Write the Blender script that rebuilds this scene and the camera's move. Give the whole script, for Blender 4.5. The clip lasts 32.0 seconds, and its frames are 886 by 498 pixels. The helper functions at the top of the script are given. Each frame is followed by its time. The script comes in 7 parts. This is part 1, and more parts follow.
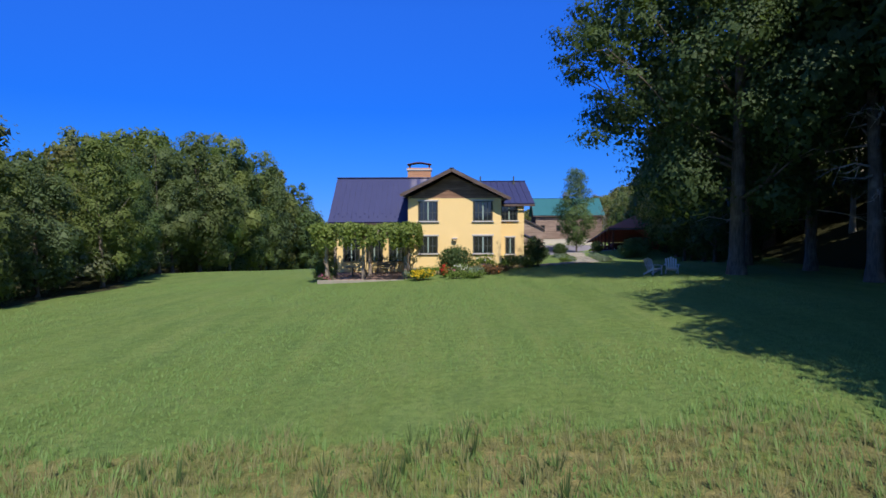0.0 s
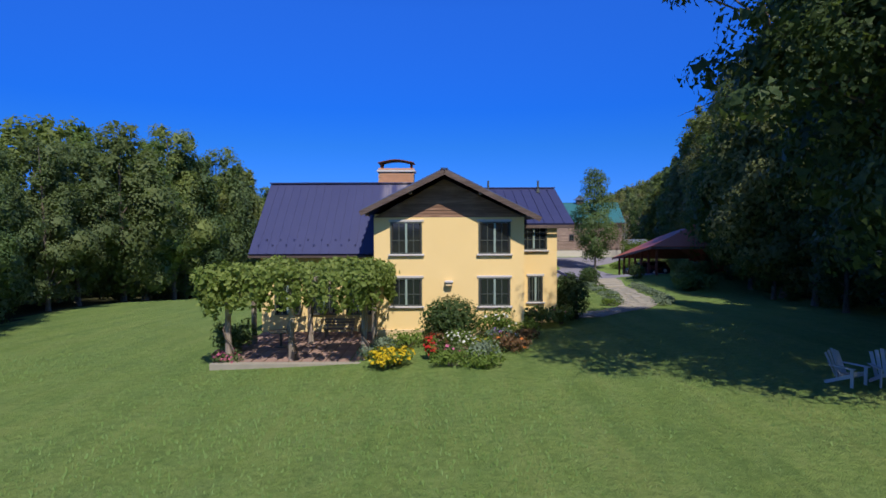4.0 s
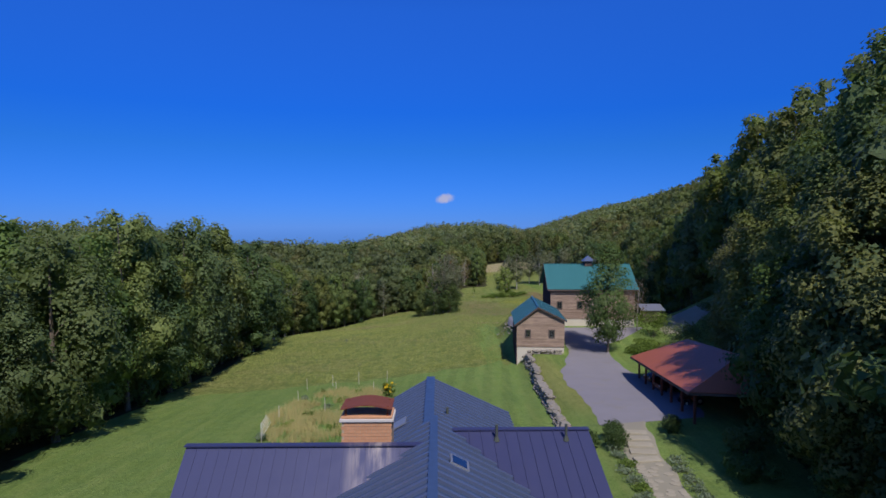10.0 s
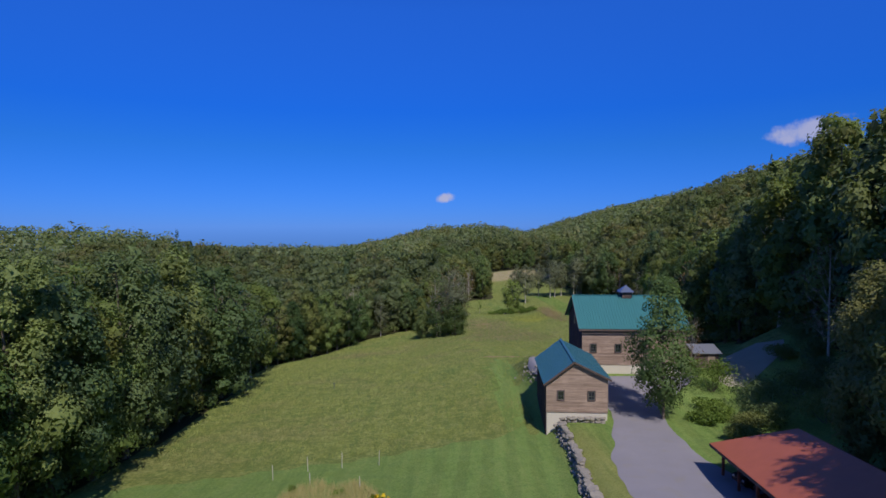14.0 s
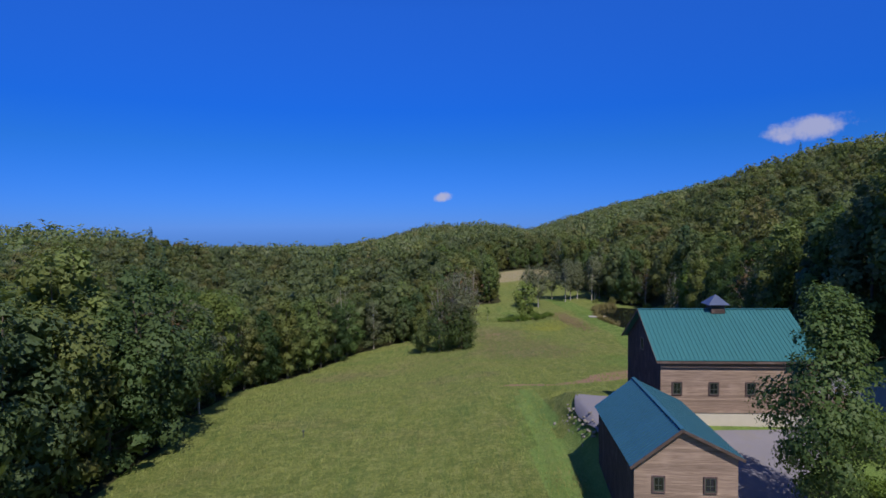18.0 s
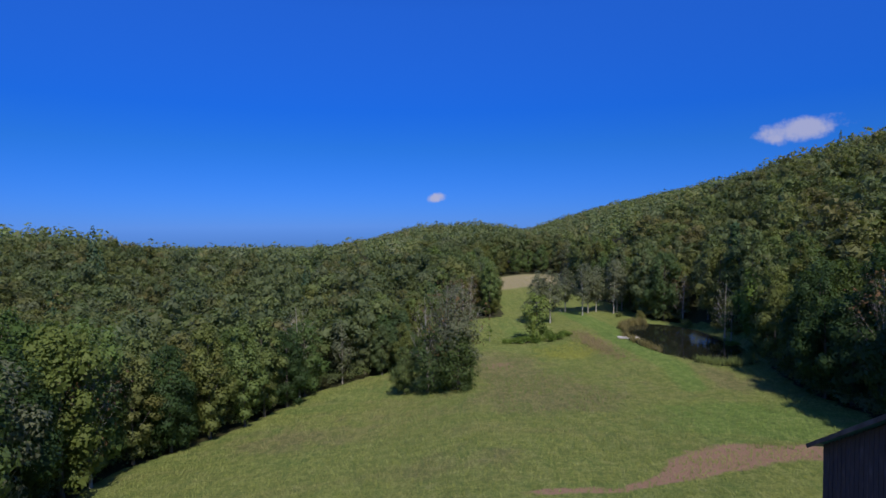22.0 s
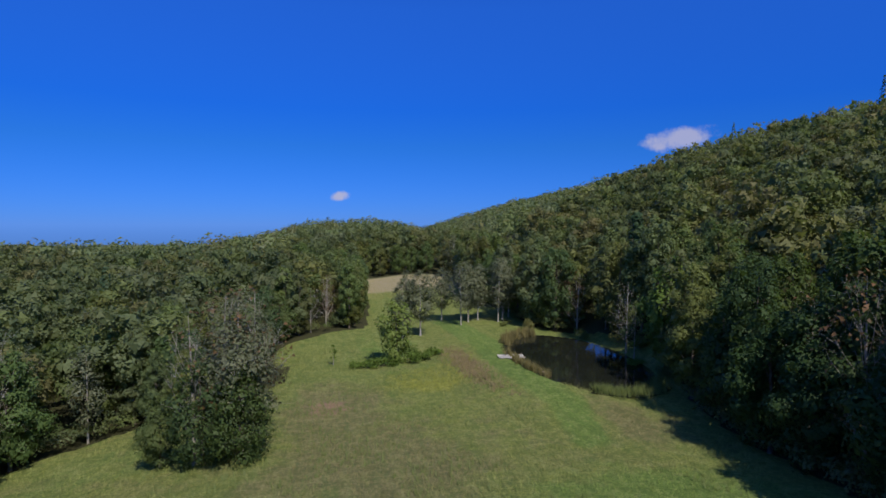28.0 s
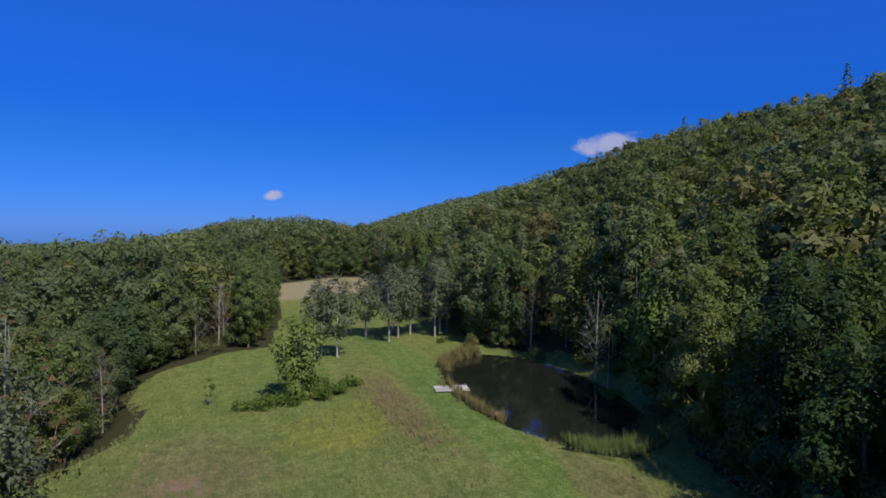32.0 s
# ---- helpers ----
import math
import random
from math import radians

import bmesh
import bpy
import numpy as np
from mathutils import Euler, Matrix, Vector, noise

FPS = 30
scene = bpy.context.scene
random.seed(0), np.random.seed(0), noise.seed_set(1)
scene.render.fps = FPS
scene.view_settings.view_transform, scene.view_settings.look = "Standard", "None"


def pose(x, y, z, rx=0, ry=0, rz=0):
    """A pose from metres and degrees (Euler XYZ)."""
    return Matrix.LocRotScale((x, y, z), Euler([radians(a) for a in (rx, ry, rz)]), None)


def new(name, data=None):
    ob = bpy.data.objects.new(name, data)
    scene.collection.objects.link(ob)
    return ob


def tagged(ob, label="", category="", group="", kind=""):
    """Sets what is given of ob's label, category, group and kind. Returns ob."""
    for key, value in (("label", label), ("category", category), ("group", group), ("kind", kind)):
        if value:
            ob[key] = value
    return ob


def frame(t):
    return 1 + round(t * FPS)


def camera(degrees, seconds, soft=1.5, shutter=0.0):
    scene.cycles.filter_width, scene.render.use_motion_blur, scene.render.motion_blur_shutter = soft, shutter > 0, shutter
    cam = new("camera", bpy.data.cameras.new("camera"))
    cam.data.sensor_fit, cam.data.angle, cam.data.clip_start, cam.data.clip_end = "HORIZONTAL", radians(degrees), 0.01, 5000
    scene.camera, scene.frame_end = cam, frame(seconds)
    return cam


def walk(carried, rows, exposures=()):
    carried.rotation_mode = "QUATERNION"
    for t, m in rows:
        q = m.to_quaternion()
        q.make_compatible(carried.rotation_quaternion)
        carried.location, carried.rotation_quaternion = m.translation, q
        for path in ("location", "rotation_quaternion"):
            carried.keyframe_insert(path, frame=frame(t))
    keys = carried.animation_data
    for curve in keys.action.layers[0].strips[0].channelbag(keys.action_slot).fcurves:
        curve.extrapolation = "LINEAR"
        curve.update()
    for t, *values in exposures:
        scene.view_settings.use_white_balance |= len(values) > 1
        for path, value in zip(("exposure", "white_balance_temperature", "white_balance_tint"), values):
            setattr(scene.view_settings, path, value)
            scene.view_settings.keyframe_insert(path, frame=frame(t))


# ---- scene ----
cam = camera(74.3, 32.0, soft=1.6)
METRES, EYE, TILT, LEAN, TURN = 181.0, 3.6, 0.0, 0.0, 0.0
ROWS = [
    (0.0, 0.0, 0.0, 0.0, -0.01, -2.33, 0.24),
    (0.5, 0.0004, 0.0101, -0.0005, -0.03, -2.34, 0.26),
    (1.0, 0.0008, 0.021, -0.0009, -0.07, -2.34, 0.25),
    (1.5, 0.001, 0.0317, 0.0001, -0.1, -2.37, 0.26),
    (2.0, 0.0011, 0.0438, 0.0013, -0.14, -2.37, 0.26),
    (2.5, 0.0014, 0.0564, 0.0025, -0.17, -2.35, 0.23),
    (4.5, 0.003, 0.1066, 0.0137, -0.32, -2.37, 0.17),
    (5.0, 0.0027, 0.111, 0.0186, -0.44, -2.29, 0.15),
    (5.5, 0.0024, 0.1121, 0.0239, -0.61, -2.27, 0.12),
    (6.0, 0.0023, 0.1124, 0.029, -0.69, -2.22, 0.1),
    (6.5, 0.0024, 0.1128, 0.0347, -0.7, -2.21, 0.1),
    (7.0, 0.0025, 0.1136, 0.0403, -0.69, -2.2, 0.11),
    (7.5, 0.0026, 0.1161, 0.0458, -0.7, -2.26, 0.14),
    (8.0, 0.0031, 0.1209, 0.051, -0.65, -2.17, 0.11),
    (8.5, 0.0037, 0.1275, 0.0565, -0.64, -2.19, 0.13),
    (9.0, 0.004, 0.1352, 0.0614, -0.64, -2.16, 0.13),
    (9.5, 0.0044, 0.1449, 0.0667, -0.59, -2.17, 0.17),
    (10.0, 0.0049, 0.1556, 0.0713, -0.53, -2.17, 0.15),
    (10.5, 0.0053, 0.1662, 0.0753, -0.48, -2.16, 0.14),
    (11.0, 0.0059, 0.1785, 0.0791, -0.45, -2.19, 0.2),
    (11.5, 0.0062, 0.1916, 0.0825, -0.46, -2.19, 0.21),
    (12.0, 0.0062, 0.2053, 0.0855, -0.47, -2.2, 0.17),
    (12.5, 0.0054, 0.2187, 0.088, -0.47, -2.22, 0.19),
    (13.0, 0.0039, 0.2323, 0.0902, -0.49, -2.22, 0.18),
    (13.5, 0.0024, 0.2465, 0.0917, -0.49, -2.23, 0.19),
    (14.0, 0.0008, 0.2609, 0.0914, -0.49, -2.23, 0.19),
    (14.5, -0.0011, 0.2768, 0.0904, -0.5, -2.24, 0.21),
    (16.5, -0.006, 0.3442, 0.0863, -0.63, -2.27, 0.4),
    (17.0, -0.0061, 0.3637, 0.0852, -0.65, -2.28, 0.4),
    (17.5, -0.006, 0.3848, 0.0843, -0.68, -2.3, 0.4),
    (18.0, -0.0059, 0.4073, 0.0834, -0.72, -2.31, 0.43),
    (18.5, -0.0056, 0.4311, 0.0824, -0.77, -2.31, 0.44),
    (19.0, -0.0052, 0.4565, 0.0813, -0.83, -2.31, 0.47),
    (19.5, -0.005, 0.4835, 0.0806, -0.9, -2.32, 0.44),
    (20.0, -0.0045, 0.5112, 0.0801, -0.96, -2.32, 0.43),
    (20.5, -0.0042, 0.5388, 0.0798, -1.03, -2.32, 0.42),
    (21.0, -0.0035, 0.565, 0.0795, -1.1, -2.31, 0.44),
    (21.5, -0.0022, 0.5894, 0.0792, -1.2, -2.3, 0.45),
    (22.0, 0.0006, 0.6119, 0.0786, -1.35, -2.26, 0.42),
    (22.5, 0.0054, 0.6326, 0.0777, -1.72, -2.25, 0.4),
    (23.0, 0.0119, 0.6509, 0.0766, -3.02, -2.26, 0.33),
    (23.5, 0.0182, 0.6661, 0.0753, -5.12, -2.26, 0.24),
    (24.0, 0.0251, 0.6806, 0.0742, -7.65, -2.26, 0.14),
    (24.5, 0.0325, 0.6949, 0.0729, -8.88, -2.26, 0.09),
    (25.0, 0.0403, 0.7077, 0.0715, -9.38, -2.27, 0.06),
    (25.5, 0.0482, 0.7208, 0.0701, -9.8, -2.28, 0.04),
    (26.0, 0.056, 0.7346, 0.0689, -10.18, -2.29, 0.01),
    (26.5, 0.0633, 0.7495, 0.0678, -10.44, -2.31, 0.0),
    (28.5, 0.0873, 0.8132, 0.064, -10.74, -2.36, -0.09),
    (29.0, 0.0924, 0.8303, 0.0629, -10.84, -2.35, -0.1),
    (29.5, 0.0971, 0.848, 0.0618, -10.97, -2.35, -0.11),
    (30.0, 0.102, 0.8676, 0.0607, -11.07, -2.34, -0.13),
    (30.5, 0.1067, 0.8859, 0.0599, -11.13, -2.34, -0.13),
    (31.0, 0.1118, 0.9038, 0.059, -11.27, -2.32, -0.17),
    (31.5, 0.1172, 0.9209, 0.0579, -13.88, -2.28, -0.32),
    (32.0, 0.1222, 0.9374, 0.0571, -16.88, -2.25, -0.43),
]
walk(cam, [(t, pose(0, 0, EYE, TILT, LEAN, TURN) @ pose(METRES * x, METRES * y, METRES * z, 90 + pitch, roll, yaw)) for t, x, y, z, yaw, pitch, roll in ROWS],
     [(0.0, 0.4), (2.5, 0.35), (5.0, 0.2), (8.0, 0.08), (11.0, 0.0), (32.0, 0.0)])

# ---- light ----
SUN_EL, SUN_AZ = radians(52), radians(16)   # the sun stands behind the first eye and to its right
to_sun = Vector((math.cos(SUN_EL) * math.sin(SUN_AZ), -math.cos(SUN_EL) * math.cos(SUN_AZ), math.sin(SUN_EL)))
sun = new("sun", bpy.data.lights.new("sun", "SUN"))
sun.data.energy, sun.data.angle, sun.data.color = 4.1, radians(0.55), (1.0, 0.93, 0.82)
sun.matrix_world = Matrix.Translation((0, -60, 120)) @ to_sun.to_track_quat("Z", "Y").to_matrix().to_4x4()
tagged(sun, "midday sun", "sun", kind="structure")

world = bpy.data.worlds.new("world")
scene.world = world
world.use_nodes = True
wn, wl = world.node_tree.nodes, world.node_tree.links
wn.clear()
sky = wn.new("ShaderNodeTexSky")
sky.sky_type, sky.sun_disc = "NISHITA", False
sky.sun_elevation, sky.sun_rotation = SUN_EL, math.pi - SUN_AZ
sky.air_density, sky.dust_density, sky.ozone_density, sky.altitude = 0.9, 0.0, 3.0, 600
SKY_TINT = (0.19, 0.485, 1.14, 1)
tint = wn.new("ShaderNodeMix")
tint.data_type, tint.blend_type = "RGBA", "MULTIPLY"
tint.inputs["Factor"].default_value = 1.0
wl.new(sky.outputs[0], tint.inputs["A"])
colour = tint.outputs["Result"]
coord = wn.new("ShaderNodeTexCoord")
# the sky is deep blue away from the sun and pales towards it
toward = wn.new("ShaderNodeVectorMath")
toward.operation = "DOT_PRODUCT"
toward.inputs[1].default_value = to_sun
wl.new(coord.outputs["Generated"], toward.inputs[0])
pale = wn.new("ShaderNodeMapRange")
pale.interpolation_type = "SMOOTHSTEP"
pale.inputs["From Min"].default_value, pale.inputs["From Max"].default_value = 0.0, 0.9
wl.new(toward.outputs["Value"], pale.inputs["Value"])
hue = wn.new("ShaderNodeMix")
hue.data_type = "RGBA"
hue.inputs["A"].default_value, hue.inputs["B"].default_value = SKY_TINT, (0.95, 0.98, 1.15, 1)
wl.new(pale.outputs["Result"], hue.inputs["Factor"])
wl.new(hue.outputs["Result"], tint.inputs["B"])
height = wn.new("ShaderNodeSeparateXYZ")
wl.new(coord.outputs["Generated"], height.inputs[0])
rise = wn.new("ShaderNodeValToRGB")
steps = rise.color_ramp.elements
for at, c in ((0.13, (0.19, 0.37, 0.44)), (0.19, (0.15, 0.39, 0.53)), (0.34, (0.33, 0.56, 0.70))):
    steps.new(at).color = (*c, 1)
steps[0].color, steps[-1].color = (0.28, 0.29, 0.45, 1), (0.5, 0.55, 0.6, 1)
wl.new(height.outputs[2], rise.inputs[0])
deep = wn.new("ShaderNodeMix")
deep.data_type, deep.blend_type = "RGBA", "MULTIPLY"
deep.inputs["Factor"].default_value = 1.0
wl.new(colour, deep.inputs["A"])
wl.new(rise.outputs["Color"], deep.inputs["B"])
double = wn.new("ShaderNodeVectorMath")
double.operation = "SCALE"
double.inputs["Scale"].default_value = 2.0
wl.new(deep.outputs["Result"], double.inputs[0])
colour = double.outputs[0]


def wmath(op, a, b=None, c=None):
    n = wn.new("ShaderNodeMath")
    n.operation = op
    for i, v in enumerate((a, b, c)):
        if v is None:
            continue
        if isinstance(v, (int, float)):
            n.inputs[i].default_value = v
        else:
            wl.new(v, n.inputs[i])
    return n.outputs[0]


def cloud(colour, az, el, wide, tall, seed, strength):
    """A small white cloud in the sky: azimuth from ahead to the right, elevation, and half sizes, in degrees."""
    shift = wn.new("ShaderNodeVectorRotate")
    shift.rotation_type = "EULER_XYZ"
    shift.inputs["Rotation"].default_value = (0, 0, radians(az))
    wl.new(coord.outputs["Generated"], shift.inputs["Vector"])
    nz = wn.new("ShaderNodeTexNoise")
    nz.inputs["Scale"].default_value, nz.inputs["Detail"].default_value, nz.inputs["Roughness"].default_value = 30, 5, 0.6
    off = wn.new("ShaderNodeVectorMath")
    off.operation = "ADD"
    off.inputs[1].default_value = (seed, seed * 2, 0)
    wl.new(shift.outputs[0], off.inputs[0])
    wl.new(off.outputs[0], nz.inputs["Vector"])
    sep = wn.new("ShaderNodeSeparateXYZ")
    wl.new(shift.outputs[0], sep.inputs[0])
    u = wmath("DIVIDE", sep.outputs[0], math.tan(radians(wide)))
    lift = wmath("MULTIPLY", sep.outputs[0], 0.12)
    v = wmath("DIVIDE", wmath("SUBTRACT", wmath("SUBTRACT", sep.outputs[2], lift), math.sin(radians(el))), math.tan(radians(tall)))
    r = wmath("ADD", wmath("MULTIPLY", u, u), wmath("MULTIPLY", v, v))
    r = wmath("ADD", r, wmath("MULTIPLY", wmath("SUBTRACT", nz.outputs["Fac"], 0.5), 2.6))
    front = wmath("GREATER_THAN", sep.outputs[1], 0.0)
    ramp = wn.new("ShaderNodeMapRange")
    ramp.interpolation_type = "SMOOTHSTEP"
    ramp.inputs["From Min"].default_value, ramp.inputs["From Max"].default_value = 1.0, 0.1
    wl.new(r, ramp.inputs["Value"])
    fac = wmath("MULTIPLY", wmath("MULTIPLY", ramp.outputs["Result"], front), strength)
    mix = wn.new("ShaderNodeMix")
    mix.data_type = "RGBA"
    mix.inputs["B"].default_value = (4.6, 4.6, 6.2, 1)
    wl.new(fac, mix.inputs["Factor"])
    wl.new(colour, mix.inputs["A"])
    return mix.outputs["Result"]


colour = cloud(colour, 0.75, 2.75, 1.15, 0.55, 3.1, 0.85)
colour = cloud(colour, 32.7, 7.8, 3.4, 1.15, 8.4, 0.75)
back = wn.new("ShaderNodeBackground")
back.inputs["Strength"].default_value = 0.1
wl.new(colour, back.inputs["Color"])
wl.new(back.outputs[0], wn.new("ShaderNodeOutputWorld").inputs["Surface"])


# ---- materials ----


class Nodes:
    """A short way to write node materials."""

    def __init__(self, name, rough=0.8, metal=0.0, spec=0.3):
        self.mat = bpy.data.materials.new(name)
        self.mat.use_nodes = True
        self.n, self.l = self.mat.node_tree.nodes, self.mat.node_tree.links
        self.b = self.n["Principled BSDF"]
        self.b.inputs["Roughness"].default_value = rough
        self.b.inputs["Metallic"].default_value = metal
        self.b.inputs["Specular IOR Level"].default_value = spec
        self.out = self.n["Material Output"]
        self.tc = self.n.new("ShaderNodeTexCoord")
        self.geo = self.n.new("ShaderNodeNewGeometry")

    def put(self, value, socket):
        if hasattr(value, "is_linked"):
            self.l.new(value, socket)
        else:
            socket.default_value = value

    def noise(self, scale, detail=3, where="Object", stretch=(1, 1, 1), rough=0.55):
        m = self.n.new("ShaderNodeMapping")
        m.inputs["Scale"].default_value = stretch
        self.l.new(self.geo.outputs["Position"] if where == "World" else self.tc.outputs[where], m.inputs["Vector"])
        t = self.n.new("ShaderNodeTexNoise")
        t.inputs["Scale"].default_value, t.inputs["Detail"].default_value, t.inputs["Roughness"].default_value = scale, detail, rough
        self.l.new(m.outputs[0], t.inputs["Vector"])
        return t.outputs["Fac"]

    def ramp(self, fac, *stops):
        r = self.n.new("ShaderNodeValToRGB")
        e = r.color_ramp.elements
        while len(e) < len(stops):
            e.new(0.5)
        for el, (p, c) in zip(e, stops):
            el.position, el.color = p, (*c, 1) if len(c) == 3 else c
        self.l.new(fac, r.inputs[0])
        return r.outputs["Color"]

    def mix(self, fac, a, b, blend="MIX"):
        m = self.n.new("ShaderNodeMix")
        m.data_type, m.blend_type = "RGBA", blend
        self.put(fac, m.inputs["Factor"])
        for v, s in ((a, m.inputs["A"]), (b, m.inputs["B"])):
            self.put((*v, 1) if isinstance(v, tuple) and len(v) == 3 else v, s)
        return m.outputs["Result"]

    def math(self, op, a, b=0.0, c=0.0):
        m = self.n.new("ShaderNodeMath")
        m.operation = op
        for v, s in zip((a, b, c), m.inputs):
            self.put(v, s)
        return m.outputs[0]

    def range(self, v, a, b, c=0.0, d=1.0):
        m = self.n.new("ShaderNodeMapRange")
        m.interpolation_type = "SMOOTHSTEP"
        self.l.new(v, m.inputs["Value"])
        for s, k in zip((a, b, c, d), ("From Min", "From Max", "To Min", "To Max")):
            m.inputs[k].default_value = s
        return m.outputs["Result"]

    def attr(self, name):
        a = self.n.new("ShaderNodeAttribute")
        a.attribute_name = name
        return a.outputs["Fac"]

    def random(self):
        o = self.n.new("ShaderNodeObjectInfo")
        return o.outputs["Random"]

    def island(self):
        return self.geo.outputs["Random Per Island"]

    def bump(self, height, strength=0.3, distance=0.02):
        b = self.n.new("ShaderNodeBump")
        b.inputs["Strength"].default_value, b.inputs["Distance"].default_value = strength, distance
        self.l.new(height, b.inputs["Height"])
        self.l.new(b.outputs[0], self.b.inputs["Normal"])

    def colour(self, c):
        self.put((*c, 1) if isinstance(c, tuple) and len(c) == 3 else c, self.b.inputs["Base Color"])
        return self.mat


def shade(c, f):
    return tuple(min(1, v * f) for v in c)


def leafy(name, dark, light, glow=0.35, autumn=None, tone=False, mass=False):
    """Leaves: a tone for each leaf and each plant, broad patches, and light through the blade."""
    m = Nodes(name, 0.55, 0, 0.25)
    own = m.math("MULTIPLY_ADD", m.island(), 0.34, 0.33) if mass else m.island()
    c = m.mix(own, dark, light)
    c = m.mix(m.math("MULTIPLY", m.random(), 0.5), c, m.mix(m.random(), shade(dark, 0.9), shade(light, 1.1)))
    if tone:
        c = m.mix(m.attr("tone"), m.mix(m.math("MULTIPLY", own, 0.5), shade(dark, 0.85), light), m.mix(own, shade(light, 0.8), shade(light, 1.2)))
    patch = m.noise(0.35, 2, "World")
    c = m.mix(m.range(patch, 0.35, 0.7), m.mix(0.35, c, shade(dark, 0.75)), c)
    if mass:
        pick = m.attr("tone2") if tone else m.random()
        tints = m.ramp(pick, (0.0, (0.62, 0.78, 0.85)), (0.12, (0.95, 1.05, 0.95)), (0.24, (1.5, 1.3, 0.7)), (0.36, (0.75, 0.95, 0.95)), (0.5, (1.3, 1.22, 1.5)), (0.62, (0.85, 1.08, 0.8)), (0.75, (1.6, 1.12, 1.0)), (0.88, (1.0, 1.2, 0.8)), (1.0, (1.35, 1.4, 1.0)))
        c = m.mix(0.9, c, tints, "MULTIPLY")
        fine = m.noise(4.5, 3, "World", rough=0.7)
        c = m.mix(m.range(fine, 0.35, 0.65), m.mix(0.3, c, shade(dark, 0.7)), m.mix(0.3, c, shade(light, 1.15)))
        m.bump(fine, 0.4, 0.15)
    if autumn:
        n = m.noise(0.09, 2, "World")
        c = m.mix(m.math("MULTIPLY", m.range(n, 0.56, 0.72), 0.65), c, m.mix(m.island(), autumn, shade(autumn, 0.6)))
    m.colour(c)
    t = m.n.new("ShaderNodeBsdfTranslucent")
    m.l.new(m.mix(0.5, c, (0.13, 0.19, 0.02)), t.inputs["Color"])
    x = m.n.new("ShaderNodeMixShader")
    x.inputs[0].default_value = glow
    m.l.new(m.b.outputs[0], x.inputs[1])
    m.l.new(t.outputs[0], x.inputs[2])
    m.l.new(x.outputs[0], m.out.inputs["Surface"])
    return m.mat


def plain(name, base, rough=0.8, metal=0.0, var=0.25, scale=3.0, bump=0.15, fine=40.0, stretch=(1, 1, 1)):
    """Any mineral or painted surface: broad stains, fine grain and a little relief."""
    m = Nodes(name, rough, metal)
    c = m.mix(m.noise(scale, 4, stretch=stretch), shade(base, 1 - var), shade(base, 1 + var))
    c = m.mix(m.math("MULTIPLY", m.noise(fine, 3, stretch=stretch), 0.5), c, shade(base, 1 - var * 0.9))
    c = m.mix(m.math("MULTIPLY", m.random(), 0.35), c, shade(base, 1 - var))
    if bump:
        m.bump(m.noise(fine, 4, stretch=stretch), bump, 0.02)
    return m.colour(c)


def wood(name, a, b, rough=0.85, along=(0.6, 9, 9), fade=1.0):
    m = Nodes(name, rough, 0, 0.2)
    g = m.noise(2.2, 6, stretch=along)
    c = m.mix(m.range(g, 0.3, 0.7), a, b)
    c = m.mix(m.math("MULTIPLY", m.random(), 0.6), c, shade(a, 0.7))
    c = m.mix(m.math("MULTIPLY", m.range(m.noise(0.9, 3, stretch=tuple(min(1.0, v) for v in along)), 0.5, 0.75), fade), c, shade(b, 1.2))
    m.bump(g, 0.35, 0.012)
    return m.colour(c)


M = {}
M["leaf"] = leafy("leaf_maple", (0.088, 0.138, 0.050), (0.196, 0.252, 0.092), 0.46, (0.15, 0.12, 0.02), mass=True)
M["leaf_b"] = leafy("leaf_ash", (0.116, 0.157, 0.064), (0.238, 0.276, 0.115), 0.46, (0.16, 0.13, 0.03), mass=True)
M["leaf_c"] = leafy("leaf_oak", (0.077, 0.121, 0.052), (0.166, 0.217, 0.090), 0.45, mass=True)
# oak leaf with shade put into its colour; also the field bushes' deep green
M["leaf_deep_shade"] = leafy("leaf_deep_shade", (0.041, 0.074, 0.024), (0.092, 0.14, 0.046), 0.4, mass=True)
M["leaf_far"] = leafy("leaf_far", (0.100, 0.131, 0.056), (0.200, 0.222, 0.102), 0.44, (0.15, 0.12, 0.03), True, mass=True)
# far hills: leaf_far about a third paler, distance haze put into the colour
M["leaf_hill_haze"] = leafy("leaf_hill_haze", (0.132, 0.172, 0.078), (0.262, 0.292, 0.138), 0.44, (0.15, 0.12, 0.03), True, mass=True)
M["leaf_east"] = leafy("leaf_east", (0.108, 0.137, 0.058), (0.218, 0.238, 0.104), 0.44, (0.2, 0.16, 0.045), True, mass=True)
M["leaf_vine"] = leafy("leaf_vine", (0.16, 0.23, 0.045), (0.37, 0.44, 0.13), 0.5)
M["leaf_light"] = leafy("leaf_light", (0.09, 0.15, 0.026), (0.2, 0.285, 0.055), 0.4)
M["leaf_box"] = leafy("leaf_box", (0.03, 0.06, 0.016), (0.075, 0.115, 0.035), 0.2)
M["leaf_yard"] = leafy("leaf_yard", (0.075, 0.135, 0.045), (0.17, 0.24, 0.085), 0.46)
M["leaf_grey_tree"] = leafy("leaf_grey_tree", (0.12, 0.14, 0.08), (0.24, 0.25, 0.15), 0.4)
M["leaf_grey"] = leafy("leaf_grey", (0.12, 0.17, 0.11), (0.26, 0.32, 0.22), 0.3)
M["leaf_rust"] = leafy("leaf_rust", (0.10, 0.06, 0.03), (0.22, 0.12, 0.06), 0.3)
M["needle"] = leafy("needle", (0.035, 0.066, 0.034), (0.085, 0.135, 0.062), 0.3, mass=True)
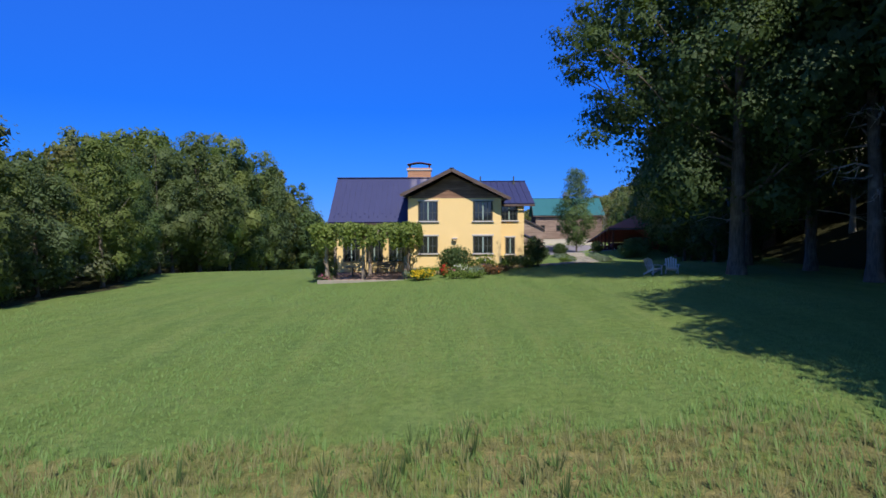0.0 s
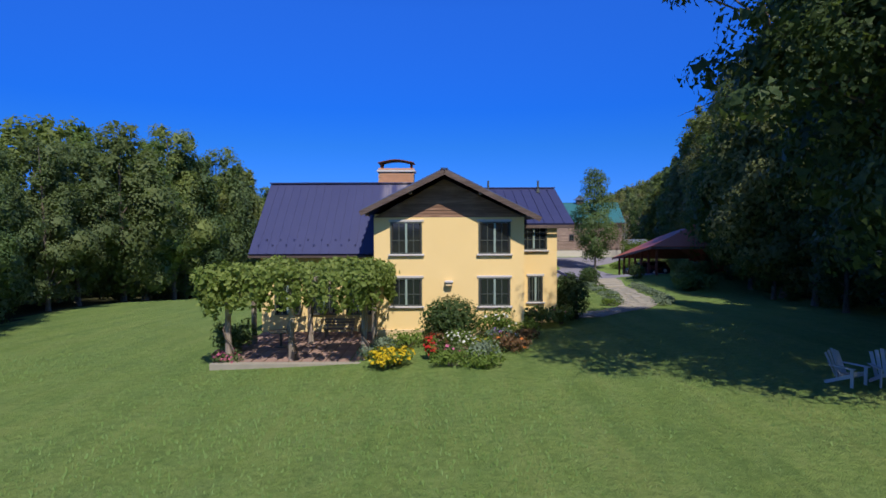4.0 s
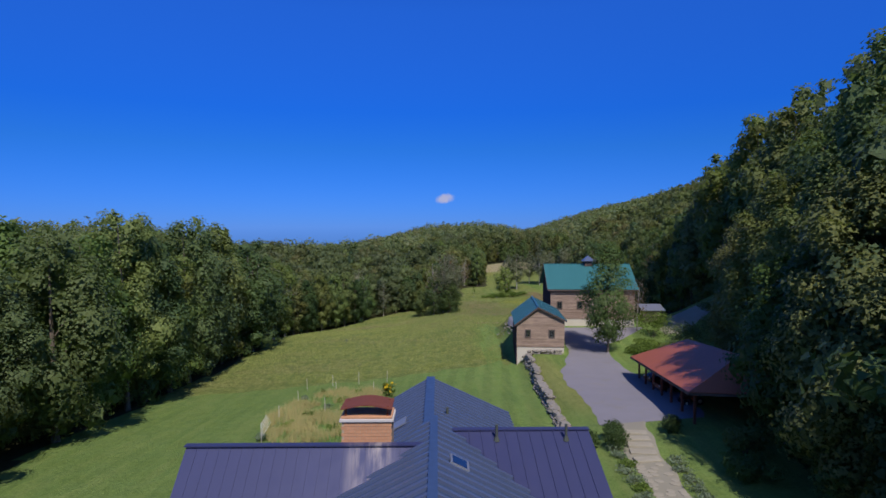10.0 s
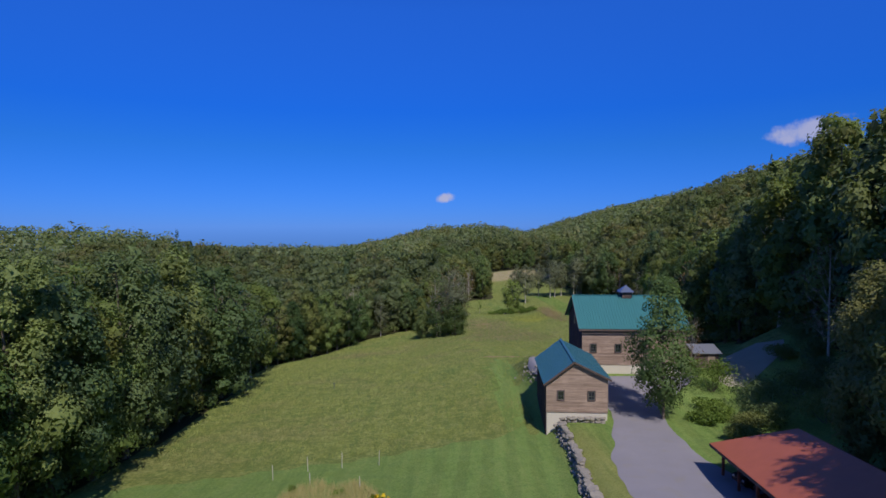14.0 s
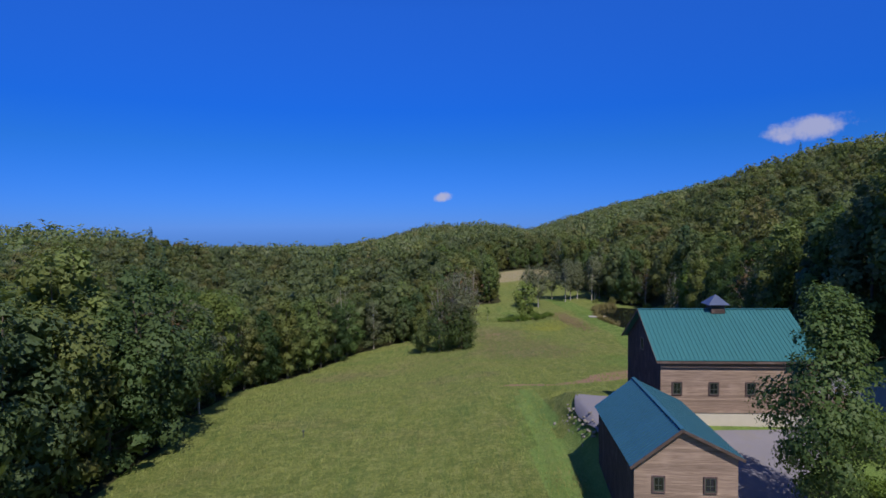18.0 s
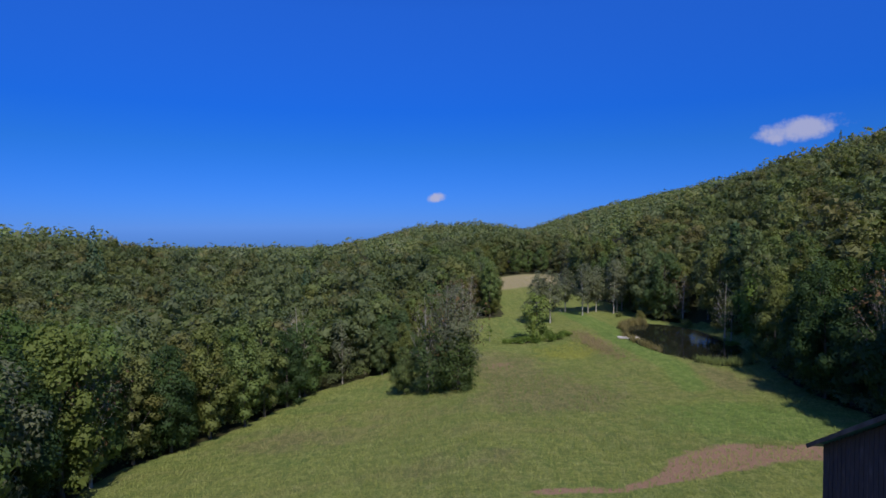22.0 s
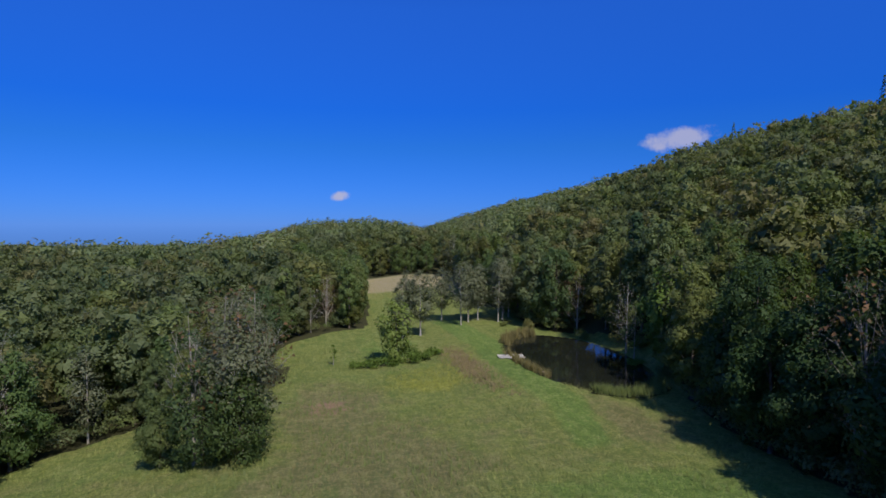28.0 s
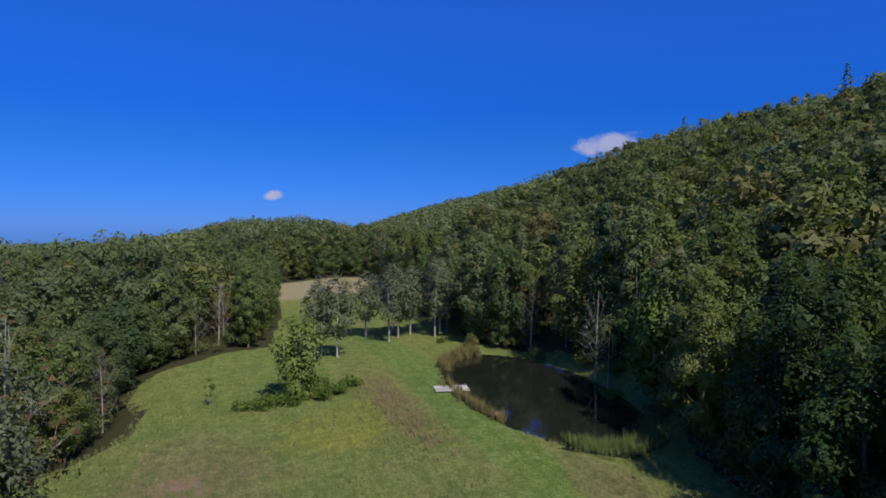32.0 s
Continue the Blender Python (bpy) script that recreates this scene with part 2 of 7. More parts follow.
M["reed"] = leafy("reed", (0.16, 0.14, 0.05), (0.36, 0.30, 0.14), 0.35)
M["rough_dry"] = leafy("rough_dry_grass", (0.12, 0.135, 0.05), (0.27, 0.245, 0.105), 0.2)
M["dry"] = leafy("dry_grass", (0.20, 0.20, 0.065), (0.40, 0.34, 0.15), 0.2)
M["weed"] = leafy("weed", (0.12, 0.10, 0.05), (0.33, 0.25, 0.13), 0.2)
M["blade"] = leafy("grass_blade", (0.105, 0.195, 0.045), (0.185, 0.285, 0.085), 0.15)
for key, a in (("petal_yellow", (0.75, 0.52, 0.02)), ("petal_red", (0.62, 0.04, 0.03)), ("petal_white", (0.8, 0.8, 0.74)),
               ("petal_pink", (0.62, 0.16, 0.28)), ("petal_orange", (0.72, 0.22, 0.05)), ("petal_purple", (0.25, 0.14, 0.38))):
    M[key] = leafy(key, shade(a, 0.7), a, 0.2)
M["bark"] = wood("bark", (0.10, 0.08, 0.065), (0.24, 0.2, 0.17), 0.95, (7, 7, 0.9))
M["bark_pale"] = wood("bark_pale", (0.28, 0.25, 0.22), (0.48, 0.45, 0.40), 0.95, (7, 7, 0.9))
M["stucco"] = plain("stucco", (0.86, 0.63, 0.30), 0.9, 0, 0.07, 0.7, 0.3, 90)
M["stucco_band"] = plain("stucco_band", (0.70, 0.52, 0.30), 0.9, 0, 0.07, 2, 0.2, 60)
M["plaster"] = plain("plaster_sill", (0.55, 0.51, 0.51), 0.85, 0, 0.12, 3, 0.1, 50)
M["gable_wood"] = wood("gable_wood", (0.20, 0.11, 0.075), (0.36, 0.22, 0.15))
M["fascia"] = wood("fascia", (0.085, 0.06, 0.055), (0.16, 0.12, 0.11))
M["siding"] = wood("siding", (0.22, 0.155, 0.125), (0.43, 0.32, 0.265), 0.9, (0.35, 14, 14), 0.5)
M["siding_dark_shaded"] = wood("siding_dark_shaded", (0.085, 0.06, 0.065), (0.15, 0.105, 0.105), 0.85, (9, 9, 0.6))
M["deck"] = wood("deck_wood", (0.42, 0.38, 0.34), (0.64, 0.6, 0.55))
M["post_wood"] = wood("post_wood", (0.20, 0.16, 0.13), (0.40, 0.33, 0.27), 0.9, (9, 9, 0.8))
M["concrete"] = plain("concrete", (0.58, 0.53, 0.47), 0.9, 0, 0.14, 1.2, 0.2, 30)
M["stone"] = plain("stone", (0.29, 0.26, 0.235), 0.9, 0, 0.45, 2.2, 0.6, 18)
M["flag"] = plain("flagstone", (0.35, 0.315, 0.26), 0.9, 0, 0.28, 2.0, 0.4, 22)
M["paver"] = plain("red_paver", (0.34, 0.22, 0.18), 0.9, 0, 0.3, 2.0, 0.4, 22)
M["boulder"] = plain("boulder", (0.40, 0.27, 0.19), 0.9, 0, 0.3, 1.6, 0.6, 14)
M["brick"] = plain("brick", (0.56, 0.29, 0.17), 0.9, 0, 0.3, 5, 0.3, 40)
M["mortar"] = plain("mortar", (0.46, 0.35, 0.27), 0.95, 0, 0.15, 6, 0.2, 60)
M["rust"] = plain("rusty_sheet", (0.20, 0.06, 0.035), 0.7, 0.2, 0.3, 3, 0.2, 30)
M["frame"] = plain("window_frame", (0.075, 0.085, 0.075), 0.5, 0, 0.1, 6, 0.0)
M["frame_green"] = plain("window_mullion", (0.28, 0.36, 0.33), 0.5, 0, 0.1, 6, 0.0)
M["room"] = plain("dark_room", (0.035, 0.03, 0.028), 0.95, 0, 0.3, 2, 0.0)
M["red_roof"] = plain("red_roof", (0.42, 0.12, 0.07), 0.55, 0.0, 0.2, 0.9, 0.05, 20)
M["red_wood"] = wood("red_wood", (0.16, 0.05, 0.035), (0.26, 0.09, 0.06), 0.85, (9, 9, 0.6))
M["galv"] = plain("galvanised", (0.42, 0.42, 0.43), 0.45, 0.7, 0.15, 4, 0.05)
M["white_paint"] = plain("white_paint", (0.72, 0.71, 0.68), 0.6, 0, 0.1, 3, 0.1)
M["grey_paint"] = plain("grey_paint", (0.42, 0.46, 0.50), 0.65, 0, 0.14, 3, 0.1)
M["black_paint"] = plain("black_car_paint", (0.02, 0.02, 0.023), 0.25, 0.1, 0.1, 3, 0.0)
M["tyre"] = plain("tyre_rubber", (0.02, 0.02, 0.02), 0.9, 0, 0.2, 8, 0.1)
M["rim"] = plain("wheel_rim", (0.55, 0.55, 0.57), 0.35, 0.8, 0.08, 8, 0.0)
M["soil"] = plain("soil", (0.10, 0.075, 0.05), 0.97, 0, 0.35, 2, 0.5, 18)
M["teal"] = plain("teal_bin", (0.10, 0.42, 0.36), 0.6, 0, 0.1, 3, 0.0)


def metal_roof(name, base, rough, streak=0.12, stain=False):
    """Painted sheet: faint runs down the slope, dust and soft oil-canning."""
    m = Nodes(name, rough, 0.1, 0.3)
    c = m.mix(m.noise(0.8, 4, stretch=(2.5, 0.4, 0.4)), shade(base, 1 - streak), shade(base, 1 + streak))
    c = m.mix(m.math("MULTIPLY", m.range(m.noise(0.35, 5), 0.45, 0.8), 0.15), c, shade(base, 1.5))
    c = m.mix(m.math("MULTIPLY", m.random(), 0.3), c, shade(base, 0.85))
    if stain:   # a pale run of lime below the chimney
        sep = m.n.new("ShaderNodeSeparateXYZ")
        m.l.new(m.tc.outputs["Object"], sep.inputs[0])
        run = m.math("MULTIPLY", m.range(sep.outputs[0], -3.0, -2.1), m.range(sep.outputs[0], -0.6, -1.5))
        run = m.math("MULTIPLY", run, m.range(sep.outputs[1], 48.2, 51.5))
        run = m.math("MULTIPLY", run, m.range(m.noise(1.4, 4, stretch=(2.2, 0.35, 0.35)), 0.35, 0.7))
        c = m.mix(m.math("MULTIPLY", run, 0.75), c, (0.42, 0.36, 0.36))
    m.bump(m.noise(1.6, 2), 0.08, 0.02)
    m.put(m.range(m.noise(2.0, 4), 0.2, 0.9, rough - 0.06, rough + 0.1), m.b.inputs["Roughness"])
    return m.colour(c)


M["slate_metal"] = metal_roof("slate_blue_metal", (0.042, 0.047, 0.125), 0.52, 0.1, True)
M["slate_tile"] = metal_roof("blue_ribbed_metal", (0.045, 0.075, 0.16), 0.42)
# paler copy of the blue sheet: sun on the rib sides put into colour
M["rib_metal"] = metal_roof("lit_rib_metal", (0.085, 0.11, 0.20), 0.38)
M["teal_metal"] = metal_roof("teal_metal", (0.045, 0.17, 0.19), 0.42)
M["teal_blue"] = metal_roof("teal_blue_metal", (0.04, 0.13, 0.19), 0.42)


def glass_pane():
    m = Nodes("window_glass", 0.04, 0.0, 0.8)
    m.colour((0.012, 0.016, 0.02))
    m.bump(m.noise(1.3, 2), 0.03, 0.02)
    return m.mat


M["glass"] = glass_pane()


def pond_water():
    m = Nodes("pond_water", 0.06, 0.0, 0.5)
    m.bump(m.noise(1.1, 3, "World"), 0.06, 0.03)
    return m.colour(m.mix(m.noise(0.2, 3, "World"), (0.008, 0.010, 0.008), (0.02, 0.022, 0.016)))


M["water"] = pond_water()


def gravel(name, base):
    m = Nodes(name, 0.95, 0, 0.15)
    c = m.mix(m.noise(0.25, 4, "World"), shade(base, 0.8), shade(base, 1.15))
    c = m.mix(m.math("MULTIPLY", m.range(m.noise(0.6, 4, "World"), 0.5, 0.75), 0.4), c, (0.26, 0.23, 0.19))
    c = m.mix(m.math("MULTIPLY", m.noise(14, 4, "World"), 0.6), c, shade(base, 0.6))
    m.bump(m.noise(22, 4, "World"), 0.5, 0.03)
    return m.colour(c)


M["gravel"] = gravel("gravel", (0.26, 0.245, 0.29))
M["gravel_pale"] = gravel("pale_gravel", (0.31, 0.285, 0.235))


def meadow_patches(m, c, n2):
    """Brown, golden and lush green stretches of the meadow, with frayed edges."""
    n5 = m.noise(0.22, 5, "World", rough=0.65)
    fray = m.math("MULTIPLY", m.math("SUBTRACT", n5, 0.5), 1.5)
    streak = m.noise(0.05, 4, "World", (1.0, 2.2, 1.0), 0.6)
    c = m.mix(m.math("MULTIPLY", m.range(streak, 0.5, 0.68), 0.5), c, (0.24, 0.215, 0.09))
    c = m.mix(m.math("MULTIPLY", m.range(streak, 0.45, 0.3), 0.6), c, (0.145, 0.2, 0.055))
    for key, colour in (("brown", m.mix(n2, (0.165, 0.14, 0.068), (0.24, 0.195, 0.10))), ("gold", m.mix(n2, (0.22, 0.26, 0.04), (0.34, 0.30, 0.05))), ("lush", m.mix(n2, (0.115, 0.195, 0.042), (0.18, 0.27, 0.06)))):
        c = m.mix(m.math("MULTIPLY", m.range(m.math("ADD", m.attr(key), fray), 0.25, 0.75), 0.85), c, colour)
    return c


def clumpy(m, c, amount):
    """Darker tussocks and paler seed heads, a hand to some metres across."""
    broad, small = m.noise(0.7, 7, "World", rough=0.7), m.noise(2.6, 6, "World", rough=0.75)
    dark = m.mix(0.55, c, (0.04, 0.065, 0.018))
    pale = m.mix(0.5, c, (0.36, 0.345, 0.15))
    c = m.mix(m.math("MULTIPLY", m.range(broad, 0.48, 0.57), m.math("MULTIPLY", amount, 0.75)), c, dark)
    c = m.mix(m.math("MULTIPLY", m.range(broad, 0.47, 0.38), m.math("MULTIPLY", amount, 0.65)), c, pale)
    c = m.mix(m.math("MULTIPLY", m.range(small, 0.5, 0.57), m.math("MULTIPLY", amount, 0.85)), c, dark)
    return m.mix(m.math("MULTIPLY", m.range(small, 0.46, 0.38), m.math("MULTIPLY", amount, 0.65)), c, pale)


def earth():
    """The ground sheet: mown lawn with stripes, rough meadow, bare soil and the floor of the woods."""
    m = Nodes("ground", 0.95, 0, 0.1)
    mown, woods, dirt, tall, lush = (m.attr(k) for k in ("mown", "woods", "dirt", "tall", "lush"))
    n1, n2, n3, n4 = m.noise(0.11, 4, "World"), m.noise(0.6, 4, "World"), m.noise(5, 5, "World"), m.noise(28, 4, "World")
    lawn = m.mix(n1, (0.138, 0.208, 0.05), (0.198, 0.275, 0.076))
    lawn = m.mix(m.range(n2, 0.35, 0.75), lawn, (0.17, 0.25, 0.075))
    sep = m.n.new("ShaderNodeSeparateXYZ")
    m.l.new(m.geo.outputs["Position"], sep.inputs[0])
    wave = m.math("SINE", m.math("MULTIPLY", m.math("SUBTRACT", sep.outputs[0], m.math("MULTIPLY", sep.outputs[1], 0.1)), 2.6))
    wave = m.math("MULTIPLY", m.range(m.math("ADD", wave, m.math("MULTIPLY", m.math("SUBTRACT", n2, 0.5), 1.2)), -0.5, 0.5), m.attr("stripe"))
    lawn = m.mix(m.math("MULTIPLY", wave, 0.42), lawn, (0.215, 0.33, 0.085))
    meadow = m.mix(n1, (0.165, 0.198, 0.048), (0.24, 0.258, 0.07))
    meadow = m.mix(m.range(n2, 0.4, 0.7), meadow, (0.215, 0.245, 0.07))
    meadow = meadow_patches(m, meadow, n2)
    meadow = m.mix(m.math("MULTIPLY", tall, m.range(n2, 0.3, 0.6)), meadow, (0.30, 0.23, 0.10))
    c = m.mix(m.range(m.math("ADD", mown, m.math("MULTIPLY", m.math("SUBTRACT", n2, 0.5), 0.15)), 0.4, 0.6), meadow, lawn)
    c = m.mix(m.math("MULTIPLY", m.attr("dry"), 0.75), c, m.mix(n2, (0.22, 0.24, 0.065), (0.36, 0.31, 0.12)))
    c = clumpy(m, c, m.range(mown, 0.6, 0.4, 0.22, 0.9))
    sweep = m.noise(0.5, 5, "World", (1.9, 0.16, 1.0), 0.65)
    c = m.mix(m.math("MULTIPLY", m.range(sweep, 0.5, 0.66), 0.6), c, m.mix(0.5, c, (0.07, 0.14, 0.035)))
    c = m.mix(m.math("MULTIPLY", m.range(sweep, 0.5, 0.34), 0.5), c, m.mix(0.5, c, (0.27, 0.30, 0.10)))
    c = m.mix(m.range(n3, 0.35, 0.75), c, m.mix(0.36, c, (0.03, 0.07, 0.015)))
    c = m.mix(m.math("MULTIPLY", m.range(n2, 0.5, 0.8), 0.4), c, m.mix(0.5, c, (0.05, 0.10, 0.02)))
    c = m.mix(m.math("MULTIPLY", m.range(n4, 0.5, 0.75), 0.6), c, m.mix(0.5, c, (0.34, 0.38, 0.16)))
    c = m.mix(m.math("MULTIPLY", m.range(m.noise(1.7, 5, "World"), 0.5, 0.8), 0.3), c, m.mix(0.5, c, (0.05, 0.12, 0.03)))
    c = m.mix(m.range(m.math("ADD", dirt, m.math("MULTIPLY", m.math("SUBTRACT", n2, 0.5), 0.7)), 0.4, 0.75), c, m.mix(n3, (0.24, 0.14, 0.095), (0.36, 0.23, 0.165)))
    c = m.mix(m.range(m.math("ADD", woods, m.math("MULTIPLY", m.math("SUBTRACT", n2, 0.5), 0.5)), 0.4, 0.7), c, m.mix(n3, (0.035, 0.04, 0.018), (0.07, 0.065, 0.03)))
    c = m.mix(m.math("MULTIPLY", m.attr("far"), 0.9), c, m.mix(n2, (0.28, 0.24, 0.15), (0.38, 0.31, 0.22)))
    m.bump(m.math("ADD", n3, n4), 0.9, 0.09)
    return m.colour(c)


M["earth"] = earth()


def meadow_blades():
    """Uncut grass: green, yellow and tan by patches, a tone for each blade."""
    m = Nodes("meadow_blade", 0.7, 0, 0.1)
    n1, n2 = m.noise(0.11, 4, "World"), m.noise(0.6, 4, "World")
    c = m.mix(n1, (0.165, 0.198, 0.048), (0.24, 0.258, 0.07))
    c = m.mix(m.range(n2, 0.4, 0.7), c, (0.215, 0.245, 0.07))
    c = clumpy(m, meadow_patches(m, c, n2), 1.0)
    c = m.mix(m.math("MULTIPLY", m.range(m.island(), 0.7, 1.0), 0.3), c, (0.29, 0.28, 0.13))
    c = m.mix(m.math("MULTIPLY", m.range(m.island(), 0.3, 0.0), 0.45), c, (0.09, 0.15, 0.035))
    return m.colour(c)


M["meadow"] = meadow_blades()
M["meadow_weed"] = leafy("meadow_weed", (0.085, 0.12, 0.035), (0.18, 0.215, 0.065), 0.2)

# ---- the lie of the land ----
rng = np.random.default_rng(7)
GY = [-200, -40, 0, 10, 20, 40, 52, 70, 85, 100, 113, 142, 160, 185, 207, 226, 260, 285, 330, 381, 430, 520, 700, 1000, 1600]
GZ = [-4, -1.8, -0.5, -0.1, 0.4, 0.15, 0.05, -0.4, -1.5, -3.1, -3.9, -4.3, -5.2, -8, -10, -10.4, -11, -10.5, -10, -7.3, -5, -8, -9, -8, -12]
SY, SL = [-200, 0, 40, 80, 110, 142, 200, 230, 270, 330, 420, 600], [0.05, 0.06, 0.05, 0.07, 0.09, 0.13, 0.2, 0.24, 0.2, 0.1, 0.03, 0]
EDGE_LY = [-60, 30, 45, 60, 72, 100, 115, 138, 165, 183, 195, 210, 225, 232, 238, 244, 252, 262, 275, 281, 287, 291, 321, 354, 372]
EDGE_LX = [-23, -23, -23, -29, -31.5, -33, -33, -32, -36, -37, -32, -27, -21, -13, 2, 6, 6, 2, 2.6, 8.5, 13, 21.5, 24, 25, 26]
EDGE_RY = [-60, 25, 60, 72, 105, 130, 150, 175, 190, 216, 240, 262, 272, 280, 292, 330, 385]
EDGE_RX = [21, 23, 25, 35, 47, 53, 55, 56, 58, 62.5, 71.5, 70, 63, 60, 61, 58, 60]
PAD = dict(y=[60, 72, 80, 98, 119, 125, 130, 170], z=[-0.2, -0.1, -0.5, -1.8, -2.0, -1.2, -0.6, -0.8])
POND_Z = -9.3


def step(v, a, b):
    u = np.clip((v - a) / (b - a), 0, 1)
    return u * u * (3 - 2 * u)


def ground_z(x, y):
    x, y = np.asarray(x, float), np.asarray(y, float)
    c = sum(np.interp(y + d, GY, GZ) for d in (-8, -4, 0, 4, 8)) / 5
    s = sum(np.interp(y + d, SY, SL) for d in (-20, 0, 20)) / 3
    z = c - s * 34 * (1 - np.exp(-np.clip(6 - x, 0, None) / 34))
    z = z + 0.5 * step(x, 6, 15) * step(y, 2, 22) * (1 - step(y, 42, 60))
    pad = step(x, 12.6, 14.6) * step(y, 60, 76) * (1 - step(y, 139, 154))
    level = sum(np.interp(y + d, PAD["y"], PAD["z"]) for d in (-3, 0, 3)) / 3 + 0.08 * np.clip(x - 15, 0, 8) * (1 - step(y, 76, 98))
    z = z * (1 - pad) + level * pad
    z = z + 1.6 * step(x, 28, 46) * step(y, 200, 240)
    hill = np.interp(y, [-200, 20, 60, 110, 150, 200, 300, 420, 600, 1000], [22, 24, 26, 38, 48, 64, 72, 85, 120, 160])
    top = np.interp(y, [-200, 150, 300, 480, 1000, 1600], [66, 73, 84, 74, 66, 20])
    z = z + (top + 8) * (1 - np.exp(-(np.clip(x - hill, 0, None) / 150) ** 1.05))
    z = z + np.interp(y, [-200, 100, 220, 330, 500, 900], [16, 16, 19, 20, 13, 4]) * (1 - np.exp(-np.clip(-x - 90, 0, None) / 110))
    z = z - 26 * step(-x, 20, 190) * step(y, 400, 640) + 14 * np.exp(-(((x - 36) / 78) ** 4 + ((y - 860) / 130) ** 2))
    z = z - 150 * step(y, 1050, 2600) - 120 * step(-x, 650, 2000)
    pool = ((x - 58.2) / 9.8) ** 2 + ((y - 245) / 21) ** 2
    z = np.where(pool < 1.6, np.minimum(z, POND_Z - 0.9 + 1.1 * step(pool, 0.7, 1.45)), z)
    return z


def gz(x, y):
    return float(ground_z(x, y))


def wooded(x, y):
    """1 inside the woods, 0 in the open."""
    x, y = np.asarray(x, float), np.asarray(y, float)
    left = x < np.interp(y, EDGE_LY, EDGE_LX)
    right = x > np.interp(y, EDGE_RY, EDGE_RX)
    return np.where(y > 385, 1.0, np.where(left | right, 1.0, 0.0))


def mesh_of(name, verts, faces, mat, smooth=False, normals=None):
    """A mesh from an n x 3 array and an array of quads or of triangles."""
    me = bpy.data.meshes.new(name)
    verts, faces = np.asarray(verts, np.float32), np.asarray(faces, np.int32)
    k = faces.shape[1]
    me.vertices.add(len(verts))
    me.vertices.foreach_set("co", verts.ravel())
    me.loops.add(faces.size)
    me.loops.foreach_set("vertex_index", faces.ravel())
    me.polygons.add(len(faces))
    me.polygons.foreach_set("loop_start", np.arange(0, faces.size, k, dtype=np.int32))
    me.polygons.foreach_set("use_smooth", np.full(len(faces), smooth))
    me.materials.append(mat)
    me.update(calc_edges=True)
    if normals is not None:
        me.attributes.new("custom_normal", "FLOAT_VECTOR", "POINT").data.foreach_set("vector", np.asarray(normals, np.float32).ravel())
    return me


def blob(x, y, cx, cy, rx, ry):
    return np.exp(-(((x - cx) / rx) ** 2 + ((y - cy) / ry) ** 2))


def patches(x, y):
    """How lush, golden and brown the meadow is at a place."""
    strip = np.exp(-((x - np.interp(y, [150, 180, 205, 222, 240, 262, 290], [26, 36, 44, 47, 45, 46, 43])) / np.interp(y, [200, 230, 262], [2.2, 3.4, 3.7])) ** 4) * step(y, 203, 208) * (1 - step(y, 288, 294))
    lush = 1.1 * blob(x, y, 43, 186, 14, 13) + strip + 0.7 * blob(x, y, 26, 262, 10, 20) + 0.6 * blob(x, y, 9.5, 138, 3.0, 22)
    gold = blob(x, y, 30, 240, 8, 9) + 0.7 * blob(x, y, 38, 252, 4, 8)
    brown = 0.9 * blob(x, y, 15, 226, 6, 11) + 0.75 * blob(x, y, 20, 204, 11, 12) + 0.5 * blob(x, y, -18, 190, 12, 8) + 0.55 * blob(x, y, 4, 172, 10, 6) + 0.7 * blob(x, y, 52, 212, 3, 9) + 0.3 * step(y, 178, 200) * (1 - step(y, 240, 262))
    return lush, gold, brown * (1 - 0.7 * np.clip(lush, 0, 1)), strip


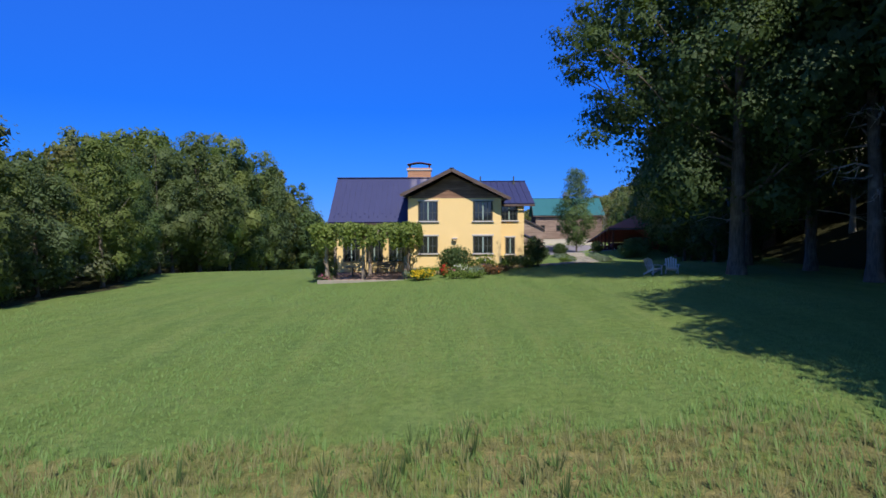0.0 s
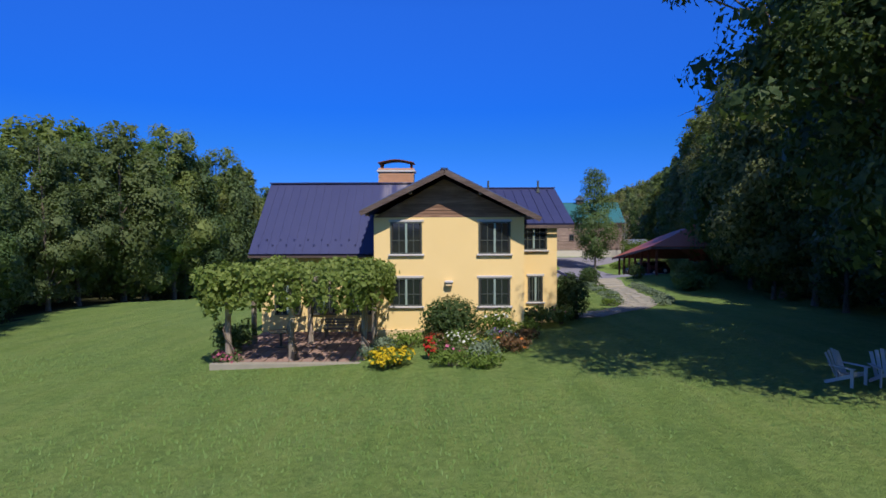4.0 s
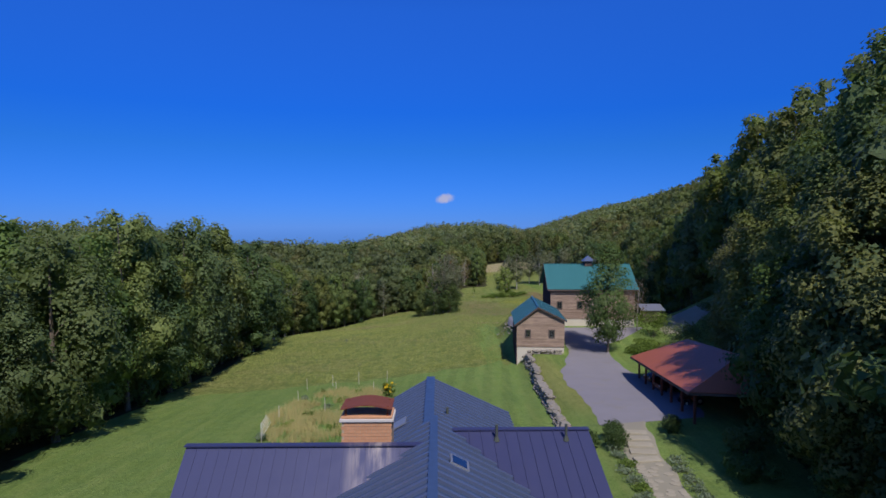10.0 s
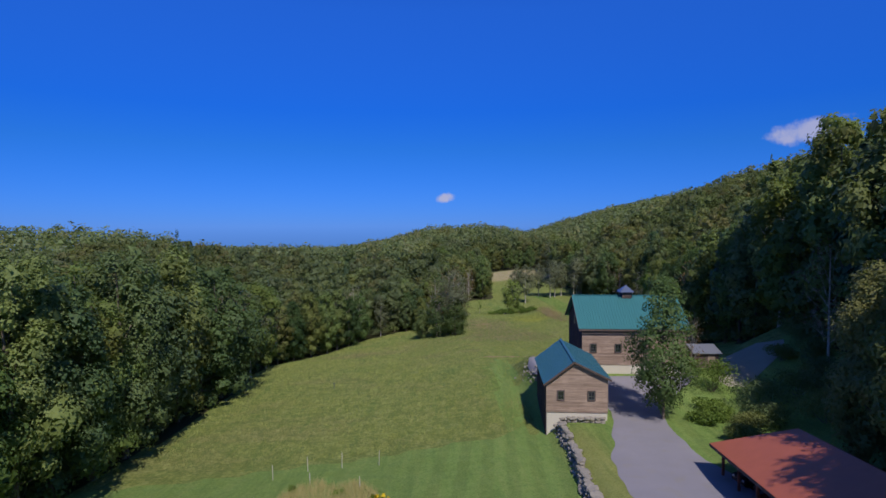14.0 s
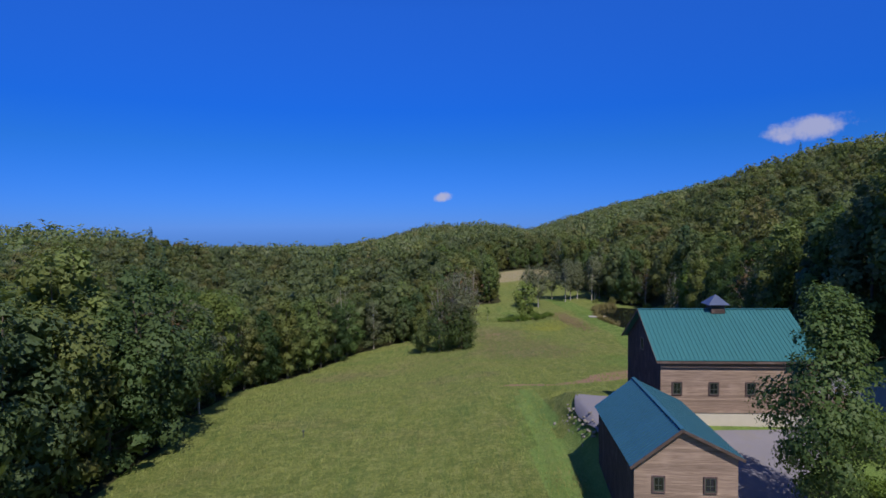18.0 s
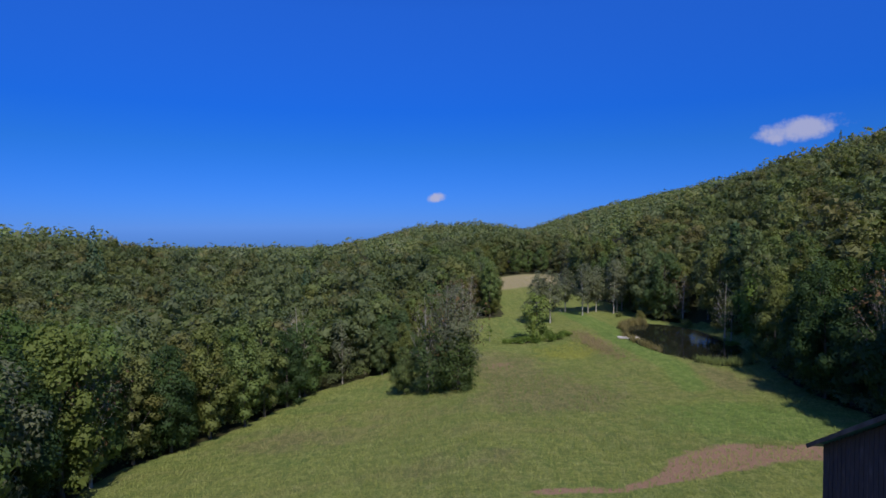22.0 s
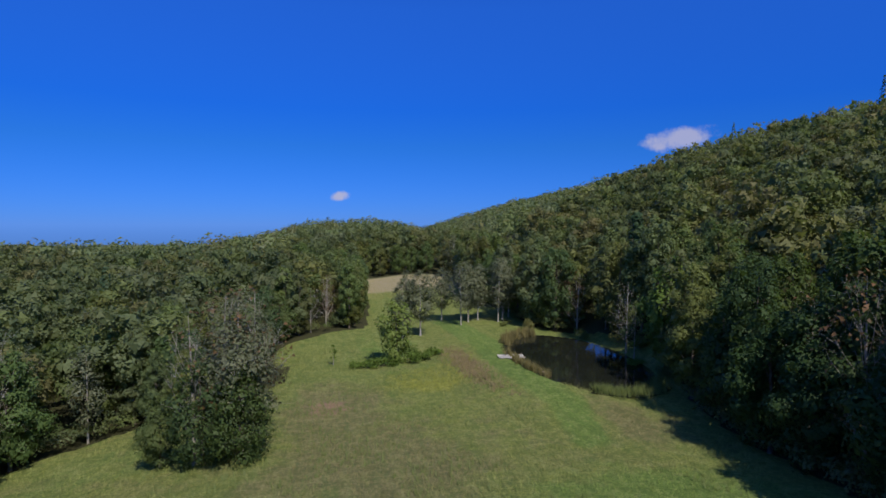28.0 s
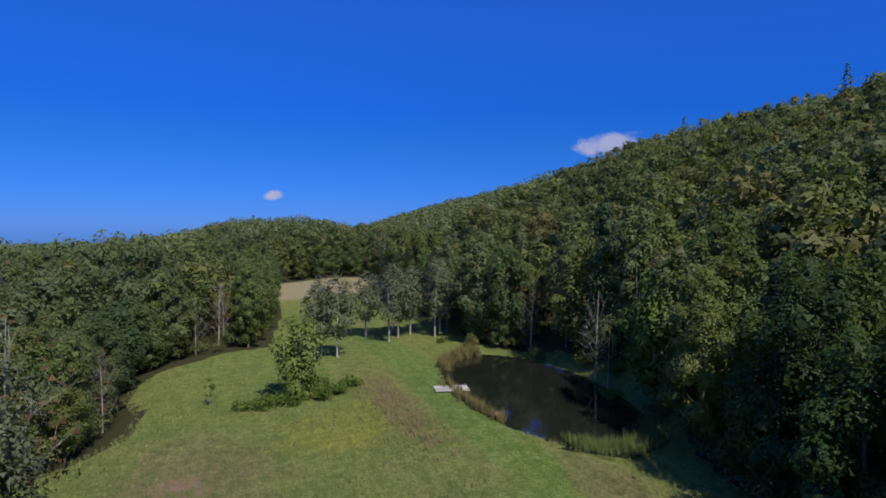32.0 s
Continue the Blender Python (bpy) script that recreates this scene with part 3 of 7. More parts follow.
def build_ground():
    xs = np.unique(np.r_[np.linspace(-3000, -200, 26), np.linspace(-200, -44, 40), np.arange(-44, 78, 1.2), np.linspace(78, 400, 50), np.linspace(400, 3000, 24)])
    ys = np.unique(np.r_[np.linspace(-1500, -20, 16), np.arange(-20, 310, 1.3), np.linspace(310, 600, 60), np.linspace(600, 3500, 30)])
    gx, gy = np.meshgrid(xs, ys)
    gx, gy = gx.ravel(), gy.ravel()
    z = ground_z(gx, gy)
    near = (np.abs(gx) < 90) & (gy < 330)
    bumps = np.array([noise.noise((a * 0.13, b * 0.13, 0.3)) if k else 0.0 for a, b, k in zip(gx, gy, near)])
    z = z + 0.1 * bumps * (1 - step(gx, 11, 14) * step(gy, 60, 70) * (1 - step(gy, 132, 140)))
    nx, ny = len(xs), len(ys)
    i = np.arange(nx * ny).reshape(ny, nx)
    faces = np.stack([i[:-1, :-1], i[:-1, 1:], i[1:, 1:], i[1:, :-1]], -1).reshape(-1, 4)
    me = mesh_of("ground", np.c_[gx, gy, z], faces, M["earth"], True)
    mow_line = 111 + 0.25 * gx
    mown = (gy > 10.5 + 0.04 * gx + 0.8 * bumps) & (gy < mow_line) | (gx > 12) & (gy > 60) & (gy < 135)
    lush, gold, brown, strip = patches(gx, gy)
    barn_edge = (np.abs(gx - 9.5 - 0.06 * (gy - 118)) < 1.6) & (gy > 112) & (gy < 158)
    tall = np.exp(-(((gx + 10) / 6.5) ** 2 + ((gy - 88) / 12) ** 2)) + (gy < 10.5 + 0.04 * gx + 0.8 * bumps) * 0.9
    tall = tall + np.exp(-((gx - np.interp(gy, [205, 235, 262], [43, 38.5, 38])) / 2.2) ** 2) * 0.8 * step(gy, 228, 246) * (1 - step(gy, 258, 268))
    far = 1.0 * (gy > 353) * (gy < 387)
    dirt = np.exp(-(((gx - 14 - 2 * bumps) / 5) ** 2 + ((gy - 227) / 8) ** 2)) * 0.62
    dirt = dirt + 1.25 * np.exp(-((gy - np.interp(gx, [4, 9, 17, 26, 34, 42], [160, 160, 162, 167, 170.5, 171.5]) - 2.2 * bumps) / (0.9 + 2.8 * step(gx, 18, 31))) ** 2) * step(gx, 2, 12) * (1 - step(gx, 44, 50))
    dirt = dirt + np.exp(-(((gx - 21) / 2.2) ** 2 + ((gy - 35) / 1.6) ** 2)) * 0.5
    stripe = 0.25 + 0.75 * step(gx, -6, 2) * step(gy, 60, 75)
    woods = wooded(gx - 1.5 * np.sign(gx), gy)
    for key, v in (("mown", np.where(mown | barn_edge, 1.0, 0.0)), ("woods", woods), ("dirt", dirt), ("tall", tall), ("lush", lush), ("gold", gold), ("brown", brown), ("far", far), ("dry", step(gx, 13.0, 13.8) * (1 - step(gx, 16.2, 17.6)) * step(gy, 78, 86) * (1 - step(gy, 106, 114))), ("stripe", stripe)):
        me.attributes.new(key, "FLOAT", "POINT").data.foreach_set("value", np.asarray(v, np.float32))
    return tagged(new("ground", me), "rolling green lawn and hay meadow between woods", "ground", kind="structure")


ground = build_ground()

# ---- tools for building ----


def part(name, me, parent=None, label="", mat=None, at=None):
    """Links a mesh, or a bmesh with a material, as one object under a thing or under a part."""
    if isinstance(me, bmesh.types.BMesh):
        bm, me = me, bpy.data.meshes.new(name)
        bm.to_mesh(me)
        bm.free()
    if mat:
        me.materials.clear()
        me.materials.append(mat)
    ob = new(name, me)
    if parent:
        ob.parent = parent
    if at is not None:
        ob.matrix_basis = at
    if label:
        ob["label"] = label
    return ob


def thing(name, label, category, at=None, group="", kind=""):
    ob = new(name)
    ob.empty_display_size = 0.3
    if at is not None:
        ob.matrix_basis = at
    return tagged(ob, label, category, group, kind)


def box(x0, y0, z0, x1, y1, z1, bevel=0.0, bm=None):
    bm = bm or bmesh.new()
    v = bmesh.ops.create_cube(bm, size=1.0, matrix=Matrix.Translation(((x0 + x1) / 2, (y0 + y1) / 2, (z0 + z1) / 2)) @ Matrix.Diagonal((abs(x1 - x0), abs(y1 - y0), abs(z1 - z0), 1)))["verts"]
    if bevel:
        e = list({e for q in v for e in q.link_edges})
        bmesh.ops.bevel(bm, geom=e, offset=bevel, segments=1, affect="EDGES")
    return bm


def slab(corners, thick, bm=None):
    """A plate: corners in order on its upper face, and its thickness downwards along the normal."""
    bm = bm or bmesh.new()
    c = [Vector(p) for p in corners]
    n = (c[1] - c[0]).cross(c[-1] - c[0]).normalized()
    if n.z < 0:
        n = -n
    a = [bm.verts.new(p) for p in c]
    b = [bm.verts.new(p - n * thick) for p in c]
    bm.faces.new(a)
    bm.faces.new(b[::-1])
    for i in range(len(c)):
        j = (i + 1) % len(c)
        bm.faces.new((a[j], a[i], b[i], b[j]))
    bmesh.ops.recalc_face_normals(bm, faces=bm.faces[:])
    return bm


def prism(outline, y0, y1, bm=None):
    """An outline of (x, z) drawn out from y0 to y1."""
    bm = bm or bmesh.new()
    a = [bm.verts.new((x, y0, z)) for x, z in outline]
    b = [bm.verts.new((x, y1, z)) for x, z in outline]
    bm.faces.new(a)
    bm.faces.new(b[::-1])
    for i in range(len(outline)):
        j = (i + 1) % len(outline)
        bm.faces.new((a[j], a[i], b[i], b[j]))
    bmesh.ops.recalc_face_normals(bm, faces=bm.faces[:])
    return bm


def beam(a, b, w, h, bm=None, bevel=0.0):
    """A bar of w x h from a to b."""
    a, b = Vector(a), Vector(b)
    d = b - a
    q = d.to_track_quat("Z", "Y" if abs(d.normalized().z) < 0.99 else "X").to_matrix().to_4x4()
    bm = bm or bmesh.new()
    v = bmesh.ops.create_cube(bm, size=1.0, matrix=Matrix.Translation((a + b) / 2) @ q @ Matrix.Diagonal((w, h, d.length, 1)))["verts"]
    if bevel:
        bmesh.ops.bevel(bm, geom=list({e for k in v for e in k.link_edges}), offset=bevel, segments=1, affect="EDGES")
    return bm


def rod(a, b, r0, r1=None, sides=8, bm=None):
    a, b = Vector(a), Vector(b)
    d = b - a
    bm = bm or bmesh.new()
    bmesh.ops.create_cone(bm, cap_ends=True, segments=sides, radius1=r0, radius2=r0 if r1 is None else r1, depth=d.length,
                          matrix=Matrix.Translation((a + b) / 2) @ d.to_track_quat("Z", "Y").to_matrix().to_4x4())
    return bm


def lump(rx, ry, rz, seed, rough=0.25, sub=2):
    """An uneven stone or clod."""
    bm = bmesh.new()
    bmesh.ops.create_icosphere(bm, subdivisions=sub, radius=1.0)
    for v in bm.verts:
        k = 1 + rough * noise.noise(v.co * 1.3 + Vector((seed * 3.7, seed, 0)))
        v.co = Vector((max(-0.8, min(0.8, v.co.x)) * rx * k, max(-0.8, min(0.8, v.co.y)) * ry * k, max(-0.75, min(0.75, v.co.z)) * rz * k))
    return bm


# ---- plants ----


def cards(pos, nrm, size, r, narrow=0.55, spread=0.45, tri=False, puff=0.86):
    """Leaf sprays: a blade of four corners, or of three, at each place, turned roughly to its normal and shaded as part of its clump."""
    n = len(pos)
    out = nrm / (np.linalg.norm(nrm, axis=1, keepdims=True) + 1e-9)
    nrm = out + r.normal(0, spread, (n, 3))
    nrm /= np.linalg.norm(nrm, axis=1, keepdims=True) + 1e-9
    t = np.cross(nrm, r.normal(0, 1, (n, 3)))
    t /= np.linalg.norm(t, axis=1, keepdims=True) + 1e-9
    b = np.cross(nrm, t)
    s = (np.asarray(size) * r.uniform(0.6, 1.4, n))[:, None]
    if tri:
        v = np.stack([pos + t * s * 1.15, pos - t * s * 0.6 + b * s * 0.85, pos - t * s * 0.6 - b * s * 0.85], 1)
    else:
        v = np.stack([pos - t * s, pos + b * s * narrow + nrm * s * 0.15, pos + t * s, pos - b * s * narrow + nrm * s * 0.15], 1)
    k = v.shape[1]
    sh = out * puff + nrm * (1 - puff)
    sh /= np.linalg.norm(sh, axis=1, keepdims=True) + 1e-9
    return v.reshape(-1, 3), np.arange(k * n).reshape(-1, k), np.repeat(sh, k, axis=0)


def inner_sprays(r, n, c, rad, size):
    """Broad sprays inside a crown, behind the outer leaves."""
    p, d = ball_points(r, n, c, rad * 0.72, 0.2)
    return cards(p, d, size, r, 0.6, 0.35, True, 0.9)


def merged(a, b):
    return np.r_[a[0], b[0]], np.r_[a[1], b[1] + len(a[0])], np.r_[a[2], b[2]]


def leaves_mesh(name, made, mat):
    return mesh_of(name, made[0], made[1], M[mat], made[1].shape[1] == 3, made[2])


def ball_points(r, n, centres, radii, top=0.0):
    """Places and outward normals on the shells of many overlapping clumps."""
    w = (radii.prod(1)) ** (2 / 3)
    k = r.choice(len(centres), n, p=w / w.sum())
    d = r.normal(0, 1, (n, 3))
    d[:, 2] += top
    d /= np.linalg.norm(d, axis=1, keepdims=True)
    return centres[k] + d * radii[k] * (r.uniform(0, 1, (n, 1)) ** 0.3) * r.uniform(0.94, 1.1, (n, 1)), d


def clumps(r, n, height, radius, low, shape="round", lump=1.0):
    """Centres and radii of a crown's clumps between low and height."""
    out, rad = [], []
    for i in range(n):
        f = (i + r.uniform(0, 1)) / n
        if shape == "round":
            w = math.sin(math.pi * min(1, 0.14 + 0.80 * f)) ** 0.7
        elif shape == "cone":
            w = (1 - f) ** 0.8 + 0.06
        else:
            w = 0.35 + 0.65 * f
        a = i * 2.4 + r.uniform(-0.5, 0.5)
        q = radius * w * r.uniform(0.35, 0.78)
        s = radius * r.uniform(0.2, 0.46) * (0.65 + 0.5 * w) * lump
        out.append((q * math.cos(a), q * math.sin(a), low + (height - low - s * 0.6) * f))
        rad.append((s, s, s * r.uniform(0.75, 1.0)))
    return np.array(out), np.array(rad)


def tube(path, radii, sides=6):
    """A tapered limb along a path."""
    path = [Vector(p) for p in path]
    v, f = [], []
    for i, p in enumerate(path):
        d = (path[min(i + 1, len(path) - 1)] - path[max(i - 1, 0)]).normalized()
        x = d.orthogonal().normalized()
        y = d.cross(x)
        for k in range(sides):
            a = 2 * math.pi * k / sides
            v.append(p + (x * math.cos(a) + y * math.sin(a)) * radii[i])
        if i:
            o = (i - 1) * sides
            f += [(o + k, o + (k + 1) % sides, o + sides + (k + 1) % sides, o + sides + k) for k in range(sides)]
    return [tuple(q) for q in v], f


def join(pieces):
    v, f, o = [], [], 0
    for a, b in pieces:
        v.append(np.asarray(a, float))
        f.append(np.asarray(b, int) + o)
        o += len(a)
    return np.concatenate(v), np.concatenate(f)


def dead_limbs(r, n, low, high, reach):
    """Bare pale boughs low on a trunk, each a mesh of its own."""
    made = []
    for i in range(n):
        out = []
        a, z, l = r.uniform(0, 6.283), r.uniform(low, high), reach * r.uniform(0.5, 1.1)
        d = np.array([math.cos(a), math.sin(a), 0])
        path = [d * 0.1 + (0, 0, z), d * l * 0.35 + (0, 0, z + 0.3 * r.normal()), d * l * 0.7 + (0, 0, z + 0.1 - 0.5 * r.uniform()), d * l + (0, 0, z - 1.2 * r.uniform())]
        out.append(tube(path, [0.06, 0.045, 0.03, 0.008], 5))
        for k in range(3):
            e = path[2] + r.normal(0, 0.5, 3)
            out.append(tube([path[1] * 0.3 + path[2] * 0.7, (path[2] + e) / 2 + r.normal(0, 0.1, 3), e], [0.022, 0.015, 0.004], 4))
        made.append(mesh_of("dead_bough", *join(out), M["bark_pale"], True))
    return made


def trunk_mesh(name, r, height, base, centres, mat, limbs=7, flare=1.5, twigs=0):
    lean = r.normal(0, 0.03, 2) * height
    spine = [(lean[0] * f * f, lean[1] * f * f, height * f - 0.4 * (f == 0)) for f in (0, 0.05, 0.25, 0.5, 0.75, 1)]
    pieces = [tube(spine, [base * flare, base, base * 0.85, base * 0.62, base * 0.38, base * 0.1], 8)]
    pick = r.choice(len(centres), min(limbs, len(centres)), replace=False)
    for k in pick:
        c = centres[k]
        z0 = max(height * 0.16, c[2] * r.uniform(0.5, 0.75))
        f = z0 / height
        a = np.array([lean[0] * f * f, lean[1] * f * f, z0])
        mid = (a + c) / 2 + np.array([0, 0, -0.06 * height * r.uniform(0, 1)])
        w = base * (1 - f) * 0.36
        pieces.append(tube([a, mid, c], [w, w * 0.65, w * 0.18], 5))
        for _ in range(twigs):
            e = c + r.normal(0, 1, 3) * np.array([1.1, 1.1, 0.8])
            pieces.append(tube([mid * 0.4 + c * 0.6, (c + e) / 2 + r.normal(0, 0.15, 3), e], [w * 0.35, w * 0.22, w * 0.06], 4))
    return mesh_of(name, *join(pieces), mat, True)


KINDS = {}


def grow(kind, height, radius, low, leaves, leaf, size, bark="bark", shape="round", lumps=22, base=0.22, limbs=7, seed=0, up=0.5, spread=0.32, narrow=0.55, twigs=0, tri=True, dense=True, lump=1.0):
    """The meshes of one kind of tree, made once."""
    r = np.random.default_rng(seed)
    c, rad = clumps(r, lumps, height, radius, low, shape, lump)
    if kind == "big_maple":
        side = np.abs(c[:, 0] * 0.86 - c[:, 1] * 0.51) < 1.4
        open_front = side & (c[:, 0] * -0.51 - c[:, 1] * 0.86 > 0.5) & (c[:, 2] < 7.0)
        k = 30
        z = r.uniform(6.6, 13.5, k)
        wide = np.c_[-r.uniform(5.4, 8.0, k), r.uniform(-4, 4, k), z]
        tip = np.c_[-np.linspace(7.0, 9.2, 12), r.uniform(-0.9, 0.9, 12), r.uniform(10.6, 11.9, 12)]
        c = np.r_[c[~open_front], wide, tip]
        rad = np.r_[rad[~open_front], np.tile((1.15, 1.15, 0.6), (k, 1)) * r.uniform(0.7, 1.1, (k, 1)), np.tile((0.75, 0.75, 0.45), (12, 1))]
    p, n = ball_points(r, leaves, c, rad, up)
    n[:, 2] += up
    mid = np.array([0, 0, low * 0.5 + height * 0.42])
    d = p - mid
    n += 0.8 * d / (np.linalg.norm(d, axis=1, keepdims=True) + 1e-9)
    made = cards(p, n, size, r, narrow, spread, tri) if leaves else None
    if dense and leaves > 1800 and tri:
        made = merged(made, inner_sprays(r, 900, c, rad, 0.4) if leaves < 20000 else inner_sprays(r, 9000, c[rad[:, 0] > 0.8], rad[rad[:, 0] > 0.8], 0.2))
    crown = leaves_mesh("crown", made, leaf) if leaves else None
    KINDS[kind] = (trunk_mesh("trunk", r, height * 0.93, base, c, M[bark], limbs, twigs=twigs), crown)


def plant(kind, name, label, category, x, y, scale=1.0, turn=None, group="", z=None, tall=1.0):
    turn = rng.uniform(0, 360) if turn is None else turn
    zz = gz(x, y) if z is None else z
    ob = thing(name, label, category, pose(x, y, zz, 0, 0, turn) @ Matrix.Diagonal((scale, scale, scale * tall, 1)), group)
    trunk, crown = KINDS[kind]
    part("trunk", trunk, ob)
    if crown:
        part("crown", crown, ob)
    return ob


for i in range(3):
    grow(f"fine_maple{i}", 17, 5.6, 1.4, 12500, "leaf", 0.12, lumps=38, lump=0.85, base=0.26, seed=10 + i)
    grow(f"fine_ash{i}", 18, 4.6, 2.0, 11000, "leaf_b", 0.118, lumps=38, lump=0.85, base=0.22, seed=20 + i)
    grow(f"fine_oak{i}", 16, 5.2, 0.8, 12500, "leaf_c", 0.12, lumps=38, lump=0.85, base=0.26, seed=30 + i)
    grow(f"maple{i}", 17, 5.6, 1.4, 4600, "leaf", 0.19, lumps=32, lump=0.88, base=0.26, seed=10 + i)
    grow(f"ash{i}", 18, 4.6, 2.0, 4200, "leaf_b", 0.185, lumps=32, lump=0.88, base=0.22, seed=20 + i)
    grow(f"oak{i}", 16, 5.2, 0.8, 4600, "leaf_c", 0.19, lumps=32, lump=0.88, base=0.26, seed=30 + i)
# an oak whose leaves carry the shade of the woods as colour
grow("shade_oak", 16, 5.2, 0.8, 9000, "leaf_deep_shade", 0.14, lumps=38, lump=0.85, base=0.26, seed=33)
grow("thin0", 15, 3.6, 3.2, 1500, "leaf_grey_tree", 0.2, "bark_pale", lumps=16, base=0.16, seed=41, limbs=12, twigs=3)
grow("thin1", 14, 3.4, 3.0, 1300, "leaf_b", 0.2, "bark_pale", lumps=16, base=0.15, seed=42, limbs=13, twigs=3)
grow("bare0", 15, 3.8, 3.5, 420, "leaf_rust", 0.16, "bark_pale", lumps=22, base=0.17, seed=43, limbs=20, twigs=8)
grow("bare1", 19, 5.0, 5.0, 260, "leaf_b", 0.18, "bark_pale", lumps=24, base=0.24, seed=44, limbs=22, twigs=8)
grow("pine0", 21, 4.2, 2.5, 3400, "needle", 0.32, lumps=24, base=0.3, shape="cone", seed=51, up=0.1, narrow=0.3, limbs=14)
grow("pine1", 18, 3.8, 3.0, 3100, "needle", 0.32, lumps=22, base=0.28, shape="cone", seed=52, up=0.1, narrow=0.3, limbs=14)
grow("big_maple", 21, 8.6, 3.2, 80000, "leaf_deep_shade", 0.085, lump=0.55, lumps=150, base=0.4, seed=61, limbs=16, twigs=2)
grow("big_oak", 22, 7.4, 2.6, 46000, "leaf_deep_shade", 0.13, lump=0.65, lumps=90, base=0.46, seed=62, limbs=16, twigs=2, tri=True)
grow("high_oak", 22, 7.6, 11.0, 15000, "leaf_deep_shade", 0.2, lump=0.8, lumps=60, base=0.42, seed=72, limbs=14, twigs=1)
grow("great_tree", 22, 7.4, 2.0, 30000, "leaf_b", 0.14, lump=0.65, lumps=90, base=0.46, seed=71, limbs=16, twigs=2)
grow("birch", 13, 3.9, 1.3, 12500, "leaf_yard", 0.115, "bark", lumps=44, lump=0.85, base=0.14, seed=63, limbs=12, twigs=2, dense=False)
grow("lone_tree", 18.5, 6.0, 1.0, 7500, "leaf_grey_tree", 0.15, "bark_pale", lumps=46, lump=0.75, base=0.24, seed=73, limbs=26, twigs=4, dense=False)
grow("field_bush", 15, 6.0, 0.2, 6800, "leaf_deep_shade", 0.15, "bark", lumps=30, base=0.25, seed=69, limbs=10)
grow("sapling", 4.2, 0.9, 1.2, 520, "leaf_light", 0.085, "bark_pale", lumps=8, base=0.05, seed=64, limbs=5)
grow("young", 8.5, 2.9, 0.3, 1700, "leaf_vine", 0.2, lumps=18, base=0.12, seed=65, limbs=7)
grow("grove0", 11, 2.8, 2.6, 2300, "leaf_grey_tree", 0.17, "bark_pale", lumps=26, base=0.15, seed=66, limbs=14, twigs=3, dense=False)
grow("grove1", 11.5, 2.6, 2.8, 1500, "leaf_grey_tree", 0.15, "bark_pale", lumps=20, base=0.14, seed=67, limbs=14, twigs=6)


def far_template(seed, n, size, height, radius, shape="round", sub=1):
    """The upper side of a crown as it shows from afar."""
    r = np.random.default_rng(seed)
    if shape == "cone":
        f, a = r.uniform(0, 1, n) ** 1.4, r.uniform(0, 6.283, n)
        w = radius * (1 - f) * r.uniform(0.5, 1.1, n) * (0.75 + 0.25 * np.sin(f * 44)) + 0.3
        p = np.c_[w * np.cos(a), w * np.sin(a), height * (0.15 + 0.85 * f)]
        return cards(p, np.c_[np.cos(a), np.sin(a), np.full(n, 0.5)], size * (1.1 - 0.7 * f), r, 0.7, 0.4, True, 0.8)
    k = 20 if sub else 9
    i = np.arange(k) + r.uniform(0.2, 0.8, k)
    up, a = 0.98 - 1.3 * i / k, np.arange(k) * 2.4 + r.uniform(-0.4, 0.4, k)
    w = np.sqrt(np.clip(1 - up * up, 0, 1))
    base, tall = height * 0.52, height * 0.4
    c = np.c_[w * np.cos(a) * radius * 0.74, w * np.sin(a) * radius * 0.78, base + up * tall * 0.8] * r.uniform(0.74, 1.14, (k, 1))
    q = radius * r.uniform(0.3, 0.46, k) * (1.0 if sub else 1.35)
    rad = np.c_[q, q, q * 0.8]
    p, nn = ball_points(r, n, c, rad, 0.45)
    d = (p - np.array([0, 0, base - tall * 0.4])) / np.array([1, 1, tall / radius])
    nn = nn + 1.1 * d / (np.linalg.norm(d, axis=1, keepdims=True) + 1e-9)
    nn[:, 2] += 0.3
    made = cards(p, nn, size, r, 0.7, 0.28, True, 0.88)
    return merged(made, inner_sprays(r, 420, c, rad, 0.62)) if sub else made


VANTAGES = ((0, 2, 4), (1, 22, 10), (1, 45, 19), (-1, 100, 20), (0, 120, 18), (12, 145, 16), (22, 168, 14))


def in_sight(xs, ys, top):
    """Which tree tops stand clear of the canopy between them and some vantage point over the valley."""
    tz = ground_z(xs, ys) + top
    seen = np.zeros(len(xs), bool)
    for vx, vy, vz in VANTAGES:
        clear = (ys > vy - 5) & (np.abs(xs - vx) < (ys - vy) * 1.6 + 12)
        for f in np.linspace(0.3, 0.96, 23):
            px, py = vx + (xs - vx) * f, vy + (ys - vy) * f
            line = vz + (tz - vz) * f
            clear &= line > ground_z(px, py) + np.where(wooded(px, py) > 0.5, 8.0, 0.0) - 3.0
        seen |= clear
    return seen


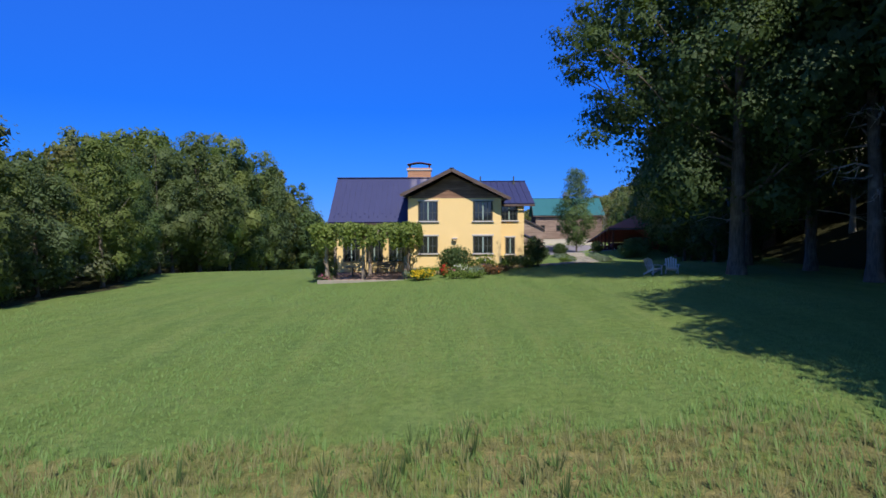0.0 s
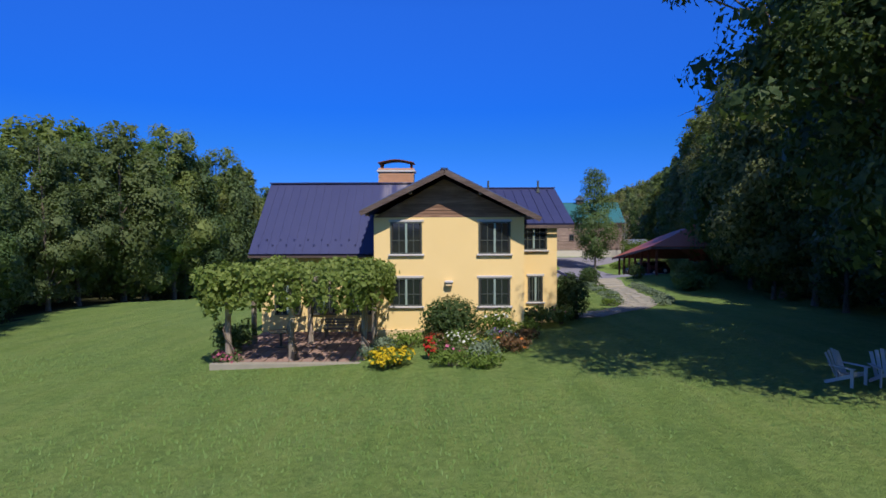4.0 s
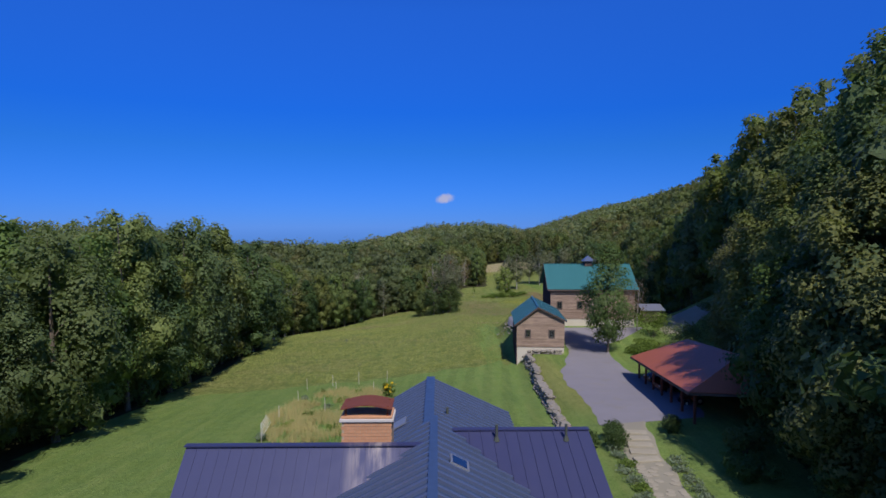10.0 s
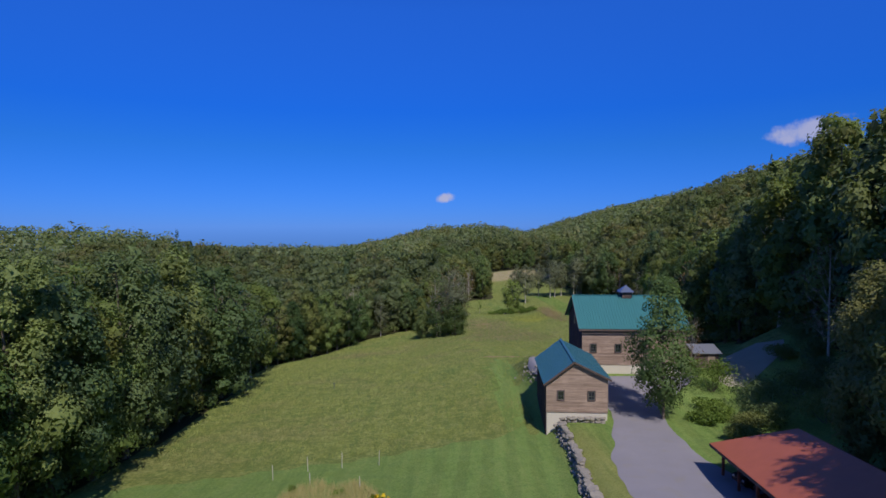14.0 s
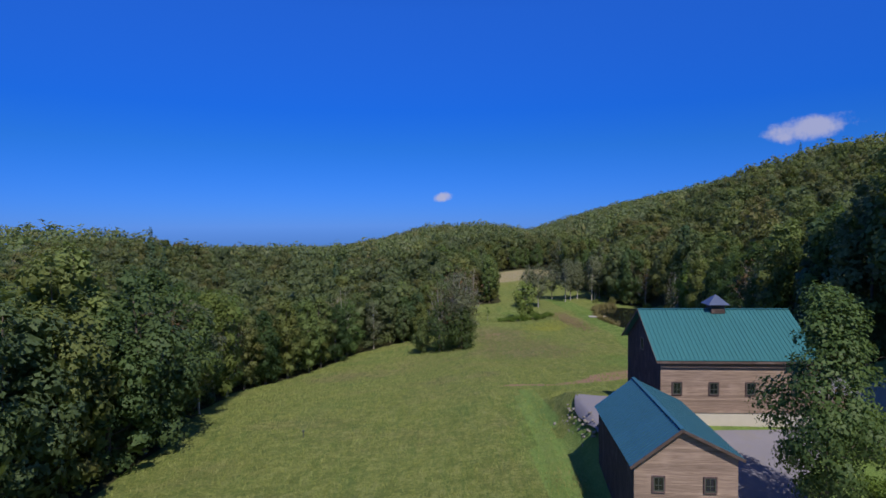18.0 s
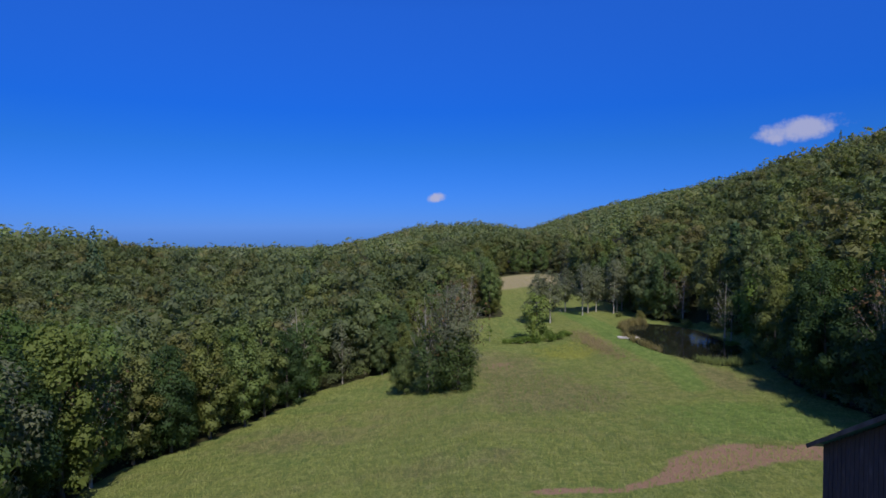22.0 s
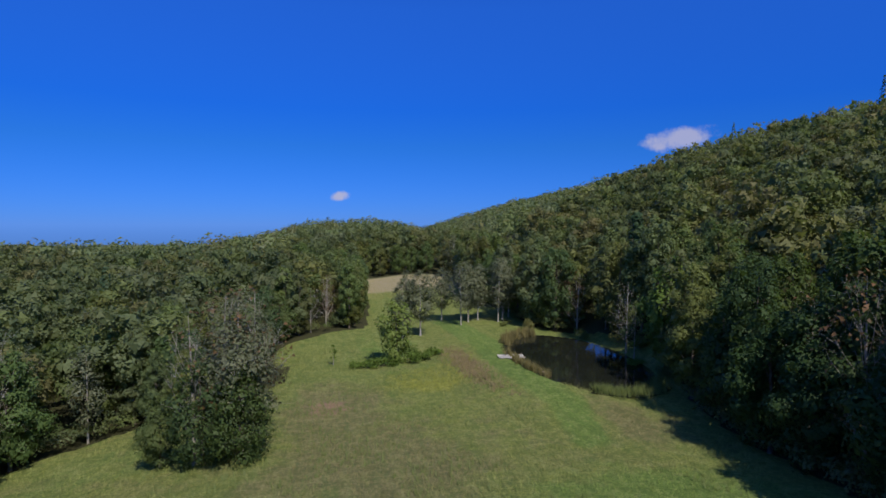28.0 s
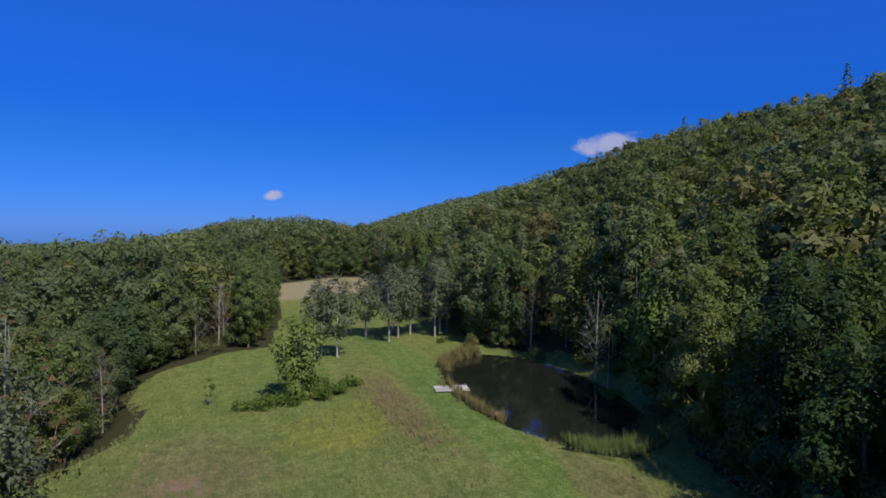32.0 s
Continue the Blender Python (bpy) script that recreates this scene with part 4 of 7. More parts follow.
def woods_stuff(name, label, xs, ys, n, size, seed, mat="leaf_far", height=15, radius=4.2, shape="round", sub=1):
    """Far woods as one object: crowns of many leaf clumps on the rising ground."""
    temps = [far_template(seed * 10 + k, n, size, height, radius, shape, sub) for k in range(6)]
    r = np.random.default_rng(seed)
    z = ground_z(xs, ys)
    out, tones, nrm, faces, total = [], [], [], [], 0
    for k in range(6):
        m = (np.arange(len(xs)) % 6) == k
        if not m.any():
            continue
        c = m.sum()
        a, s, h = r.uniform(0, 6.28, c), r.triangular(0.7, 0.95, 1.4, c), r.uniform(0.86, 1.14, c)
        h = h * np.sqrt(s)
        t, tf, tn = temps[k]
        ca, sa = np.cos(a)[:, None], np.sin(a)[:, None]
        vx = (t[None, :, 0] * ca - t[None, :, 1] * sa) * s[:, None] + xs[m][:, None]
        vy = (t[None, :, 0] * sa + t[None, :, 1] * ca) * s[:, None] + ys[m][:, None]
        vz = t[None, :, 2] * h[:, None] + z[m][:, None]
        out.append(np.stack([vx, vy, vz], -1).reshape(-1, 3))
        faces.append((tf[None] + (np.arange(c) * len(t))[:, None, None]).reshape(-1, 3) + total)
        total += c * len(t)
        nrm.append(np.stack([tn[None, :, 0] * ca - tn[None, :, 1] * sa, tn[None, :, 0] * sa + tn[None, :, 1] * ca, np.repeat(tn[None, :, 2], c, 0)], -1).reshape(-1, 3))
        tones.append(np.repeat(np.c_[r.beta(1.1, 1.3, c), r.uniform(0, 1, c)], t.shape[0], axis=0))
    v = np.concatenate(out)
    me = mesh_of(name, v, np.concatenate(faces), M[mat], True, np.concatenate(nrm))
    tones = np.concatenate(tones).astype(np.float32)
    for i, key in enumerate(("tone", "tone2")):
        me.attributes.new(key, "FLOAT", "POINT").data.foreach_set("value", np.ascontiguousarray(tones[:, i]))
    return tagged(new(name, me), label, "woods", kind="stuff")


def jitter_grid(x0, x1, y0, y1, s, seed):
    r = np.random.default_rng(seed)
    gx, gy = np.meshgrid(np.arange(x0, x1, s), np.arange(y0, y1, s))
    gx, gy = gx.ravel() + r.uniform(-0.42, 0.42, gx.size) * s, gy.ravel() + r.uniform(-0.42, 0.42, gy.size) * s
    return gx, gy


def depth_in_woods(x, y):
    left = np.interp(y, EDGE_LY, EDGE_LX) - x
    right = x - np.interp(y, EDGE_RY, EDGE_RX)
    back = np.where((x > -5) & (x < 75), y - 386, 0)
    return np.maximum(np.maximum(np.where(y < 372, left, -1), np.where(y < 385, right, -1)), np.where(y >= 372, np.maximum(back, np.where((x > -5) & (x < 75), -1, 9)), -1))


LABELS = {"maple": "full green broadleaf tree at the edge of the woods", "ash": "tall light green tree at the wood's edge", "oak": "dark green broadleaf tree with low boughs",
          "thin": "thin tree with pale bark and sparse leaves", "bare": "half-dead tree with bare grey branches", "pine": "dark green conifer on the wooded slope", "shade_oak": "low-boughed tree in the shade of the woods, its leaf colour darkened"}


def edge_tree(kind, x, y, scale, tall=1.0, front=True):
    base = kind.rstrip("012")
    if front and base in ("maple", "ash", "oak") and (8 < y < 118 and abs(x) < 48 or 180 < y < 262 and -12 < x < 68):
        kind = "fine_" + kind
    plant(kind, "conifer" if base == "pine" else "tree", LABELS[base], "tree", x, y, scale, group="trees at the edge of the woods", tall=tall)


def plant_woods():
    r = np.random.default_rng(5)
    near = ["maple0", "maple1", "maple2", "ash0", "ash1", "ash2", "oak0", "oak1", "oak2", "maple0", "oak1", "ash0", "thin0", "thin1", "bare0"]
    dark = ["oak2", "ash0", "maple1", "maple2", "maple0", "pine1", "ash0", "ash1", "ash2", "maple0", "ash2", "ash1", "thin0", "bare0"]
    for row, (off, gap) in enumerate(((2.6, 6.0), (8.5, 7.0))):
        y = 14.0 + 3 * row
        while y < 372:
            x = np.interp(y, EDGE_LY, EDGE_LX) - off + r.normal(0, 0.8)
            k = near[r.integers(len(near) - (0 if y > 130 else 3))]
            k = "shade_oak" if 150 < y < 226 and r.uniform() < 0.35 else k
            edge_tree(k, x, y, r.uniform(0.85, 1.1) * np.interp(y, [42, 58, 72, 82, 100, 125, 155, 200, 230], [0.6, 0.74, 1.02, 1.18, 1.26, 1.3, 1.22, 0.95, 0.85]), r.uniform(0.92, 1.12), row == 0)
            y += gap * r.uniform(0.8, 1.25)
        y = -14.0 + 3 * row
        while y < 384:
            x = np.interp(y, EDGE_RY, EDGE_RX) + off + r.normal(0, 0.8) + (3.5 if y < 60 else 0)
            k = "shade_oak" if 166 < y < 216 and r.uniform() < 0.75 else ("ash0", "ash1", "ash2", "thin0", "maple0")[r.integers(5)] if y > 268 else dark[r.integers(len(dark))]
            edge_tree(k, x, y, r.uniform(0.9, 1.15) * np.interp(y, [30, 60, 95, 145, 200], [1.0, 1.28, 1.38, 1.38, 1.0]), r.uniform(0.95, 1.2), row == 0)
            y += gap * r.uniform(0.8, 1.25)
    for x in np.arange(-4, 76, 6.5):
        edge_tree(near[r.integers(12)], x + r.normal(0, 1), 390 + r.normal(0, 1.5), r.uniform(0.7, 0.95))
    ys = np.arange(12, 384, 1.7)
    bx = np.r_[np.interp(ys, EDGE_LY, EDGE_LX) - 3.4, np.interp(ys, EDGE_LY, EDGE_LX) - 5.6, np.interp(ys, EDGE_RY, EDGE_RX) + 1.5, np.interp(ys, EDGE_RY, EDGE_RX) + 4]
    by = np.r_[ys, ys + 0.8, ys, ys + 0.8]
    bx, by = bx + r.normal(0, 0.5, len(bx)), by + r.normal(0, 0.4, len(bx))
    m = (by < 372) & ~((np.abs(by - 245) < 24) & (bx > 40)) & ~((bx > 10) & (by < 106))
    woods_stuff("edge_brush", "low leafy brush along the wood's edge", bx[m], by[m], 200, 0.15, 8, "leaf_far", 2.9, 1.5, sub=0)
    gx, gy = jitter_grid(-170, 190, -8, 470, 8.5, 1)
    d = depth_in_woods(gx, gy)
    keep = (d > 12.5) & (np.abs(gx) < (gy + 45) * 1.25) & in_sight(gx, gy, 17)
    k1 = keep & (gx < 20)
    woods_stuff("woods_west", "dense mixed green woods filling the valley side", gx[k1], gy[k1], 1050, 0.24, 3, height=16.5, radius=5.7)
    k2 = keep & (gx >= 20)
    woods_stuff("woods_east", "dense mixed green woods climbing the hillside", gx[k2], gy[k2], 1050, 0.24, 4, "leaf_east", height=17, radius=5.7)
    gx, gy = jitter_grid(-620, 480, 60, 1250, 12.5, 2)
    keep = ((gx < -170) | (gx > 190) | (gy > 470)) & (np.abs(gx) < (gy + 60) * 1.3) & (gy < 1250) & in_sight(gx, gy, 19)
    woods_stuff("woods_far", "far wooded hills under the sky", gx[keep], gy[keep], 80, 0.9, 6, "leaf_hill_haze", height=17, radius=6.2, sub=0)
    gx, gy = jitter_grid(-110, 110, -70, 12, 8.5, 12)
    keep = (gx < -36) | (gx > 31)
    woods_stuff("woods_south", "leafy woods on both sides of the lawn's end", gx[keep], gy[keep], 260, 0.45, 13, height=15, radius=5.4, sub=0)
    gx, gy = jitter_grid(-420, 300, 120, 900, 66, 9)
    keep = (depth_in_woods(gx, gy) > 14) & in_sight(gx, gy, 22)
    woods_stuff("woods_conifers", "dark conifers standing above the woods", gx[keep], gy[keep], 380, 0.6, 7, "needle", 20.5, 4.4, "cone", sub=0)
    for x, y, s in ((-14, 236, 0.8), (-8.5, 239, 0.8), (-3.0, 243, 0.85), (-18, 241, 0.9), (-11, 246, 0.9), (-5.5, 229.5, 0.6), (-10, 232.5, 0.6), (1.5, 240.5, 0.75)):
        edge_tree(near[r.integers(9)], x, y, s)
    for i, (x, y, s) in enumerate(((66, 199, 1.0), (70.5, 231, 0.85), (70, 247, 0.7), (82, 266, 1.0), (60, 182, 0.9), (47, 104, 1.0), (50, 121, 1.0), (56, 142, 1.05), (44, 84, 1.05), (6, 286, 0.6), (9.5, 287, 0.55), (-25, 222, 0.9), (-38, 176, 1.0))):
        plant("bare1" if i % 3 else "bare0", "bare_tree", "dying tree with bare pale branches among the woods", "tree", x, y, s * 1.1, group="dying trees in the woods")


plant_woods()

# ---- buildings ----


def window(parent, x0, z0, x1, z1, y, sill=True, mullions=1, bars=1, lintel=True):
    """A casement window in a wall that faces -y: a deep frame, sashes, glazing bars, glass, and a plaster sill and lintel."""
    w = part("window", box(x0, y + 0.02, z0, x1, y + 0.04, z1), parent, mat=M["room"])
    t = 0.07
    f = box(x0, y - 0.05, z0, x0 + t, y + 0.05, z1)
    box(x1 - t, y - 0.05, z0, x1, y + 0.05, z1, bm=f)
    box(x0 + t, y - 0.05, z0, x1 - t, y + 0.05, z0 + t, bm=f)
    box(x0 + t, y - 0.05, z1 - t, x1 - t, y + 0.05, z1, bm=f)
    part("window_frame", f, w, mat=M["frame"])
    n = mullions + 1
    pw = (x1 - x0 - 2 * t) / n
    for i in range(n):
        a = x0 + t + i * pw
        if i:
            part("mullion", box(a - 0.05, y - 0.055, z0 + t, a + 0.05, y + 0.045, z1 - t), w, mat=M["frame_green"])
        part("pane", box(a + 0.06, y - 0.005, z0 + t, a + pw - 0.06, y + 0.005, z1 - t), w, mat=M["glass"])
        for k in range(1, bars + 1):
            q = a + pw * k / (bars + 1)
            part("glazing_bar", box(q - 0.018, y - 0.035, z0 + t, q + 0.018, y + 0.0, z1 - t), w, mat=M["frame"])
        zm = z0 + (z1 - z0) * 0.42
        part("glazing_bar", box(a + 0.03, y - 0.03, zm - 0.018, a + pw - 0.03, y + 0.0, zm + 0.018), w, mat=M["frame"])
    if sill:
        part("sill", box(x0 - 0.1, y - 0.11, z0 - 0.1, x1 + 0.1, y + 0.05, z0 - 0.003, 0.02), w, "pale plaster sill", mat=M["plaster"])
        if lintel:
            part("lintel", box(x0 - 0.08, y - 0.03, z1 + 0.003, x1 + 0.08, y + 0.05, z1 + 0.11, 0.01), w, "pale plaster lintel", mat=M["plaster"])
    return w


def seams(parent, name, a0, a1, b0, b1, count, mat, w=0.035, h=0.045):
    """Standing seams: bars from the eave line a0-a1 to the ridge line b0-b1."""
    a0, a1, b0, b1 = (Vector(v) for v in (a0, a1, b0, b1))
    n = (a1 - a0).cross(b0 - a0).normalized()
    n = n if n.z > 0 else -n
    for i in range(1, count):
        f = i / count
        p, q = a0.lerp(a1, f), b0.lerp(b1, f)
        part(name, beam(p + n * h * 0.45, q + n * h * 0.45, w, h), parent, mat=mat)


def boards(parent, name, x0, x1, z0, z1, y, high, mat, outline=None, thick=0.03):
    """Clapboards on a wall that faces -y, each a tilted board of its own; outline(z) gives the ends under a gable."""
    n = max(1, round((z1 - z0) / high))
    h = (z1 - z0) / n
    r = random.Random(name + str(x0))
    for i in range(n):
        a, b = z0 + i * h, z0 + (i + 1) * h
        l0, r0 = outline(a) if outline else (x0, x1)
        l1, r1 = outline(b) if outline else (x0, x1)
        l0, l1, r0, r1 = max(l0, x0), max(l1, x0), min(r0, x1), min(r1, x1)
        if r1 - l1 < 0.1:
            if r0 - l0 < 0.2:
                continue
            l1, r1 = (l0 + r0) / 2 - 0.04, (l0 + r0) / 2 + 0.04
        bm = bmesh.new()
        d = thick * r.uniform(0.85, 1.2)
        v = [bm.verts.new(p) for p in ((l0, y - d, a), (r0, y - d, a), (r1, y - 0.006, b), (l1, y - 0.006, b), (l0, y + 0.01, a), (r0, y + 0.01, a), (r1, y + 0.01, b), (l1, y + 0.01, b))]
        for f in ((0, 1, 2, 3), (5, 4, 7, 6), (4, 5, 1, 0), (3, 2, 6, 7), (4, 0, 3, 7), (1, 5, 6, 2)):
            bm.faces.new([v[k] for k in f])
        part(name, bm, parent, mat=mat)


def build_house():
    h = thing("house", "two-storey yellow stucco farmhouse with dark blue metal roof", "house", pose(0, 0, 0))
    YF, YR = 46.3, 49.4   # front of the gabled wing, and of the recessed parts
    XL, XR, X2 = -2.75, 4.62, 6.85
    # walls
    front = prism([(XL, -0.5), (XR, -0.5), (XR, 5.72), (XL, 5.72)], YF, YF + 0.3)
    part("front_wall", front, h, "warm yellow stucco wall", mat=M["stucco"])
    part("gable_wall", prism([(XL, 5.722), (XR, 5.722), (0.7, 7.6)], YF + 0.02, YF + 0.28), h, mat=M["gable_wood"])
    boards(h, "gable_board", XL, XR, 5.74, 7.55, YF + 0.02, 0.17, M["gable_wood"],
           lambda z: (0.7 - (7.6 - z) / 1.88 * 3.3, 0.7 + (7.6 - z) / 1.88 * 3.75))
    part("west_wall", box(XL, YF + 0.302, -0.5, XL + 0.3, 52, 5.9), h, mat=M["stucco"])
    part("east_return", box(XR - 0.3, YF + 0.302, -0.5, XR, YR, 5.72), h, mat=M["stucco"])
    part("east_wall", box(XR + 0.002, YR, -0.7, X2, YR + 0.3, 5.38), h, "warm yellow stucco wall", mat=M["stucco"])
    part("side_wall", prism([(YR + 0.31, -0.7), (58.3, -0.7), (58.3, 5.3), (53.6, 7.3), (YR + 0.31, 5.4)], -X2, -X2 + 0.3), h, mat=M["stucco"], at=pose(0, 0, 0, 0, 0, 90))
    part("recessed_wall", box(-9.0, 48.6, -0.5, XL - 0.002, 48.9, 3.95), h, "yellow stucco wall behind the pergola", mat=M["stucco"])
    part("west_gable", prism([(48.91, -0.5), (57.0, -0.5), (57.0, 4.2), (51.4, 7.5), (48.91, 4.6)], 8.7, 9.0), h, mat=M["stucco"], at=pose(0, 0, 0, 0, 0, 90))
    part("rear_wall", box(-9.0, 57.0, -0.6, X2, 57.3, 4.2), h, mat=M["stucco"])
    part("rear_wing", prism([(-4.3, -0.9), (5.1, -0.9), (5.1, 4.0), (0.4, 6.15), (-4.3, 3.6)], 57.3, 66.2), h, mat=M["stucco"])
    part("plinth", box(XL - 0.05, YF - 0.07, -0.5, XR + 0.05, YF - 0.002, 0.22, 0.02), h, "pale stucco plinth", mat=M["stucco_band"])
    # roofs
    ridge_l, ridge_r, apex = 7.75, 7.58, 7.98
    main = part("west_roof", slab([(-9.4, 47.75, 3.88), (0.7, 47.75, 3.88), (0.7, 51.4, ridge_l), (-9.2, 51.4, ridge_l)], 0.14), h, "steep dark blue metal roof", mat=M["slate_metal"])
    part("west_roof_back", slab([(-9.2, 51.402, ridge_l), (0.7, 51.402, ridge_l), (0.7, 57.6, 4.0), (-9.4, 57.6, 4.0)], 0.14), h, mat=M["slate_metal"])
    seams(main, "standing_seam", (-9.4, 47.75, 3.88), (0.7, 47.75, 3.88), (-9.2, 51.4, ridge_l), (0.7, 51.4, ridge_l), 22, M["slate_metal"], 0.02, 0.02)
    part("ridge_cap", beam((-9.25, 51.4, ridge_l + 0.02), (0.3, 51.4, ridge_l + 0.02), 0.3, 0.06), main, mat=M["slate_metal"])
    east = part("east_roof", slab([(0.7, 49.05, 5.42), (7.7, 49.05, 5.42), (7.5, 53.6, ridge_r), (0.7, 53.6, ridge_r)], 0.14), h, "dark blue standing-seam metal roof", mat=M["slate_metal"])
    part("east_roof_back", slab([(0.7, 53.602, ridge_r), (7.5, 53.602, ridge_r), (7.7, 58.6, 5.3), (0.7, 58.6, 5.3)], 0.14), h, mat=M["slate_metal"])
    seams(east, "standing_seam", (1.9, 49.05, 5.42), (7.7, 49.05, 5.42), (1.7, 53.6, ridge_r), (7.5, 53.6, ridge_r), 11, M["slate_metal"])
    part("ridge_cap", beam((0.9, 53.6, ridge_r + 0.02), (7.52, 53.6, ridge_r + 0.02), 0.3, 0.06), east, mat=M["slate_metal"])
    fy = 45.35
    gl = part("gable_roof_west", slab([(-3.25, fy, 6.02), (0.7, fy, apex), (0.7, 54.2, apex), (-3.25, 49.8, 6.02)], 0.12), h, "ribbed blue metal roof", mat=M["slate_tile"])
    gr = part("gable_roof_east", slab([(0.702, fy, apex), (5.22, fy, 5.72), (5.22, 50.0, 5.72), (0.702, 54.2, apex)], 0.12), h, "ribbed blue metal roof", mat=M["slate_tile"])
    for i in range(1, 15):
        y = fy + 0.58 * i
        k = max(0.0, (y - 49.8) / 4.4)
        if k < 0.95:
            part("rib", beam((-3.25 + 3.95 * k, y, 6.05 + 1.96 * k), (0.62, y, apex - 0.01), 0.17, 0.17), gl, mat=M["rib_metal"])
            part("rib", beam((5.22 - 4.5 * k, y, 5.75 + 2.26 * k), (0.78, y, apex - 0.01), 0.17, 0.17), gr, mat=M["rib_metal"])
    part("ridge_cap", beam((0.7, fy - 0.02, apex + 0.035), (0.7, 54.2, apex + 0.035), 0.34, 0.07), gl, mat=M["slate_tile"])
    rear = part("rear_roof_west", slab([(-5.0, 57.4, 3.35), (0.4, 55.0, 6.45), (0.4, 66.8, 6.45), (-5.0, 66.8, 3.35)], 0.12), h, "ribbed blue metal roof", mat=M["slate_tile"])
    rear2 = part("rear_roof_east", slab([(0.402, 55.0, 6.45), (5.6, 57.4, 4.05), (5.6, 66.8, 4.05), (0.402, 66.8, 6.45)], 0.12), h, "ribbed blue metal roof", mat=M["slate_tile"])
    for i in range(17):
        y = 57.3 + 0.58 * i
        part("rib", beam((-4.98, y, 3.39), (0.34, y, 6.45), 0.14, 0.15), rear, mat=M["rib_metal"])
        part("rib", beam((5.58, y, 4.09), (0.46, y, 6.45), 0.14, 0.15), rear2, mat=M["rib_metal"])
    part("ridge_cap", beam((0.4, 55.2, 6.49), (0.4, 66.85, 6.49), 0.55, 0.07), rear, mat=M["slate_tile"])
    part("skylight", slab([(-1.9, 59.5, 5.24), (-0.9, 59.5, 5.81), (-0.9, 60.6, 5.81), (-1.9, 60.6, 5.24)], 0.06), rear, "roof window with pale frame", mat=M["galv"], at=pose(0, 0, 0.1))
    light = part("skylight", slab([(1.35, 49.45, 7.74), (2.05, 49.45, 7.39), (2.05, 50.3, 7.39), (1.35, 50.3, 7.74)], 0.08), gr, "roof window with pale frame", mat=M["galv"], at=pose(0, 0, 0.09))
    part("pane", slab([(1.43, 49.53, 7.70), (1.97, 49.53, 7.43), (1.97, 50.22, 7.43), (1.43, 50.22, 7.70)], 0.02), light, mat=M["glass"], at=pose(0, 0, 0.012))
    # rakes, eaves
    for a, b in (((-3.3, fy - 0.03, 5.9), (0.7, fy - 0.03, apex - 0.12)), ((0.7, fy - 0.03, apex - 0.12), (5.27, fy - 0.03, 5.6))):
        part("rake_board", beam(a, b, 0.05, 0.24), h, "weathered brown rake board", mat=M["fascia"])
    part("eave_board", box(-9.4, 47.70, 3.68, -3.3, 47.74, 3.79), h, mat=M["fascia"])
    part("eave_board", box(5.0, 49.0, 5.16, 7.7, 49.04, 5.33), h, mat=M["fascia"])
    part("soffit", box(-9.3, 47.76, 3.70, -2.8, 48.58, 3.73), h, mat=M["fascia"])
    for x in (-3.0, -0.9, 2.4, 4.7):
        part("purlin_end", beam((x, fy + 0.05, apex - 0.27 - abs(x - 0.7) * 0.5), (x, YF - 0.01, apex - 0.27 - abs(x - 0.7) * 0.5), 0.14, 0.16), h, mat=M["fascia"])
    # snow guards along the west eave
    for i in range(26):
        x = -9.0 + i * 0.36
        k = 0.1 + 0.07 * (i % 2)
        if x < -3.6:
            part("snow_guard", box(x, 47.75 + 3.65 * k - 0.04, 3.88 + 3.87 * k, x + 0.07, 47.75 + 3.65 * k + 0.04, 3.98 + 3.87 * k), main, mat=M["slate_metal"])
    for x in (3.4, 6.4):
        pipe = part("vent_pipe", rod((x, 53.0, ridge_r - 0.5), (x, 53.0, ridge_r + 0.42), 0.06), h, mat=M["frame"])
        part("flashing", rod((x, 53.0, ridge_r - 0.3), (x, 53.0, ridge_r - 0.1), 0.14, 0.07), pipe, mat=M["frame"])
    pipe = part("vent_pipe", rod((1.4, 60.4, 5.8), (1.4, 60.4, 6.45), 0.07), h, mat=M["frame"])
    # windows
    for x0, z0, x1, z1 in ((-1.94, 3.93, -0.39, 5.50), (2.39, 3.93, 3.94, 5.50), (-1.95, 1.37, -0.40, 2.75), (2.39, 1.37, 3.94, 2.75)):
        window(h, x0, z0, x1, z1, YF - 0.03)
    window(h, 5.28, 1.15, 6.08, 2.55, YR - 0.03)
    window(h, 4.85, 3.98, 6.3, 5.3, YR - 0.03, lintel=False)
    for x0 in (-8.3, -6.4, -4.5):
        window(h, x0, 0.6, x0 + 1.4, 2.9, 48.55, False)
    vent = part("wall_lamp", box(0.72, YF - 0.32, 2.52, 1.12, YF - 0.004, 2.62, 0.02), h, "pale box lamp on the front wall", mat=M["plaster"])
    part("shade", box(0.76, YF - 0.26, 2.36, 1.08, YF - 0.02, 2.518, 0.02), vent, mat=M["stucco_band"])
    part("meter_box", box(4.75, YR - 0.3, -0.1, 5.45, YR - 0.004, 0.5, 0.03), h, "teal green utility box", mat=M["teal"])
    part("cable", rod((5.9, YR - 0.05, 0.1), (5.85, YR - 0.05, 1.05), 0.02), h, mat=M["frame"])
    # chimney
    ch = part("chimney", box(-3.1, 52.1, 4.5, -1.05, 53.3, 8.45), h, "broad orange brick chimney with rusty cap", mat=M["mortar"])
    for k in range(14):
        z = 6.45 + 0.14 * k
        odd = 0.11 if k % 2 else 0.0
        for i in range(9):
            x0 = -3.12 + 0.23 * i + odd
            x1 = min(x0 + 0.215, -1.03)
            if x1 > x0 + 0.04:
                part("brick", box(x0, 52.075, z, x1, 52.12, z + 0.125), ch, mat=M["brick"])
